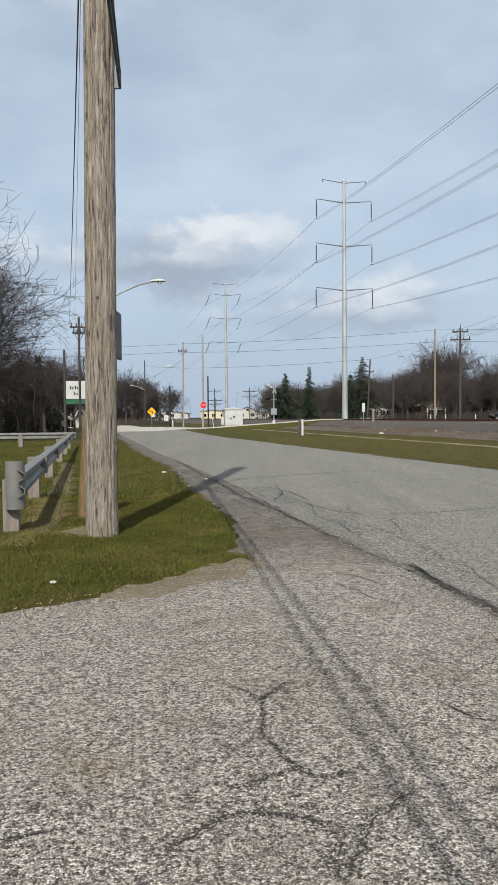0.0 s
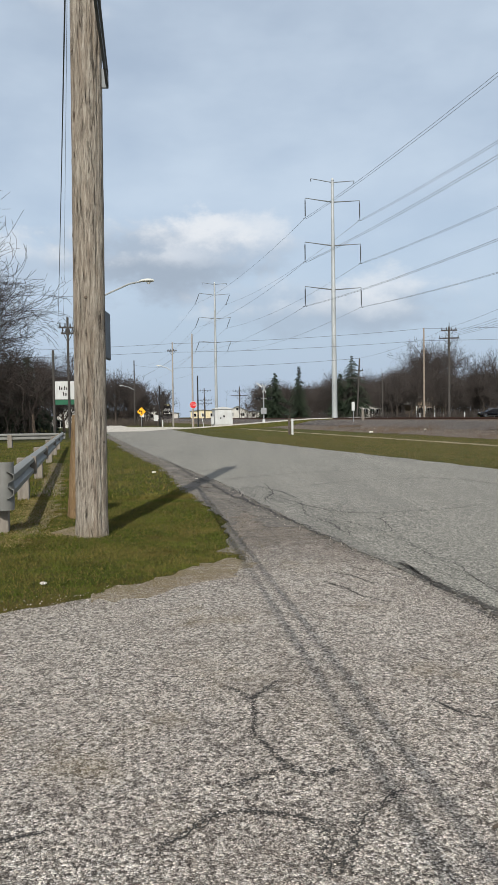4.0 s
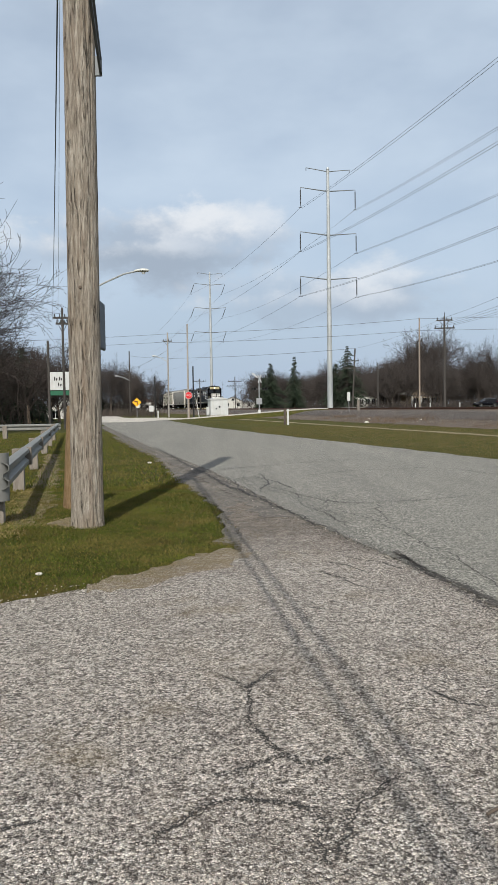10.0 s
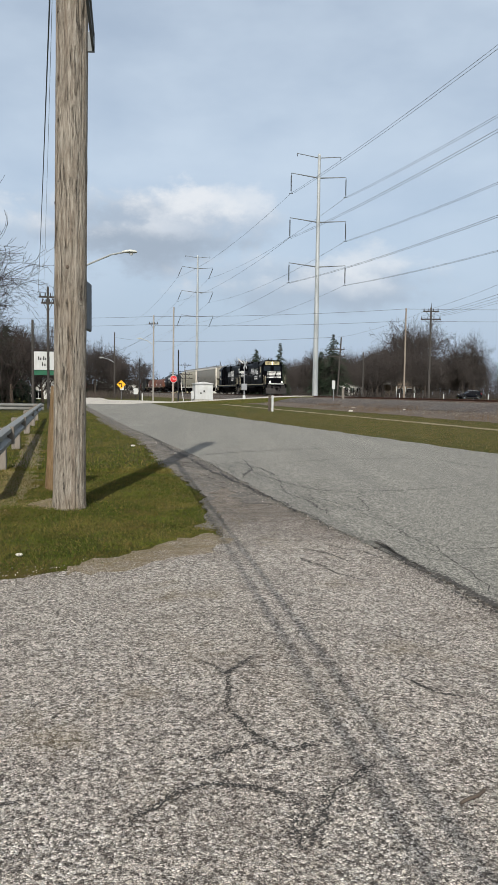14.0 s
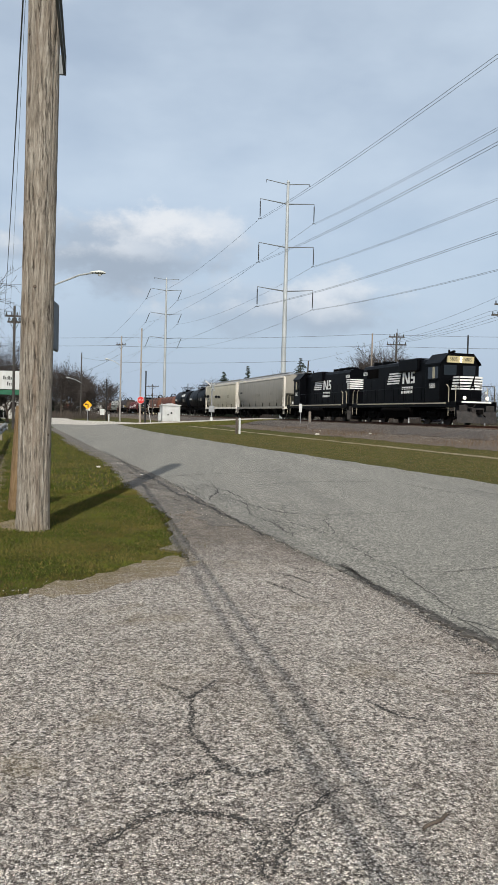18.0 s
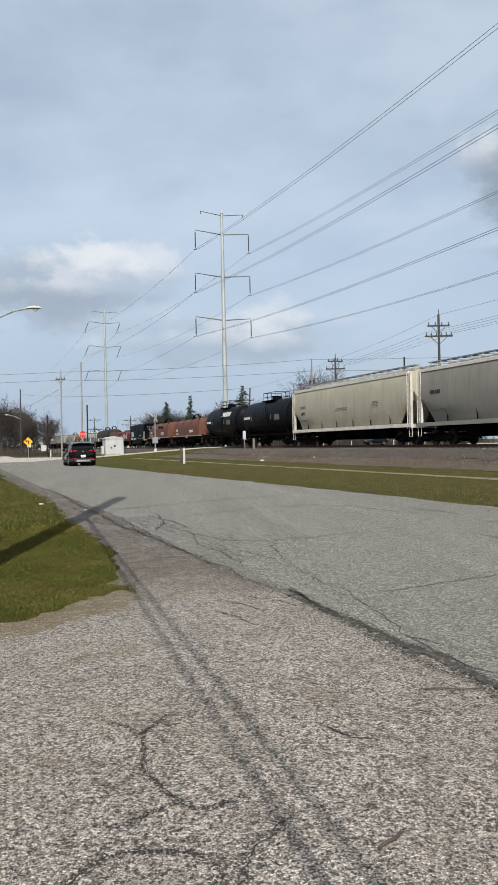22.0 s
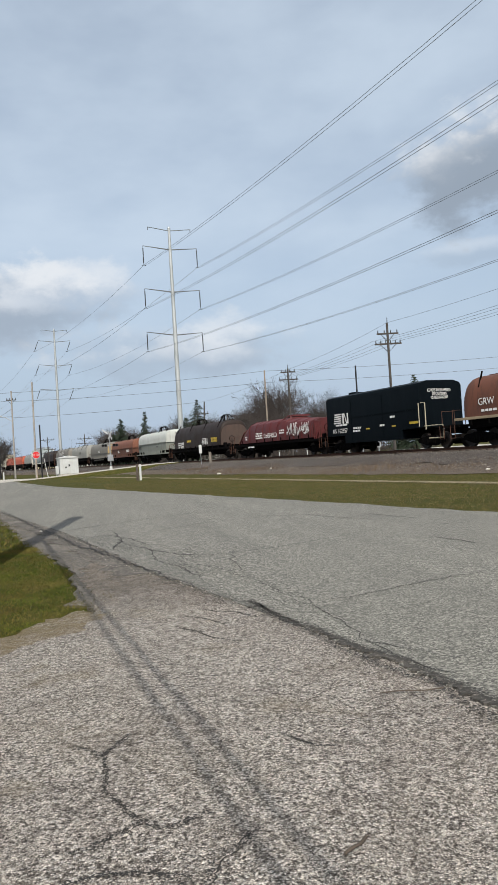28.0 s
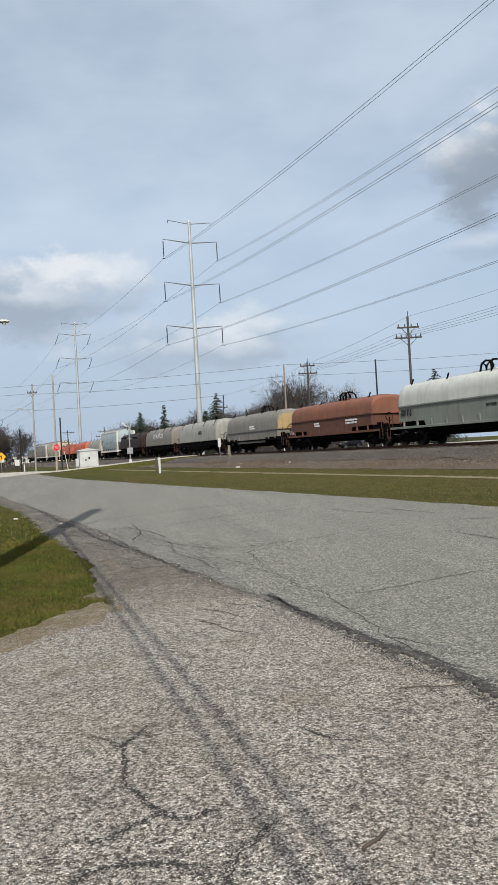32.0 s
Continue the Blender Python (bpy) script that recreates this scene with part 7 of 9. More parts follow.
def build_suv(name, label, paint_, category="car"):
    car = thing(name, label, category)
    st = [(0.00, 0.46, 1.05, 0.70, 0.70), (0.05, 0.38, 1.10, 0.82, 0.77), (0.25, 0.30, 1.13, 0.885, 0.82), (0.70, 0.25, 1.11, 0.905, 0.845), (1.4, 0.23, 1.07, 0.905, 0.855), (2.2, 0.23, 1.02, 0.905, 0.86),
          (3.0, 0.24, 0.99, 0.905, 0.85), (3.5, 0.25, 0.95, 0.90, 0.80), (3.95, 0.27, 0.87, 0.87, 0.74), (4.2, 0.30, 0.78, 0.78, 0.66), (4.31, 0.36, 0.68, 0.66, 0.58), (4.35, 0.42, 0.60, 0.52, 0.50)]
    sec = []
    for y, zb, zt, wm, wt in st:
        half = [(wm - 0.06, zb), (wm, zb + 0.12), (wm + 0.005, zb + (zt - zb) * 0.45), (wm - 0.012, zb + (zt - zb) * 0.72), (wt, zt - 0.03), (wt - 0.06, zt)]
        sec.append([(-x, y, z) for x, z in half] + [(x, y, z) for x, z in reversed(half)])
    body = part("body", Mesh().loft(sec), paint_, car, smooth=38)
    cutters = []
    for y in (0.82, 3.40):  # real openings for the wheels
        cut = new("cutter", Mesh().rod((-1.2, y, 0.345), (1.2, y, 0.345), 0.39, n=32).data("cutter", M_CLAD))
        mod = body.modifiers.new("opening", "BOOLEAN")
        mod.operation, mod.solver, mod.object = "DIFFERENCE", "EXACT", cut
        cutters.append(cut)
    shaped = bpy.data.meshes.new_from_object(body.evaluated_get(bpy.context.evaluated_depsgraph_get()))
    body.modifiers.clear()
    body.data = shaped
    for cut in cutters:
        bpy.data.objects.remove(cut)
    gh = [(0.10, 1.03, 0.78, 0.74, 1.0), (0.22, 1.22, 0.80, 0.70, 1.0), (0.38, 1.45, 0.815, 0.645, 1.0), (0.50, 1.555, 0.82, 0.60, 1.0), (0.9, 1.60, 0.835, 0.615, 1.0), (1.5, 1.625, 0.84, 0.63, 1.0), (2.1, 1.61, 0.84, 0.62, 1.0), (2.35, 1.555, 0.84, 0.61, 1.0), (2.7, 1.32, 0.82, 0.66, 0.99), (3.12, 1.0, 0.78, 0.74, 0.97)]
    sec = []
    for y, zt, wb, wt, zb in gh:
        half = [(wb, zb - 0.02), (wb - (wb - wt) * 0.1, zb + (zt - zb) * 0.1), (wt + 0.02, zb + (zt - zb) * 0.90), (wt - 0.05, zb + (zt - zb) * 0.98), (wt * 0.4, zt + 0.01)]
        sec.append([(-x, y, z) for x, z in half] + [(x, y, z) for x, z in reversed(half)])
    part("cabin", Mesh().loft(sec), paint_, car, smooth=38)

    def pane(name, pts, label=""):
        return part(name, Mesh().add(pts, [tuple(range(len(pts)))]), M_GLASS, car, label or "dark tinted window")

    for s in (-1, 1):
        def wall(y, u):  # a spot on the cabin's side, u from belt to roof
            for a, b in zip(gh[:-1], gh[1:]):
                if a[0] <= y <= b[0]:
                    k = (y - a[0]) / (b[0] - a[0])
                    zt, wb, wt, zb = (a[i] + (b[i] - a[i]) * k for i in (1, 2, 3, 4))
                    q = 0.1 + 0.8 * u
                    return (s * (wb - (wb - wt) * 0.1 + (wt + 0.02 - wb + (wb - wt) * 0.1) * u + 0.008), y, zb + (zt - zb) * q)
        for y0, y1, top0, top1 in ((1.78, 2.72, 0.93, 0.80), (0.82, 1.70, 0.90, 0.93)):
            n = 5
            lower = [wall(y0 + (y1 - y0) * i / n, 0.12) for i in range(n + 1)]
            upper = [wall(y0 + (y1 - y0) * i / n, top0 + (top1 - top0) * i / n) for i in range(n + 1)]
            part("side_window", Mesh().loft([[a, b] for a, b in zip(lower, upper)], closed=False), M_GLASS, car, "dark tinted side window")
        part("quarter_window", Mesh().add([wall(0.50, 0.25), wall(0.74, 0.15), wall(0.74, 0.88), wall(0.60, 0.86)], [(0, 1, 2, 3)]), M_GLASS, car, "small dark quarter window")
        part("window_trim", Mesh().tube([wall(y, 0.98) for y in (0.62, 1.0, 1.5, 2.0, 2.3, 2.55, 2.85)], 0.012, 5), M_CHROME, car, "bright strip along the window tops")
        part("roof_rail", Mesh().tube([(s * 0.57, 0.75, 1.60), (s * 0.575, 0.95, 1.655), (s * 0.58, 1.5, 1.675), (s * 0.57, 2.0, 1.655), (s * 0.56, 2.2, 1.605)], 0.018, 6), M_SILVER, car, "silver roof rail")
        for y in (0.82, 3.40):
            n, me = 16, Mesh()
            inner = [(s * 0.90, y + 0.385 * math.cos(math.pi * i / n), 0.345 + 0.385 * math.sin(math.pi * i / n)) for i in range(n + 1)]
            outer = [(s * 0.918, y + 0.45 * math.cos(math.pi * i / n), 0.345 + 0.45 * math.sin(math.pi * i / n)) for i in range(n + 1)]
            part("wheel_arch", me.loft([[a, b, (b[0] - s * 0.06, b[1], b[2]), (a[0] - s * 0.25, a[1], a[2])] for a, b in zip(inner, outer)]), M_CLAD, car, "black plastic wheel arch")
            part("wheel_well", Mesh().rod((s * 0.66, y, 0.345), (s * 0.30, y, 0.345), 0.42, n=28), M_CLAD, car)
        part("sill_trim", Mesh().box(s * 0.90 - 0.02, s * 0.90 + 0.02, 1.25, 2.97, 0.22, 0.40), M_CLAD, car, bevel=0.01)
        for y in (1.28, 2.18):
            part("door_handle", Mesh().box(s * 0.905 - 0.02, s * 0.905 + 0.025, y - 0.1, y + 0.1, 0.86, 0.89), M_CHROME, car, "bright door handle", bevel=0.008)
        part("door_gap", Mesh().box(s * 0.908 - 0.004, s * 0.908 + 0.004, 1.735, 1.745, 0.42, 0.98).box(s * 0.908 - 0.004, s * 0.908 + 0.004, 2.785, 2.795, 0.45, 0.95), M_CLAD, car)
        mir = part("mirror", Mesh().loft([[(s * (0.95 + 0.09 * c), 2.66 + d, 1.08 + 0.075 * sn) for c, sn in ((-1, -1), (1, -0.8), (1.1, 0.6), (0.6, 1), (-0.8, 0.9))] for d in (-0.05, 0.03, 0.09)]), paint_, car, "dark door mirror", bevel=0.012)
        part("mirror_glass", Mesh().box(s * 0.95 - 0.07, s * 0.95 + 0.07, 2.60, 2.608, 1.03, 1.13), M_GLASS, mir)
        # tail lamp wrapping the corner
        tl = [(s * 0.34, -0.010, 1.045), (s * 0.55, 0.0, 1.06), (s * 0.77, 0.04, 1.075), (s * 0.865, 0.16, 1.07), (s * 0.885, 0.34, 1.05)]
        bl = [(s * 0.40, 0.0, 1.015), (s * 0.56, 0.0, 0.985), (s * 0.79, 0.03, 0.945), (s * 0.892, 0.14, 0.955), (s * 0.90, 0.28, 1.01)]
        part("tail_lamp", Mesh().loft([[a, (a[0], a[1] + 0.05, a[2]), (b[0], b[1] + 0.05, b[2]), (b[0], b[1] - 0.012, b[2])] for a, b in zip(tl, bl)]), M_TAIL, car, "red tail lamp")
        part("reflector", Mesh().box(*sorted((s * 0.42, s * 0.74)), -0.005, 0.04, 0.49, 0.535), M_TAIL, car, "red bumper reflector")
    part("bumper", Mesh().loft([[(x, y, 0.30), (x, y - 0.015, 0.34), (x, y - 0.02, 0.50), (x, y + 0.02, 0.56), (x, y + 0.1, 0.56), (x, y + 0.1, 0.30)] for x, y in ((-0.88, 0.24), (-0.82, 0.08), (-0.6, 0.015), (0, 0.0), (0.6, 0.015), (0.82, 0.08), (0.88, 0.24))]), M_CLAD, car, "black plastic bumper", smooth=40)
    part("bumper_trim", Mesh().loft([[(x, y - 0.045, z), (x, y - 0.05, z + 0.025), (x, y + 0.02, z + 0.03), (x, y + 0.02, z)] for x, y, z in ((-0.84, 0.12, 0.42), (-0.70, 0.03, 0.405), (0, 0.0, 0.40), (0.70, 0.03, 0.405), (0.84, 0.12, 0.42))]), M_SILVER, car, "silver bumper strip")
    part("skid_plate", Mesh().plate([(-0.52, 0.30), (0.52, 0.30), (0.40, 0.395), (-0.40, 0.395)], -0.05, 0.05), M_SILVER, car, "silver skid plate", bevel=0.012)
    part("rear_window", Mesh().add([(-0.63, 0.160, 1.17), (0.63, 0.160, 1.17), (0.575, 0.348, 1.445), (-0.575, 0.348, 1.445)], [(0, 1, 2, 3)]), M_GLASS, car, "dark rear window")
    part("spoiler", Mesh().loft([[(x, 0.52, 1.58 - c), (x, 0.20, 1.55 - c), (x, 0.19, 1.50 - c), (x, 0.42, 1.47 - c)] for x, c in ((-0.62, 0.035), (-0.35, 0.0), (0.35, 0.0), (0.62, 0.035))]), paint_, car, "roof spoiler")
    part("windshield", Mesh().add([(-0.68, 3.06, 1.05), (0.68, 3.06, 1.05), (0.56, 2.40, 1.535), (-0.56, 2.40, 1.535)], [(0, 1, 2, 3)]), M_GLASS, car)
    part("wiper", Mesh().beam((-0.05, 0.12, 1.10), (0.30, 0.11, 1.13), 0.02, 0.02), M_CLAD, car)
    plate_ = part("number_plate", Mesh().box(-0.155, 0.155, -0.035, 0.0, 0.585, 0.745), M_LETTER, car, "white number plate", bevel=0.006)
    me = Mesh()
    for k in range(6):
        me.box(-0.115 + k * 0.04, -0.09 + k * 0.04, -0.038, -0.035, 0.635, 0.70)
    part("plate_marks", me, M_GREY, plate_)
    part("badge", Mesh().rod((0, 0.02, 0.985), (0, -0.016, 0.985), 0.05, n=20), M_CHROME, car, "round bright badge")
    part("underbody", Mesh().box(-0.60, 0.60, 0.25, 4.0, 0.19, 0.42), M_CLAD, car)
    part("antenna_fin", Mesh().plate([(-0.09, 0), (0.09, 0), (-0.07, 0.07)], -0.02, 0.02), M_CLAD, car, at=pose(0, 0.75, 1.60, 0, 0, 90))
    part("head_lamp", Mesh().box(-0.72, -0.48, 4.12, 4.27, 0.66, 0.74).box(0.48, 0.72, 4.12, 4.27, 0.66, 0.74), M_CHROME, car)
    wheels = [wheel_parts(car, s * 0.79, y, s) for y in (0.82, 3.40) for s in (-1, 1)]
    return car, wheels


suv, SUV_WHEELS = build_suv("dark_suv", "dark blue-black compact SUV driving away along the road", M_SUV)
SUV_Y = ((0, -212), (17.5, -4.0), (18, 2.75), (18.5, 9.1), (19, 15.4), (19.5, 21.7), (20, 27.9), (20.5, 33.8), (21, 39.7), (21.5, 45.6), (22, 51.2), (22.5, 56.1), (23, 60.4), (23.5, 64.4), (24, 68.2))
SUV_LATER = ((25.5, -9.4, 77.5, 15), (27, -13.0, 87, 28), (29, -23, 101, 40), (32, -44, 124, 42))


def drive_suv():
    rows = [(t, pose(7.40 - 0.205 * y, y, 0.025, 0, 0, 11.6)) for t, y in SUV_Y]
    rows += [(t, pose(x, y, 0.025, 0, 0, a)) for t, x, y, a in SUV_LATER]
    walk(suv, rows)
    # wheels roll by the way covered
    way = [(t, y * 1.02) for t, y in SUV_Y]
    x0, y0 = rows[len(SUV_Y) - 1][1].translation.xy
    for t, x, y, a in SUV_LATER:
        way.append((t, way[-1][1] + math.hypot(x - x0, y - y0)))
        x0, y0 = x, y
    ts, ds = np.array(way).T
    for w in SUV_WHEELS:
        at, out = w.matrix_basis.translation.copy(), []
        for i in range(961):
            t = i / 30
            out.append((t, Matrix.Translation(at) @ Matrix.Rotation(-float(np.interp(t, ts, ds)) / 0.345, 4, "X")))
        walk(w, out)
# ---- trees
def bare_tree(seed, h, spread=0.8, levels=6, trunk_share=0.26, rmin=0.012, droop=0.0, width=1.0, forks=(6, 5, 4, 4, 3, 3), radius=0.0):
    """Trunk and crown of a leafless tree, as two meshes: crooked limbs that fork into fine twigs."""
    rnd = random.Random(seed)
    trunk, crown = Mesh(), Mesh()

    def limb(p, d, length, r, depth):
        me = trunk if depth == 0 else crown
        segs = 5 if depth < 3 else 3 if depth < 5 else 2
        bend = 0.10 if depth == 0 else 0.26
        pts = [p]
        for i in range(segs):
            d = (d + Vector((rnd.gauss(0, bend), rnd.gauss(0, bend), rnd.gauss(0.10 if depth < 3 else 0.02 - droop, bend * 0.7)))).normalized()
            pts.append(pts[-1] + d * length / segs)
        for i in range(segs):
            a, b = max(rmin, r * (1 - 0.55 * i / segs)), max(rmin * 0.7, r * (1 - 0.55 * (i + 1) / segs))
            me.rod(pts[i], pts[i + 1], a, b, n=8 if depth == 0 else 5 if depth < 3 else 3, caps=False)
        if depth >= levels:
            return
        kids = forks[min(depth, 5)]
        for k in range(kids):
            u = 1.0 if k == 0 else rnd.uniform(0.45 if depth == 0 else 0.18, 0.98)
            i = min(segs - 1, int(u * segs))
            base = pts[i].lerp(pts[i + 1], u * segs - i)
            along = (pts[i + 1] - pts[i]).normalized()
            turn = Vector((rnd.gauss(0, 1), rnd.gauss(0, 1), rnd.gauss(0, 0.8)))
            turn = (turn - along * turn.dot(along)).normalized()
            a = rnd.uniform(0.15, 0.4) if k == 0 else rnd.uniform(0.65, 1.25) * spread
            nd = (along * math.cos(a) + turn * math.sin(a)).normalized()
            limb(base, nd, length * rnd.uniform(0.55, 0.85) * (1.25 if depth == 0 else 1.0), r * (0.62 if k == 0 else 0.45) * rnd.uniform(0.8, 1.1), depth + 1)

    limb(Vector((0, 0, -0.2)), Vector((rnd.gauss(0, 0.05), rnd.gauss(0, 0.05), 1)), h * trunk_share + 0.2, h * 0.02, 0)
    k = h / max(p[2] for p in crown.v)
    w = k * width
    if radius:  # a crown of a given reach
        far_ = sorted(math.hypot(p[0], p[1]) for p in crown.v)
        w = radius / far_[int(0.97 * len(far_))]
    for me in (trunk, crown):
        me.v = [(x * w, y * w, z * k) for x, y, z in me.v]
    return trunk, crown


def tree_thing(name, label, meshes, at, mats, group=""):
    t = thing(name, label, "tree", at, group)
    part("trunk", meshes[0], mats[0], t)
    part("crown", meshes[1], mats[1], t, "bare twigs")
    return t


def conifer(seed, h, r, full=1.0):
    """Trunk and layered, uneven boughs of an evergreen."""
    rnd = random.Random(seed)
    trunk = Mesh().rod((0, 0, -0.1), (0, 0, h * 0.97), h * 0.016, 0.02, n=8)
    crown = Mesh()
    z = h * 0.08
    while z < h * 0.985:
        u = z / h
        reach = r * min(1.0, (1 - u) * full) ** 0.9 + 0.10
        for k in range(max(4, int(8 * (1 - u) + 4))):
            a = rnd.uniform(0, 2 * math.pi)
            d = Vector((math.cos(a), math.sin(a), 0))
            L = reach * rnd.choice((0.55, 0.8, 0.95, 1.0, 1.25)) * rnd.uniform(0.85, 1.1)
            rise, sag = rnd.uniform(0.10, 0.30), rnd.uniform(0.35, 0.65)
            n = max(4, int(L / 0.13))
            for j in range(n):
                w = (j + 0.5) / n
                q = Vector((0, 0, z)) + d * L * w + Vector((0, 0, L * (rise * w - sag * w * w)))
                for _ in range(4):
                    e = Vector((rnd.gauss(0, 0.8), rnd.gauss(0, 0.8), rnd.gauss(-0.25, 0.45))) + d * 0.7
                    e = e.normalized() * rnd.uniform(0.18, 0.42) * (1.15 - 0.5 * w)
                    t = e.orthogonal().normalized() * 0.075
                    crown.add([q - t, q + t, q + e], [(0, 1, 2)])
        z += h * 0.022 + 0.10 * rnd.random()
    return trunk, crown


def conifer_thing(seed, x, y, z, h, r, label, full=1.0):
    t = thing("conifer", label, "tree", pose(x, y, z))
    a, b = conifer(seed, h, r, full)
    part("trunk", a, M_BARK, t)
    part("needles", b, M_NEEDLE, t, "dark green needles")


KINDS = [bare_tree(s, 12.0, sp, 6, ts, 0.011, width=w) for s, sp, ts, w in ((101, 0.62, 0.26, 0.8), (102, 0.52, 0.32, 0.7), (103, 0.75, 0.24, 0.9), (104, 0.45, 0.34, 0.65))]
BASE = [tree_thing("bare_tree", "leafless grey-brown tree at the edge of the woods", k, pose(20 + 9 * i, 168 + 4 * i, 0.4), (M_BARK_TAN, M_TWIG_TAN), "woods behind the railway") for i, k in enumerate(KINDS)]
rnd_t = random.Random(5)
for i in range(110):
    az = radians(1.6 + 17.6 * (i + rnd_t.uniform(-0.4, 0.4)) / 109)
    dist = rnd_t.uniform(158, 215)
    k = rnd_t.uniform(0.78, 1.06) * (dist / 190) * (0.86 if az < radians(8) else 1.0)
    copy_thing(BASE[i % 4], pose(dist * math.sin(az), dist * math.cos(az), 0.4, 0, 0, rnd_t.uniform(0, 360)) @ Matrix.Diagonal((k * 1.0, k * 1.0, k, 1)))
for az, dist, k in ((11.2, 152, 0.85), (12.0, 148, 0.9), (12.9, 150, 0.8), (13.6, 153, 0.95), (14.4, 148, 0.85), (15.4, 150, 0.9), (8.9, 150, 0.8), (12.4, 175, 1.12), (13.2, 182, 1.34), (13.0, 170, 1.2), (14.6, 178, 1.70), (14.3, 172, 1.5), (15.6, 186, 1.62), (11.9, 186, 1.05), (18.3, 165, 1.25), (18.9, 150, 1.1)):
    copy_thing(BASE[int(az * 10) % 4], pose(dist * math.sin(radians(az)), dist * math.cos(radians(az)), 0.4, 0, 0, az * 50) @ Matrix.Diagonal((k, k, k, 1)))
# trees beside the road and beyond the junction
big = tree_thing("bare_tree", "large leafless tree with a wide crown beside the lawn", bare_tree(219, 16.2, 0.80, 6, 0.28, 0.012, 0.02, 1.0, (7, 6, 5, 4, 3, 3), 6.4), pose(-17.0, 45, 0), (M_BARK, M_TWIG))
big2 = tree_thing("bare_tree", "leafless dark tree behind the lawn", bare_tree(211, 11, 0.80, 6, 0.24, 0.010, 0.04), pose(-24, 62, 0), (M_BARK, M_TWIG))
for x, y, k in ((-27, 75, 0.95), (-24.5, 88, 0.95), (-20.5, 70, 0.72), (-31, 96, 1.05), (-18.0, 66, 0.7), (-19.0, 78, 0.85), (-22.5, 72, 0.8), (-25, 68, 0.9), (-17.2, 74, 0.62)):
    copy_thing(big2, pose(x, y, 0, 0, 0, x * 31) @ Matrix.Diagonal((k, k, k, 1)))
left = tree_thing("bare_tree", "leafless tree beyond the road junction", bare_tree(212, 12.5, 0.75, 6, 0.24, 0.013, 0.0, 0.85), pose(-24.2, 148, 0), (M_BARK_TAN, M_TWIG_TAN), "trees beyond the junction")
for x, y, k in ((-27.5, 150, 1.05), (-21.5, 158, 0.95), (-19.0, 150, 0.72), (-29.5, 168, 1.1), (-25.5, 172, 1.0), (-17.8, 160, 0.78), (-31, 140, 0.9), (-33, 155, 1.0), (-38, 160, 1.05), (-22.5, 165, 0.9)):
    copy_thing(left, pose(x, y, 0, 0, 0, x * 47) @ Matrix.Diagonal((k, k, k, 1)))
conifer_thing(301, 22.6, 149, 0.4, 12.9, 3.9, "tall dark conifer in the woods", 1.35)
conifer_thing(302, 20.4, 150, 0.4, 9.4, 3.0, "dark conifer in the woods", 1.3)
conifer_thing(303, 12.1, 150, 0.4, 10.9, 2.5, "slim dark conifer in the woods")
conifer_thing(304, 7.2, 148, 0.4, 9.5, 3.1, "dark bushy conifer in front of the woods", 1.15)
conifer_thing(305, 5.9, 149, 0.4, 6.6, 2.2, "lower dark conifer in front of the woods")
conifer_thing(306, 53.0, 113, 0.4, 12.6, 4.0, "dark conifer behind the trackside pole", 1.25)
conifer_thing(307, 51.0, 115, 0.4, 9.2, 2.2, "smaller dark conifer behind the trackside pole")
conifer_thing(308, -19.6, 70, 0, 7.2, 3.4, "dark evergreen behind the lawn")
conifer_thing(309, -23.0, 76, 0, 7.4, 3.2, "dark evergreen shrub tree behind the lawn")
conifer_thing(310, -27.5, 150, 0, 11.5, 2.4, "dark evergreen among the bare trees")


def thicket(name, label, spots, seed, h, mat):
    """A tangle of thin stems; too many to count."""
    rnd = random.Random(seed)
    me = Mesh()
    for x, y, z, n, rad in spots:
        for _ in range(n):
            p = Vector((x + rnd.gauss(0, rad), y + rnd.gauss(0, rad * 0.5), z - 0.1))
            d = Vector((rnd.gauss(0, 0.16), rnd.gauss(0, 0.16), 1))
            L = h * rnd.uniform(0.5, 1.2)
            q = p + d * L * 0.55
            e = p + (d + Vector((rnd.gauss(0, 0.2), rnd.gauss(0, 0.2), 0))) * L
            me.rod(p, q, 0.03, 0.022, n=3, caps=False).rod(q, e, 0.022, 0.010, n=3, caps=False)
            for _ in range(8):
                u = rnd.uniform(0.25, 0.95)
                s = p.lerp(e, u)
                me.rod(s, s + Vector((rnd.gauss(0, 0.5), rnd.gauss(0, 0.5), rnd.uniform(0.2, 1.0))) * L * 0.22, 0.013, 0.006, n=3, caps=False)
    ob = new(name, me.data(name, mat))
    return tagged(ob, label, "brush", kind="stuff")


thicket("brush", "dense leafless brush filling the woods", [(5 + 64 * (i / 59), 205 - 22 * (i / 59) ** 2 - (i % 3) * 14, 0.4, 62, 3.0) for i in range(60)], 1, 7.5, M_TWIG_TAN)
thicket("brush", "leafless brush beyond the junction", [(-18.5 - 1.5 * i, 150 + 3 * (i % 4), 0, 60, 2.2) for i in range(14)], 2, 5.5, M_TWIG_TAN)
thicket("brush", "dark leafless shrubs behind the lawn", [(-20 - 2.1 * i, 66 + 4 * (i % 3), 0, 45, 1.6) for i in range(10)], 3, 3.4, M_TWIG)
thicket("brush", "low dry brush along the far side of the railway", [(14 + 50 * i / 39, 152 - 0.6 * i, 0.5, 40, 1.8) for i in range(40)], 4, 1.5, M_TWIG_TAN)
thicket("brush", "low dry brush by the road signs", [(-12.5 - 0.9 * i, 118 + i, 0, 22, 0.9) for i in range(14)], 5, 1.3, M_BARK_TAN)
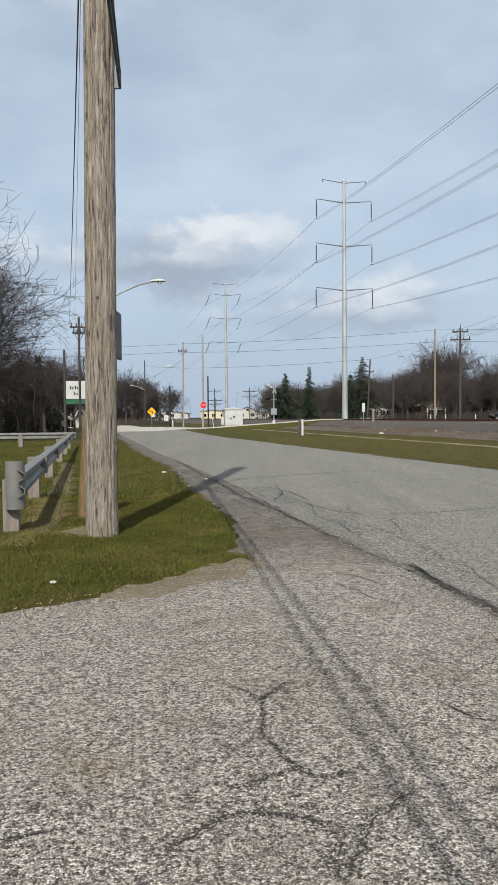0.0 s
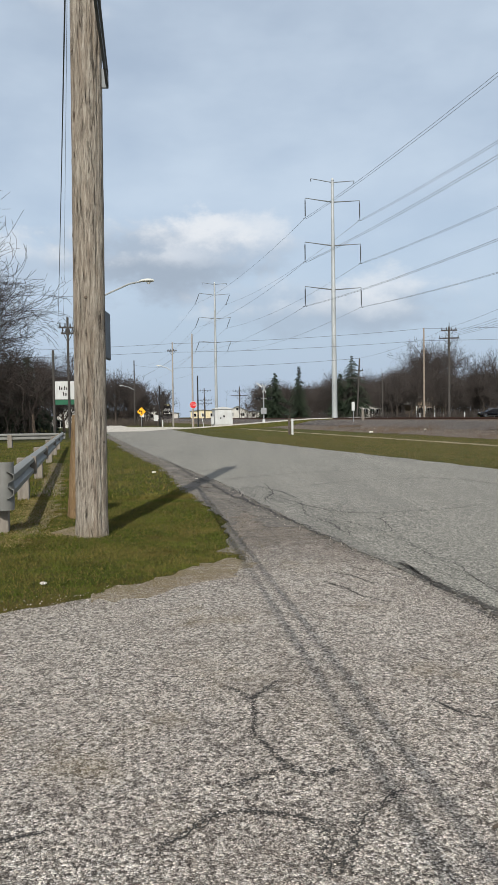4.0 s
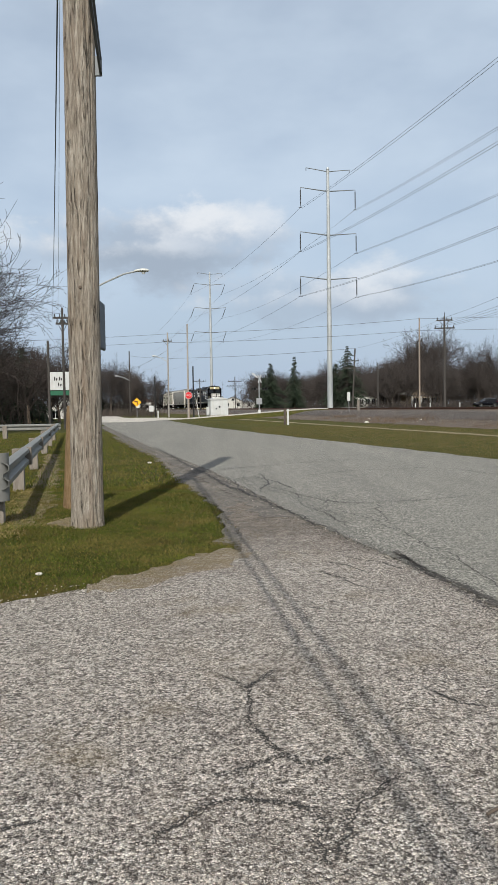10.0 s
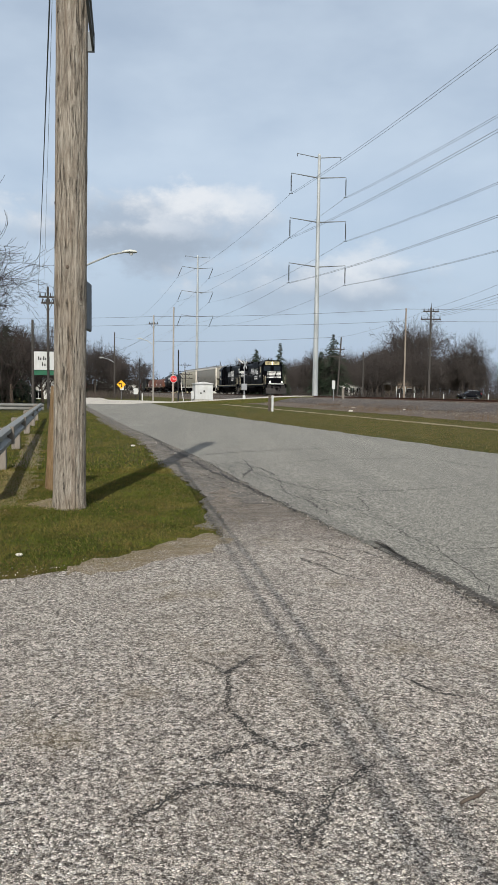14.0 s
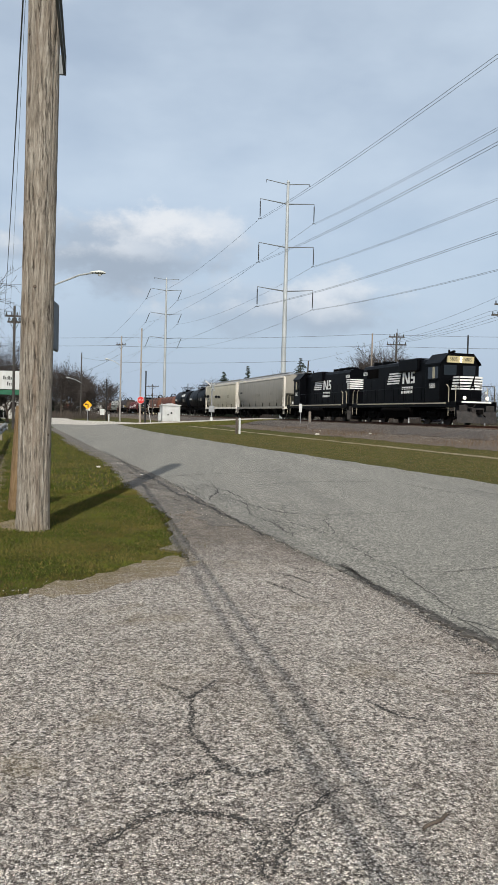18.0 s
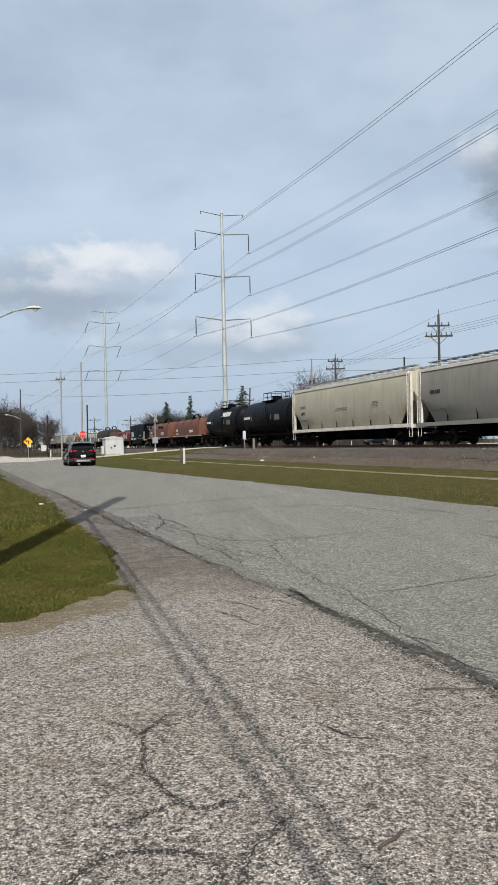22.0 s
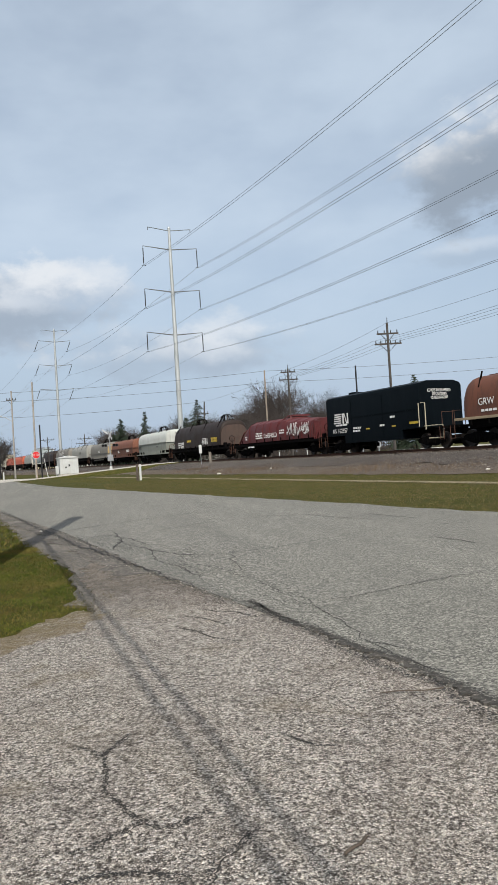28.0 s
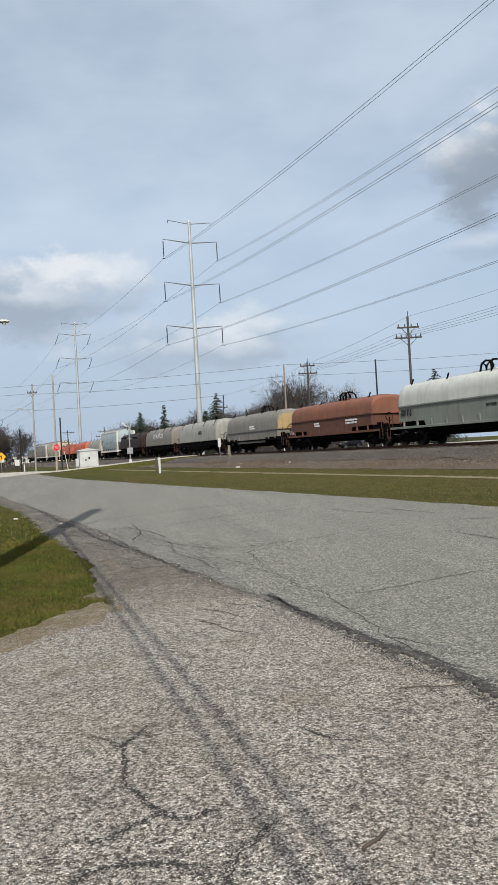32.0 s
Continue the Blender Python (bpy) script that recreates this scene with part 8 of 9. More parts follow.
# ---- houses and parked cars behind
M_SIDING = paint("white_siding", rgb("b9b8b2"), 0.6, 0, 0.12, 1.5, rgb("8f8a80"), 0.3, streak=True)
M_CREAM = paint("cream_siding", rgb("cfc3a0"), 0.6, 0, 0.12, 1.5, rgb("8f8567"), 0.3, streak=True)
M_TANWALL = paint("tan_siding", rgb("7d6f5f"), 0.6, 0, 0.15, 1.5, rgb("5f5347"), 0.3, streak=True)
M_ROOF = paint("grey_shingles", rgb("5b5956"), 0.9, 0, 0.3, 3, rgb("3c3a38"), 0.5)


def house(name, label, x, y, z, w, d, h, rise, wall, rot=0, windows=3, door=True):
    """A small gabled house, its front towards -y."""
    b = thing(name, label, "house", pose(x, y, z, 0, 0, rot))
    part("wall", Mesh().box(-w / 2, w / 2, -d / 2, d / 2, -0.4, h).plate([(-w / 2, h), (w / 2, h), (0, h + rise)], -d / 2, -d / 2 + 0.2).plate([(-w / 2, h), (w / 2, h), (0, h + rise)], d / 2 - 0.2, d / 2), wall, b)
    o = 0.35
    for s in (-1, 1):
        part("roof", Mesh().loft([[(0, yy, h + rise + 0.05), (s * (w / 2 + o), yy, h - o * rise / (w / 2) + 0.05), (s * (w / 2 + o), yy, h - o * rise / (w / 2) - 0.08), (0, yy, h + rise - 0.08)] for yy in (-d / 2 - 0.3, d / 2 + 0.3)]), M_ROOF, b)
    for k in range(windows):
        u = -w / 2 + w * (k + 0.5) / windows
        fr = part("window", Mesh().box(u - 0.55, u + 0.55, -d / 2 - 0.05, -d / 2, 0.9, 2.1), M_WHITE, b, "white framed window")
        part("pane", Mesh().box(u - 0.46, u - 0.03, -d / 2 - 0.06, -d / 2 - 0.04, 0.98, 2.02).box(u + 0.03, u + 0.46, -d / 2 - 0.06, -d / 2 - 0.04, 0.98, 2.02), M_GLASS, fr)
    if rise > 1.2:
        fr = part("gable_window", Mesh().box(-0.45, 0.45, -d / 2 - 0.05, -d / 2, h + 0.1, h + 0.95), M_WHITE, b)
        part("pane", Mesh().box(-0.36, 0.36, -d / 2 - 0.06, -d / 2 - 0.04, h + 0.18, h + 0.87), M_GLASS, fr)
    return b


house("house", "low white house with a row of windows in the woods", 27.5, 166, 0.5, 7, 6, 2.3, 0.8, M_SIDING, 4, 5)
house("house", "tan gabled house with a porch in the woods", 40.5, 164, 0.5, 6.0, 7, 3.2, 2.6, M_TANWALL, 8, 3)
house("house", "grey gabled house among bare trees", 35.5, 190, 0.5, 6, 7, 3.6, 2.2, M_SIDING, 30, 2)
porch = thing("porch", "low porch with white posts before the tan house", "porch", pose(40.3, 158.5, 0.5, 0, 0, 8))
part("porch_roof", Mesh().box(-3.4, 3.4, -1.0, 1.2, 2.5, 2.7), M_ROOF, porch)
for x in (-3.0, -1.0, 1.0, 3.0):
    part("porch_post", Mesh().box(x - 0.08, x + 0.08, -0.9, -0.74, -0.2, 2.5), M_WHITE, porch)
house("house", "cream low building beyond the railway", -12.5, 268, 0.5, 9, 8, 2.9, 0.5, M_CREAM, 0, 3)
house("house", "white gabled building beyond the railway", -0.5, 250, 0.5, 7, 8, 2.7, 1.5, M_SIDING, 0, 2)
house("house", "long low white building beyond the railway", 5.0, 262, 0.5, 9, 6, 2.1, 0.5, M_SIDING, 0, 3)
house("house", "long white shed beyond the junction", -27.5, 255, 0.4, 14, 6, 2.4, 0.8, M_SIDING, 0, 4)
house("house", "white gabled house behind the lawn", -25.2, 112, -0.9, 5.4, 6, 2.4, 1.7, M_SIDING, 12, 2)
house("house", "grey house half hidden by dark trees", -31.0, 92, 0.1, 8, 7, 2.8, 1.8, M_SIDING, 20, 3)
sheet("far_lot", [(24.5, 50), (29.0, 28), (34, 5), (150, 5), (150, 120), (62, 128), (33, 112), (21.5, 70)], 0.535, M_CONCRETE, "pale open gravel lot behind the railway", "lot")
white_car, _w = build_suv("parked_car", "white car parked behind the railway", M_CARWHITE)
white_car.matrix_basis = pose(29.6, 38.5, 0.54, 0, 0, -68)
copy_thing(white_car, pose(27.6, 45.5, 0.54, 0, 0, -74))
tagged(copy_thing(suv, pose(47.3, 134, 0.5, 0, 0, 95)), "dark car parked beside the woods", "car").name = "parked_car"
# picket fence bits and a white post by the woods
for i in range(7):
    wp = thing("fence_post", "short white fence post near the woods", "fence post", pose(33 + 2.6 * i, 136 - 0.4 * i, 0.45), group="white posts by the woods")
    part("stake", Mesh().box(-0.07, 0.07, -0.07, 0.07, -0.1, 1.0), M_WHITE, wp)

# ---- marks and cracks on the ground
ROAD_CRACKS = (
    ([(-1.16, 17.43), (-0.69, 17.95), (0.05, 18.44)], 0.05),
    ([(-0.57, 14.89), (0.07, 15.59), (1.04, 16.43), (2.4, 17.3), (3.7, 17.64)], 0.07),
    ([(0.94, 13.37), (1.96, 14.23), (2.34, 14.54), (3.18, 14.72), (3.71, 14.95), (4.28, 14.45), (4.55, 13.48), (4.82, 12.71), (5.07, 12.02)], 0.05),
    ([(5.32, 13.71), (5.4, 12.8), (5.62, 11.96)], 0.06),
    ([(5.28, 10.94), (5.67, 10.76), (6.08, 10.8)], 0.05),
    ([(0.6, 11.73), (0.9, 10.71), (1.15, 10.04), (1.41, 9.72), (1.7, 9.68), (1.88, 9.74), (2.41, 9.79), (2.97, 10.07), (3.51, 10.43), (3.89, 10.63)], 0.035),
    ([(4.6, 9.54), (4.69, 8.91), (4.77, 8.42)], 0.05),
    ([(1.88, 9.74), (1.71, 9.13), (1.74, 8.58), (1.63, 8.08), (1.51, 8.25), (1.24, 8.2)], 0.018),
    ([(1.47, 8.37), (1.53, 7.72), (1.62, 7.43), (1.74, 6.86), (1.76, 6.53), (1.86, 6.18), (1.81, 5.79), (1.84, 5.39), (1.82, 5.09), (1.78, 4.76), (1.79, 4.62), (1.88, 4.42), (2.03, 4.25), (2.1, 4.1), (2.2, 3.94), (2.25, 3.84)], 0.014),
    ([(1.88, 6.08), (2.15, 6.12), (2.45, 6.23), (2.68, 6.27), (3.08, 6.42), (3.63, 6.57), (3.94, 6.68)], 0.018),
    ([(-0.45, 14.31), (-0.04, 13.19), (0.35, 13.58), (0.74, 12.51), (0.89, 11.09)], 0.04),
    ([(-0.04, 13.19), (0.08, 11.35), (0.49, 10.35)], 0.03),
    ([(0.48, 14.39), (0.54, 12.22), (0.36, 11.13)], 0.035),
    ([(0.89, 11.09), (0.87, 9.47), (1.1, 8.53), (1.16, 7.64)], 0.02),
    ([(0.97, 9.12), (1.28, 8.9), (1.51, 8.25)], 0.02),
    ([(1.79, 4.62), (1.82, 4.28), (1.9, 3.98), (1.99, 3.76)], 0.012),
)
for i, (pts, w) in enumerate(ROAD_CRACKS):
    crack(pts, w * 0.68, 100 + i, parent=road, z=0.0255, jag=0.012, step=0.06)
EDGE_CRACK = [(-2.64, 24.59), (-1.54, 19.25), (-0.88, 15.69), (-0.44, 13.85), (-0.13, 12.08), (0.2, 10.9), (0.46, 9.76), (0.68, 8.91), (0.85, 8.04), (0.99, 7.31), (1.15, 6.89), (1.34, 6.26)]
crack(EDGE_CRACK, 0.035, 99, parent=road, z=0.0257, jag=0.02, step=0.05)
BREAK_LOT = [(1.33, 6.21), (1.43, 5.5), (1.52, 5.06), (1.56, 4.58), (1.65, 4.22), (1.71, 3.89), (1.81, 3.73), (1.79, 3.44), (1.79, 3.24), (1.93, 1.0), (2.88, -4), (5.88, -20)]
BREAK_ROAD = [(1.37, 6.41), (1.46, 5.63), (1.59, 5.17), (1.65, 4.84), (1.71, 4.48), (1.84, 4.16), (1.85, 3.88), (1.88, 3.67), (1.94, 3.33), (2.14, 1.0), (3.1, -4), (6.1, -20)]
# short map cracks in the tired strip along the road edge
rnd_c = random.Random(88)
for i in range(46):
    y = 6.2 + 7.5 * rnd_c.random() ** 1.2
    q = np.array(sorted([(b, a) for a, b in ROAD_L]))
    x = float(np.interp(y, q[:, 0], q[:, 1])) + 0.06 + abs(rnd_c.gauss(0, 0.32)) * (1.2 if 7 < y < 11 else 0.7)
    a, n = rnd_c.choice((-1.2, -0.9, 0.2, 0.5, 1.4)) + rnd_c.gauss(0, 0.3), rnd_c.randint(2, 4)
    pts = [(x, y)]
    for _ in range(n):
        step = rnd_c.uniform(0.10, 0.28) * (1 + y / 12)
        pts.append((pts[-1][0] + 0.6 * step * math.cos(a), pts[-1][1] + 1.5 * step * math.sin(a)))
        a += rnd_c.gauss(0, 0.7)
    crack(pts, 0.002 + 0.0004 * y, 400 + i, parent=road, z=0.0256, jag=0.012, step=0.05)
BREAK_MID = [(b[0] + 0.45 * (a[0] - b[0]), b[1] + 0.45 * (a[1] - b[1])) for a, b in zip(BREAK_LOT, BREAK_ROAD)]
sheet("broken_road_edge", ragged(BREAK_MID, 0.03, 0.022, 71) + ragged(list(reversed(BREAK_ROAD)), 0.03, 0.016, 72), 0.0262, M_BROKEN, "dark crumbled band where the road edge breaks up", "asphalt")
LOT_LINES = (
    ([(-0.09, 3.53), (-0.01, 3.45), (0.04, 3.36), (0.05, 3.20), (0.04, 3.00), (0.10, 2.85), (0.15, 2.72), (0.20, 2.65), (0.26, 2.62), (0.33, 2.66), (0.40, 2.70)], 0.009),
    ([(0.04, 3.36), (0.12, 3.50), (0.17, 3.59)], 0.006),
    ([(-0.09, 2.56), (-0.01, 2.58), (0.07, 2.64), (0.15, 2.70)], 0.007),
    ([(-0.27, 2.14), (-0.25, 2.20), (-0.18, 2.28), (-0.11, 2.37), (-0.02, 2.39), (0.06, 2.38), (0.17, 2.36), (0.25, 2.28), (0.26, 2.22)], 0.009),
    ([(0.57, 2.53), (0.48, 2.45), (0.43, 2.40), (0.38, 2.36), (0.34, 2.26), (0.32, 2.17), (0.27, 2.05)], 0.018),
    ([(-0.77, 2.24), (-0.69, 2.27), (-0.62, 2.29)], 0.003),
    ([(0.85, 3.31), (0.88, 3.26), (0.95, 3.13), (1.04, 3.10)], 0.005),
    ([(0.79, 5.47), (0.85, 5.26), (0.93, 5.18), (1.00, 5.08)], 0.004),
    ([(0.64, 5.74), (0.73, 5.58), (0.82, 5.47)], 0.006),
    ([(0.90, 6.33), (1.03, 6.14), (1.18, 6.04), (1.29, 5.75)], 0.006),
    ([(0.73, 6.10), (0.89, 5.93), (1.01, 5.64)], 0.005),
    ([(0.42, 4.72), (0.55, 4.67)], 0.008),
    ([(0.26, 2.22), (0.23, 2.13), (0.24, 2.03)], 0.014),
)
for i, (pts, w) in enumerate(LOT_LINES):
    crack(pts, 0.005, 200 + i, parent=lot, z=0.0150, jag=0.007, step=0.014)


def crumbs(name, label, lines, seed, per_metre, size, z, material):
    """Dark broken bits of binder along the cracks: many small flat scraps in one mesh."""
    rnd = random.Random(seed)
    me = Mesh()
    for pts, spread in lines:
        off = 0.0
        for (x0, y0), (x1, y1) in zip(pts[:-1], pts[1:]):
            k = math.hypot(x1 - x0, y1 - y0)
            for i in range(max(2, int(k * per_metre))):
                off = 0.9 * off + rnd.gauss(0, spread * 0.25)
                u, a = rnd.random(), rnd.gauss(0, spread) + off * 0.4
                x, y = x0 + (x1 - x0) * u - a * (y1 - y0) / k, y0 + (y1 - y0) * u + a * (x1 - x0) / k
                q, t, h = size * rnd.uniform(0.35, 1.2), rnd.uniform(0, 6.3), z + rnd.uniform(0, 0.0012)
                ring = [(x + q * rnd.uniform(0.5, 1) * math.cos(t + j * 1.26), y + q * rnd.uniform(0.5, 1) * math.sin(t + j * 1.26), h) for j in range(5)]
                me.add(ring, [(0, 1, 2, 3, 4)])
    return tagged(new(name, me.data(name, material)), label, "debris", kind="stuff")


crumbs("broken_binder", "dark crumbled binder along the cracks of the lot", [(p, w) for p, w in LOT_LINES], 61, 620, 0.0050, 0.0152, M_CRACK)
crumbs("broken_asphalt", "dark crumbled asphalt along the road edge", [(BREAK_ROAD[:10], 0.025), (BREAK_LOT[:10], 0.022), (EDGE_CRACK, 0.09)], 62, 480, 0.008, 0.0268, M_CRACK)
crumbs("pale_chips", "pale loose chips strewn over the broken road edge", [(BREAK_LOT[:10], 0.07), (EDGE_CRACK[6:], 0.09)], 63, 260, 0.0048, 0.0272, M_CHIP)


# ---- grass, weeds and loose stones
def blades(name, label, category, spots, seed, h, w, mat, lean=0.5):
    """Many single blades; spots is an n by 3 array of feet."""
    rng = np.random.default_rng(seed)
    n = len(spots)
    a = rng.uniform(0, 2 * np.pi, n)
    hh = h * rng.uniform(0.45, 1.25, n)
    ww = w * rng.uniform(0.7, 1.3, n)
    side = np.stack([np.cos(a), np.sin(a), 0 * a], 1) * ww[:, None] / 2
    b = rng.uniform(0, 2 * np.pi, n)
    tip = np.stack([np.cos(b) * lean * hh * rng.uniform(0, 1, n), np.sin(b) * lean * hh * rng.uniform(0, 1, n), hh], 1)
    v = np.empty((n * 3, 3))
    v[0::3], v[1::3], v[2::3] = spots - side, spots + side, spots + tip
    me = bpy.data.meshes.new(name)
    me.vertices.add(n * 3)
    me.vertices.foreach_set("co", v.ravel())
    me.loops.add(n * 3)
    me.loops.foreach_set("vertex_index", np.arange(n * 3))
    me.polygons.add(n)
    me.polygons.foreach_set("loop_start", np.arange(n) * 3)
    me.update()
    me.materials.append(mat)
    return tagged(new(name, me), label, category, kind="stuff")


def scatter(n, seed, x0, x1, y0, y1, keep, power=1.0):
    """Random feet in a box, denser at small y for power above 1, kept where keep(x, y) holds."""
    rng = np.random.default_rng(seed)
    x = rng.uniform(x0, x1, n)
    y = y0 + (y1 - y0) * rng.uniform(0, 1, n) ** power
    k = keep(x, y)
    return np.stack([x[k], y[k], np.zeros(k.sum())], 1)


def line_x(points, y):
    q = np.array(sorted(points, key=lambda p: p[1]))
    return np.interp(y, q[:, 1], q[:, 0])


def line_y(points, x):
    q = np.array(sorted(points))
    return np.interp(x, q[:, 0], q[:, 1])


wob = np.random.default_rng(77)
on_lawn = lambda x, y: (y > line_y(GRASS_EDGE, x) + wob.normal(0, 0.05, len(x))) & (x < line_x(SHOULDER, y) + wob.normal(0, 0.05, len(x))) & (np.hypot(x + 1.66, y - 8.36) > 0.2)
blades("grass", "short green lawn grass with yellow tips", "grass", scatter(240000, 1, -4.8, 0.2, 4.0, 12.5, on_lawn, 1.25), 1, 0.020, 0.0062, M_BLADE, 1.7)
blades("grass", "short green verge grass along the road", "grass", scatter(90000, 2, -13, 0.0, 12.0, 42, on_lawn, 1.5), 2, 0.042, 0.016, M_BLADE, 0.9)
blades("grass", "yellowed grass at the edge of the lot", "grass", scatter(60000, 3, -4.8, 0.2, 4.0, 7.6, lambda x, y: (abs(y - line_y(GRASS_EDGE, x) - 0.12) < 0.5 * wob.uniform(0, 1, len(x)) ** 1.5) & (x < 0.08), 1.0), 3, 0.026, 0.006, M_THATCH, 1.8)
blades("straw", "pale dry grass lying round the pole and under the guardrail", "grass", scatter(60000, 14, -3.4, -1.2, 7.6, 16, lambda x, y: (np.hypot((x + 1.95) * 1.1, y - 8.55) < 0.55 * wob.uniform(0.2, 1, len(x))) | (abs(x + 2.62 + 0.213 * (y - 8.62)) < 0.30 * wob.uniform(0, 1, len(x)) ** 0.7), 1.0), 14, 0.020, 0.007, M_STRAW, 3.0)
blades("grass", "thin yellowed grass along the shoulder", "grass", scatter(30000, 4, -6, 0.3, 6.6, 36, lambda x, y: (abs(x - line_x(SHOULDER, y)) < 0.6 * wob.uniform(0, 1, len(x)) ** 2 + 0.03), 1.4), 4, 0.03, 0.009, M_BLADE_DRY, 1.6)


def verge_keep(lo, hi):
    def keep(x, y):
        d = (x - (28.22 - 0.196 * y)) / 1.019
        return (d > lo) & (d < hi) & (x > line_x(ROAD_R, y) + 0.05 + 0.25 * wob.uniform(0, 1, len(x)) ** 2)
    return keep


def lift(feet, extra=0.0):
    d = (feet[:, 0] - (28.22 - 0.196 * feet[:, 1])) / 1.019
    feet[:, 2] = np.interp(d, [-1e5, -10.5, -8.0, -5.6, -3.4, -2.3], [-0.012, -0.012, 0.06, 0.22, 0.66, 0.74]) + extra
    return feet


blades("grass", "patchy green and straw-coloured verge grass", "grass", lift(scatter(90000, 5, 1.0, 22, 9, 48, verge_keep(-26, -8.4), 1.0)), 5, 0.035, 0.022, M_BLADE_DRY, 0.9)
blades("grass", "greener strip of verge grass beside the road", "grass", lift(scatter(60000, 6, -6, 14, 12, 70, verge_keep(-17, -12.6), 1.0)), 6, 0.038, 0.022, M_BLADE_VERGE, 0.9)
blades("weeds", "dry reddish weed stems along the track bed", "weeds", lift(scatter(34000, 7, 6, 22, 26, 66, lambda x, y: (lambda d: (d > -8.6) & (d < -4.6) & (np.sin(y * 0.9) + np.sin(y * 0.37 + 1) + wob.normal(0, 0.6, len(x)) > 0.2))((x - (28.22 - 0.196 * y)) / 1.019), 1.0)), 7, 0.30, 0.012, M_WEED, 0.45)


def stones(name, label, feet, seed, size, mat):
    """Loose stones: one joined mesh of small uneven lumps."""
    rng = np.random.default_rng(seed)
    base = np.array([(1, 0, 0), (-1, 0, 0), (0, 1, 0), (0, -1, 0), (0, 0, 1), (0, 0, -1)], float)
    tri = np.array([(0, 2, 4), (2, 1, 4), (1, 3, 4), (3, 0, 4), (2, 0, 5), (1, 2, 5), (3, 1, 5), (0, 3, 5)])
    n = len(feet)
    v = base[None] * rng.uniform(0.5, 1.1, (n, 6, 1)) * (size * rng.uniform(0.4, 1.3, (n, 1, 1))) * np.array([1, 1, 0.7])
    a = rng.uniform(0, 2 * np.pi, n)
    c, s = np.cos(a)[:, None], np.sin(a)[:, None]
    x, y = v[:, :, 0] * c - v[:, :, 1] * s, v[:, :, 0] * s + v[:, :, 1] * c
    v = np.stack([x, y, v[:, :, 2]], 2) + feet[:, None]
    f = (tri[None] + 6 * np.arange(n)[:, None, None]).reshape(-1, 3)
    me = bpy.data.meshes.new(name)
    me.from_pydata(v.reshape(-1, 3), [], f)
    me.materials.append(mat)
    return tagged(new(name, me), label, "stones", kind="stuff")


def stone_mat(name, stops):
    m = Nodes(name)
    r = m.nt.nodes.new("ShaderNodeNewGeometry").outputs["Random Per Island"]
    m.set(Base_Color=m.colors(r, stops), Roughness=0.9)
    return m.mat


M_CHIPS = stone_mat("loose_chips", [(0.0, rgb("3b3733")), (0.4, rgb("7d766d")), (0.75, rgb("ada699")), (1.0, rgb("d8d2c6"))])
M_BALLAST_STONE = stone_mat("ballast_pieces", [(0.0, rgb("37312d")), (0.5, rgb("5f5852")), (0.85, rgb("6f6862")), (1.0, rgb("8d867f"))])
lot_feet = scatter(16000, 8, -2.6, 2.2, 1.5, 7.2, lambda x, y: (y < line_y(GRASS_EDGE, x)) & (x < line_x(ROAD_L, y) + 0.2), 1.0)
lot_feet[:, 2] = 0.013
stones("loose_chips", "loose pale and dark stone chips on the lot", lot_feet, 8, 0.006, M_CHIPS)
corner_feet = scatter(9000, 18, -3.2, 0.3, 4.2, 7.6, lambda x, y: abs(y - line_y(GRASS_EDGE, x) + 0.02) < 0.42 * wob.uniform(0, 1, len(x)) ** 1.3, 1.0)
corner_feet[:, 2] = 0.015
stones("loose_chips", "loose chips strewn over the ragged edge of the lawn", corner_feet, 18, 0.0065, M_CHIPS)
edge_feet = scatter(16000, 12, -4, 2.4, 2.5, 24, lambda x, y: abs(x - line_x(ROAD_L, y) + 0.12) < 0.30 * wob.uniform(0, 1, len(x)), 1.3)
edge_feet[:, 2] = 0.02
stones("loose_chips", "crumbled asphalt and chips along the road edge", edge_feet, 12, 0.009, M_CHIPS)
bf = lift(scatter(62000, 9, 9, 26, 24, 80, lambda x, y: (lambda d: (d > -5.5 - 2.4 * wob.uniform(0, 1, len(x)) ** 2) & (d < -1.4))((x - (28.22 - 0.196 * y)) / 1.019), 1.15), 0.035)
stones("ballast_stones", "loose grey ballast stones beside the rails", bf, 9, 0.045, M_BALLAST_STONE)
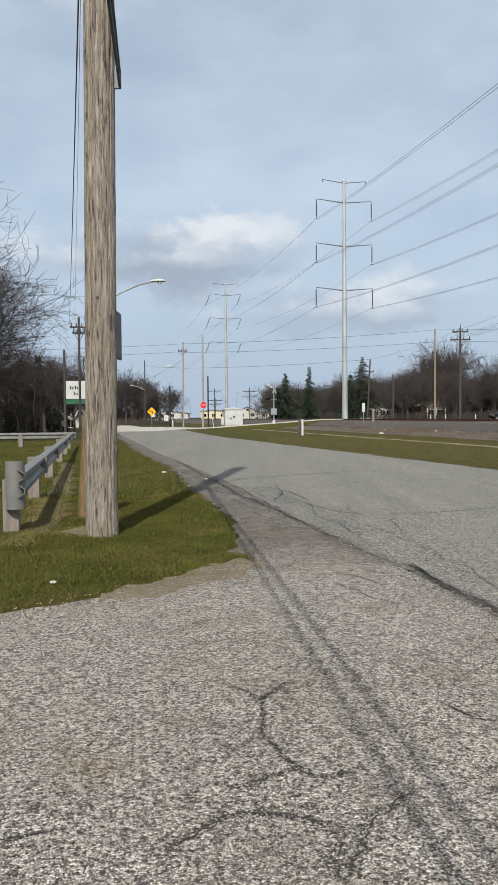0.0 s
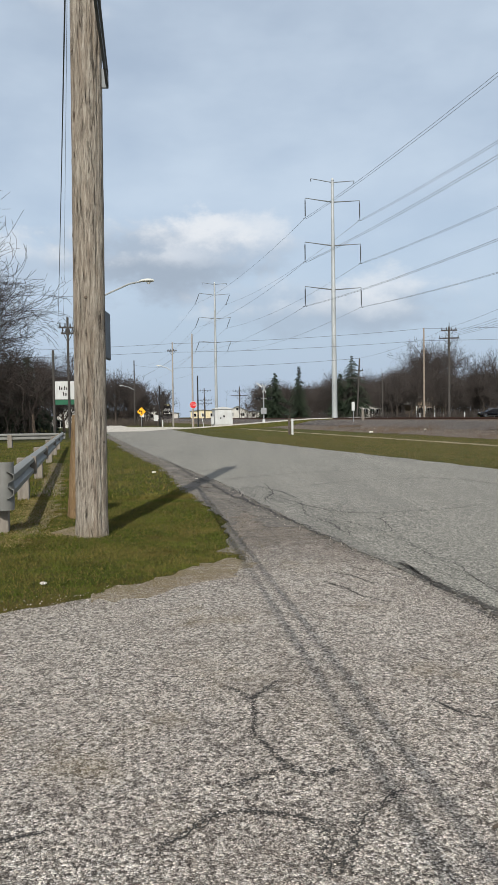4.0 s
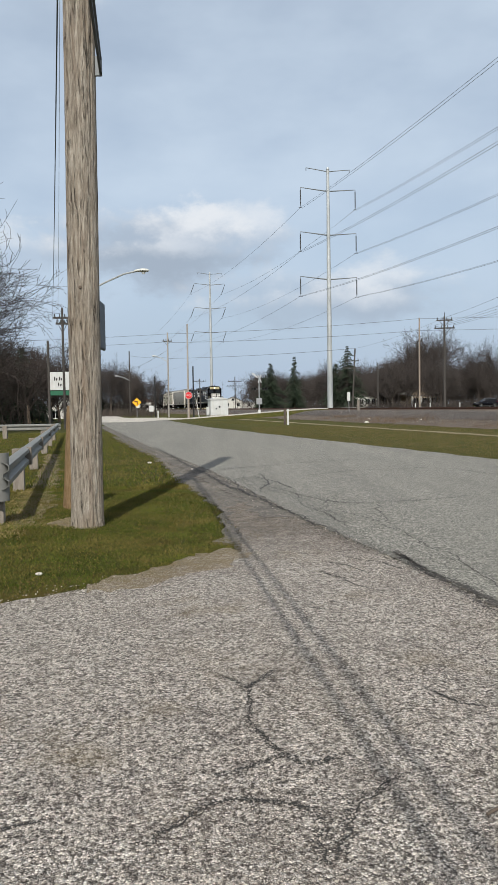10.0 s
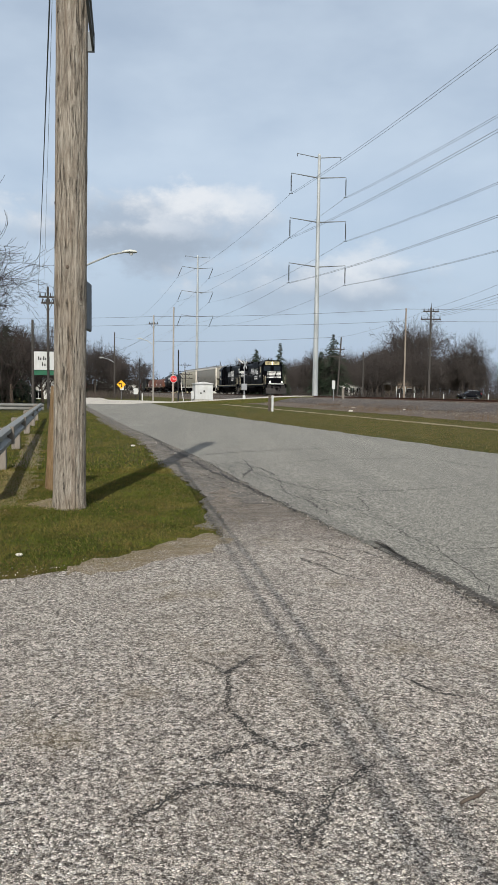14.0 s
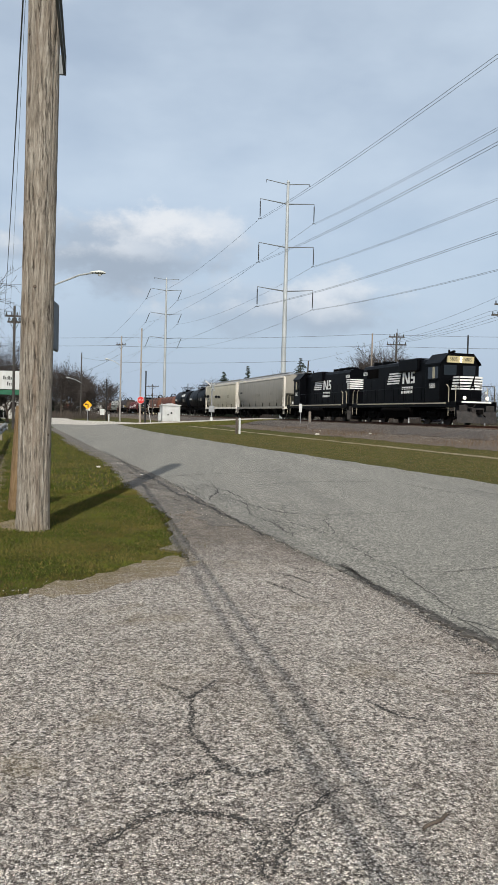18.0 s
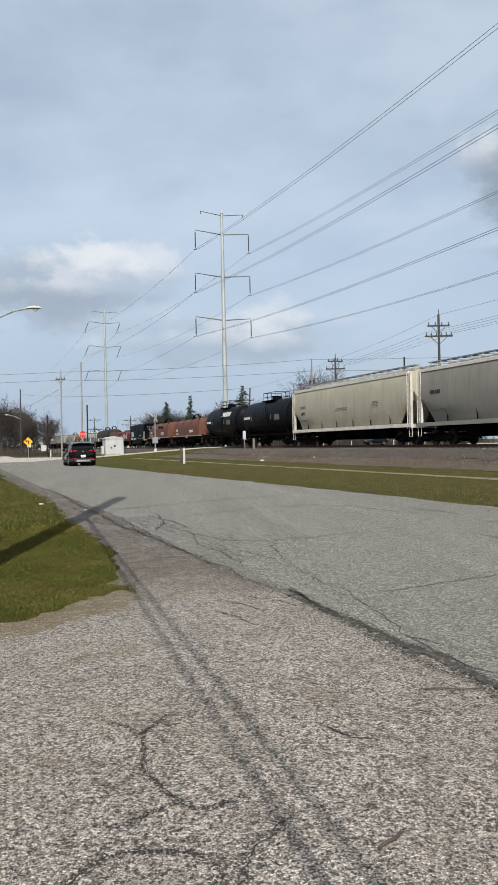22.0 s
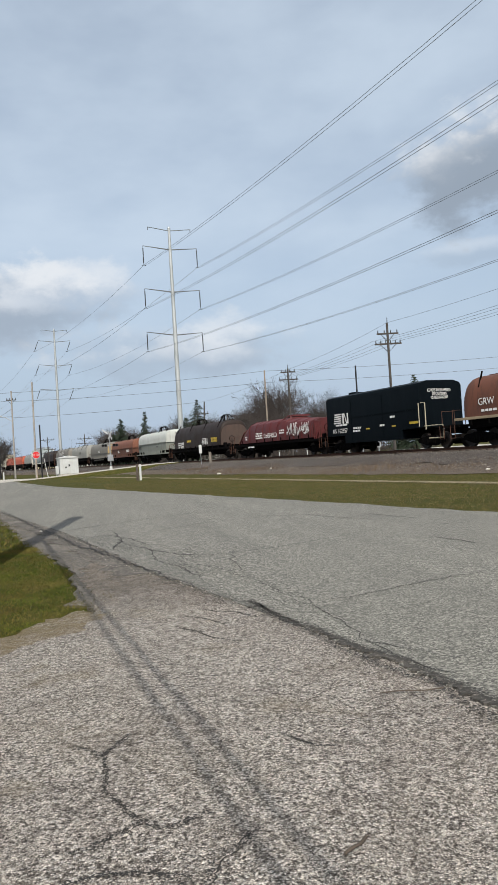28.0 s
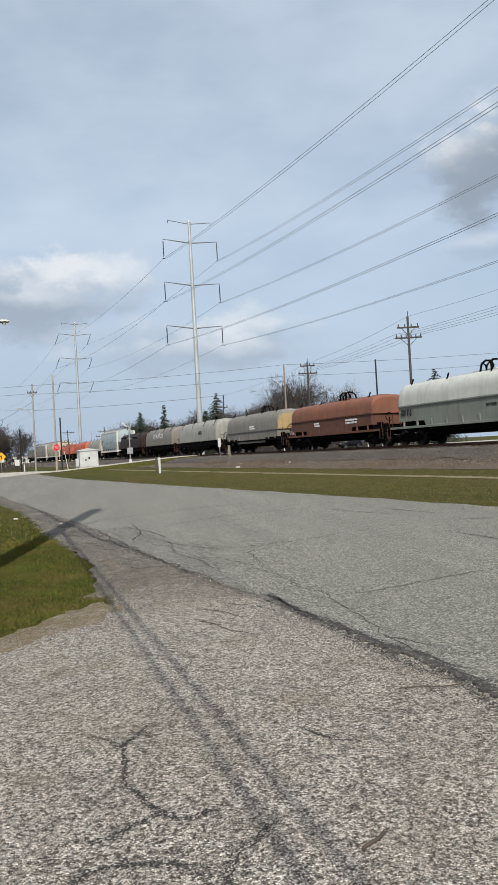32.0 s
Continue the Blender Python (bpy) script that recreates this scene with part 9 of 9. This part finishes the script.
# single stones, litter and a twig
for i, (x, y, k, lab) in enumerate(((-1.54, 5.80, 0.028, "small pale stone in the grass"), (-0.9, 15.5, 0.03, "pale stone in the verge grass"), (15.5, 26.8, 0.10, "white scrap of litter on the track verge"), (9.2, 52, 0.16, "pale broken slab on the track bed"), (10.5, 58, 0.10, "white scrap on the track bed"), (12.5, 50, 0.09, "pale lump on the track bed"), (-2.0, 17.5, 0.05, "small white scrap in the grass"))):
    t = new("stone", Mesh().loft([[(k * r * math.cos(a) * (1 + 0.2 * math.sin(3 * a + i)), k * 0.75 * r * math.sin(a), k * z) for a in [2 * math.pi * j / 9 for j in range(9)]] for r, z in ((0.6, -0.25), (1, 0.1), (0.85, 0.42), (0.35, 0.58))]).data("stone", M_STONE, smooth=60))
    d = (x - (28.22 - 0.196 * y)) / 1.019
    t.matrix_basis = pose(x, y, max(0.0, profile(d)) + 0.02 + (0.03 if d > -6 else 0))
    tagged(t, lab, "stone")
slab = new("timber", Mesh().box(-0.9, 0.9, -0.12, 0.12, 0, 0.16).data("timber", M_TIE, bevel=0.02))
slab.matrix_basis = pose(9.15, 62, 0.30, 0, 0, -8)
tagged(slab, "old dark sleeper lying on the track bed", "timber")
twig_ = new("twig", Mesh().tube([(-0.055, 0, 0.008), (-0.02, 0.006, 0.012), (0.02, 0.012, 0.010), (0.06, 0.03, 0.012)], 0.006, 6).data("twig", M_TIE))
twig_.matrix_basis = pose(0.82, 2.27, 0.014, 0, 0, 20)
tagged(twig_, "short brown twig on the gravel lot", "twig")
twig_ = new("twig", Mesh().tube([(-0.16, 0, 0.006), (-0.05, 0.01, 0.008), (0.05, -0.01, 0.007), (0.17, 0.01, 0.008)], 0.004, 6).data("twig", M_TIE))
twig_.matrix_basis = pose(1.62, 3.62, 0.016, 0, 0, -12)
tagged(twig_, "thin dark stick on the gravel lot", "twig")
# ---- what moves
TRAIN_SPEED = 14.335


def line_place(s):
    """The spot on the track s metres along it (negative: still to come), and the heading there in degrees."""
    k = math.hypot(1, 0.196)
    if -s <= 100 * k:
        y = -s / k
    else:
        y, left = 100.0, -s - 100 * k
        while left > 0:
            step = min(0.5, left)
            y += step / math.hypot(1, track_slope(y))
            left -= step
    sl = track_slope(y)
    return track_x(y), y, math.degrees(math.atan2(-1, -sl))


def motions():
    for car, s0, flip in TRAIN:
        rows = []
        for i in range(65):
            t = i * 0.5
            x, y, head = line_place(s0 + TRAIN_SPEED * t)
            rows.append((t, pose(x, y, RAIL_Z, 0, 0, head + (180 if flip else 0))))
        walk(car, rows)
    drive_suv()


motions()
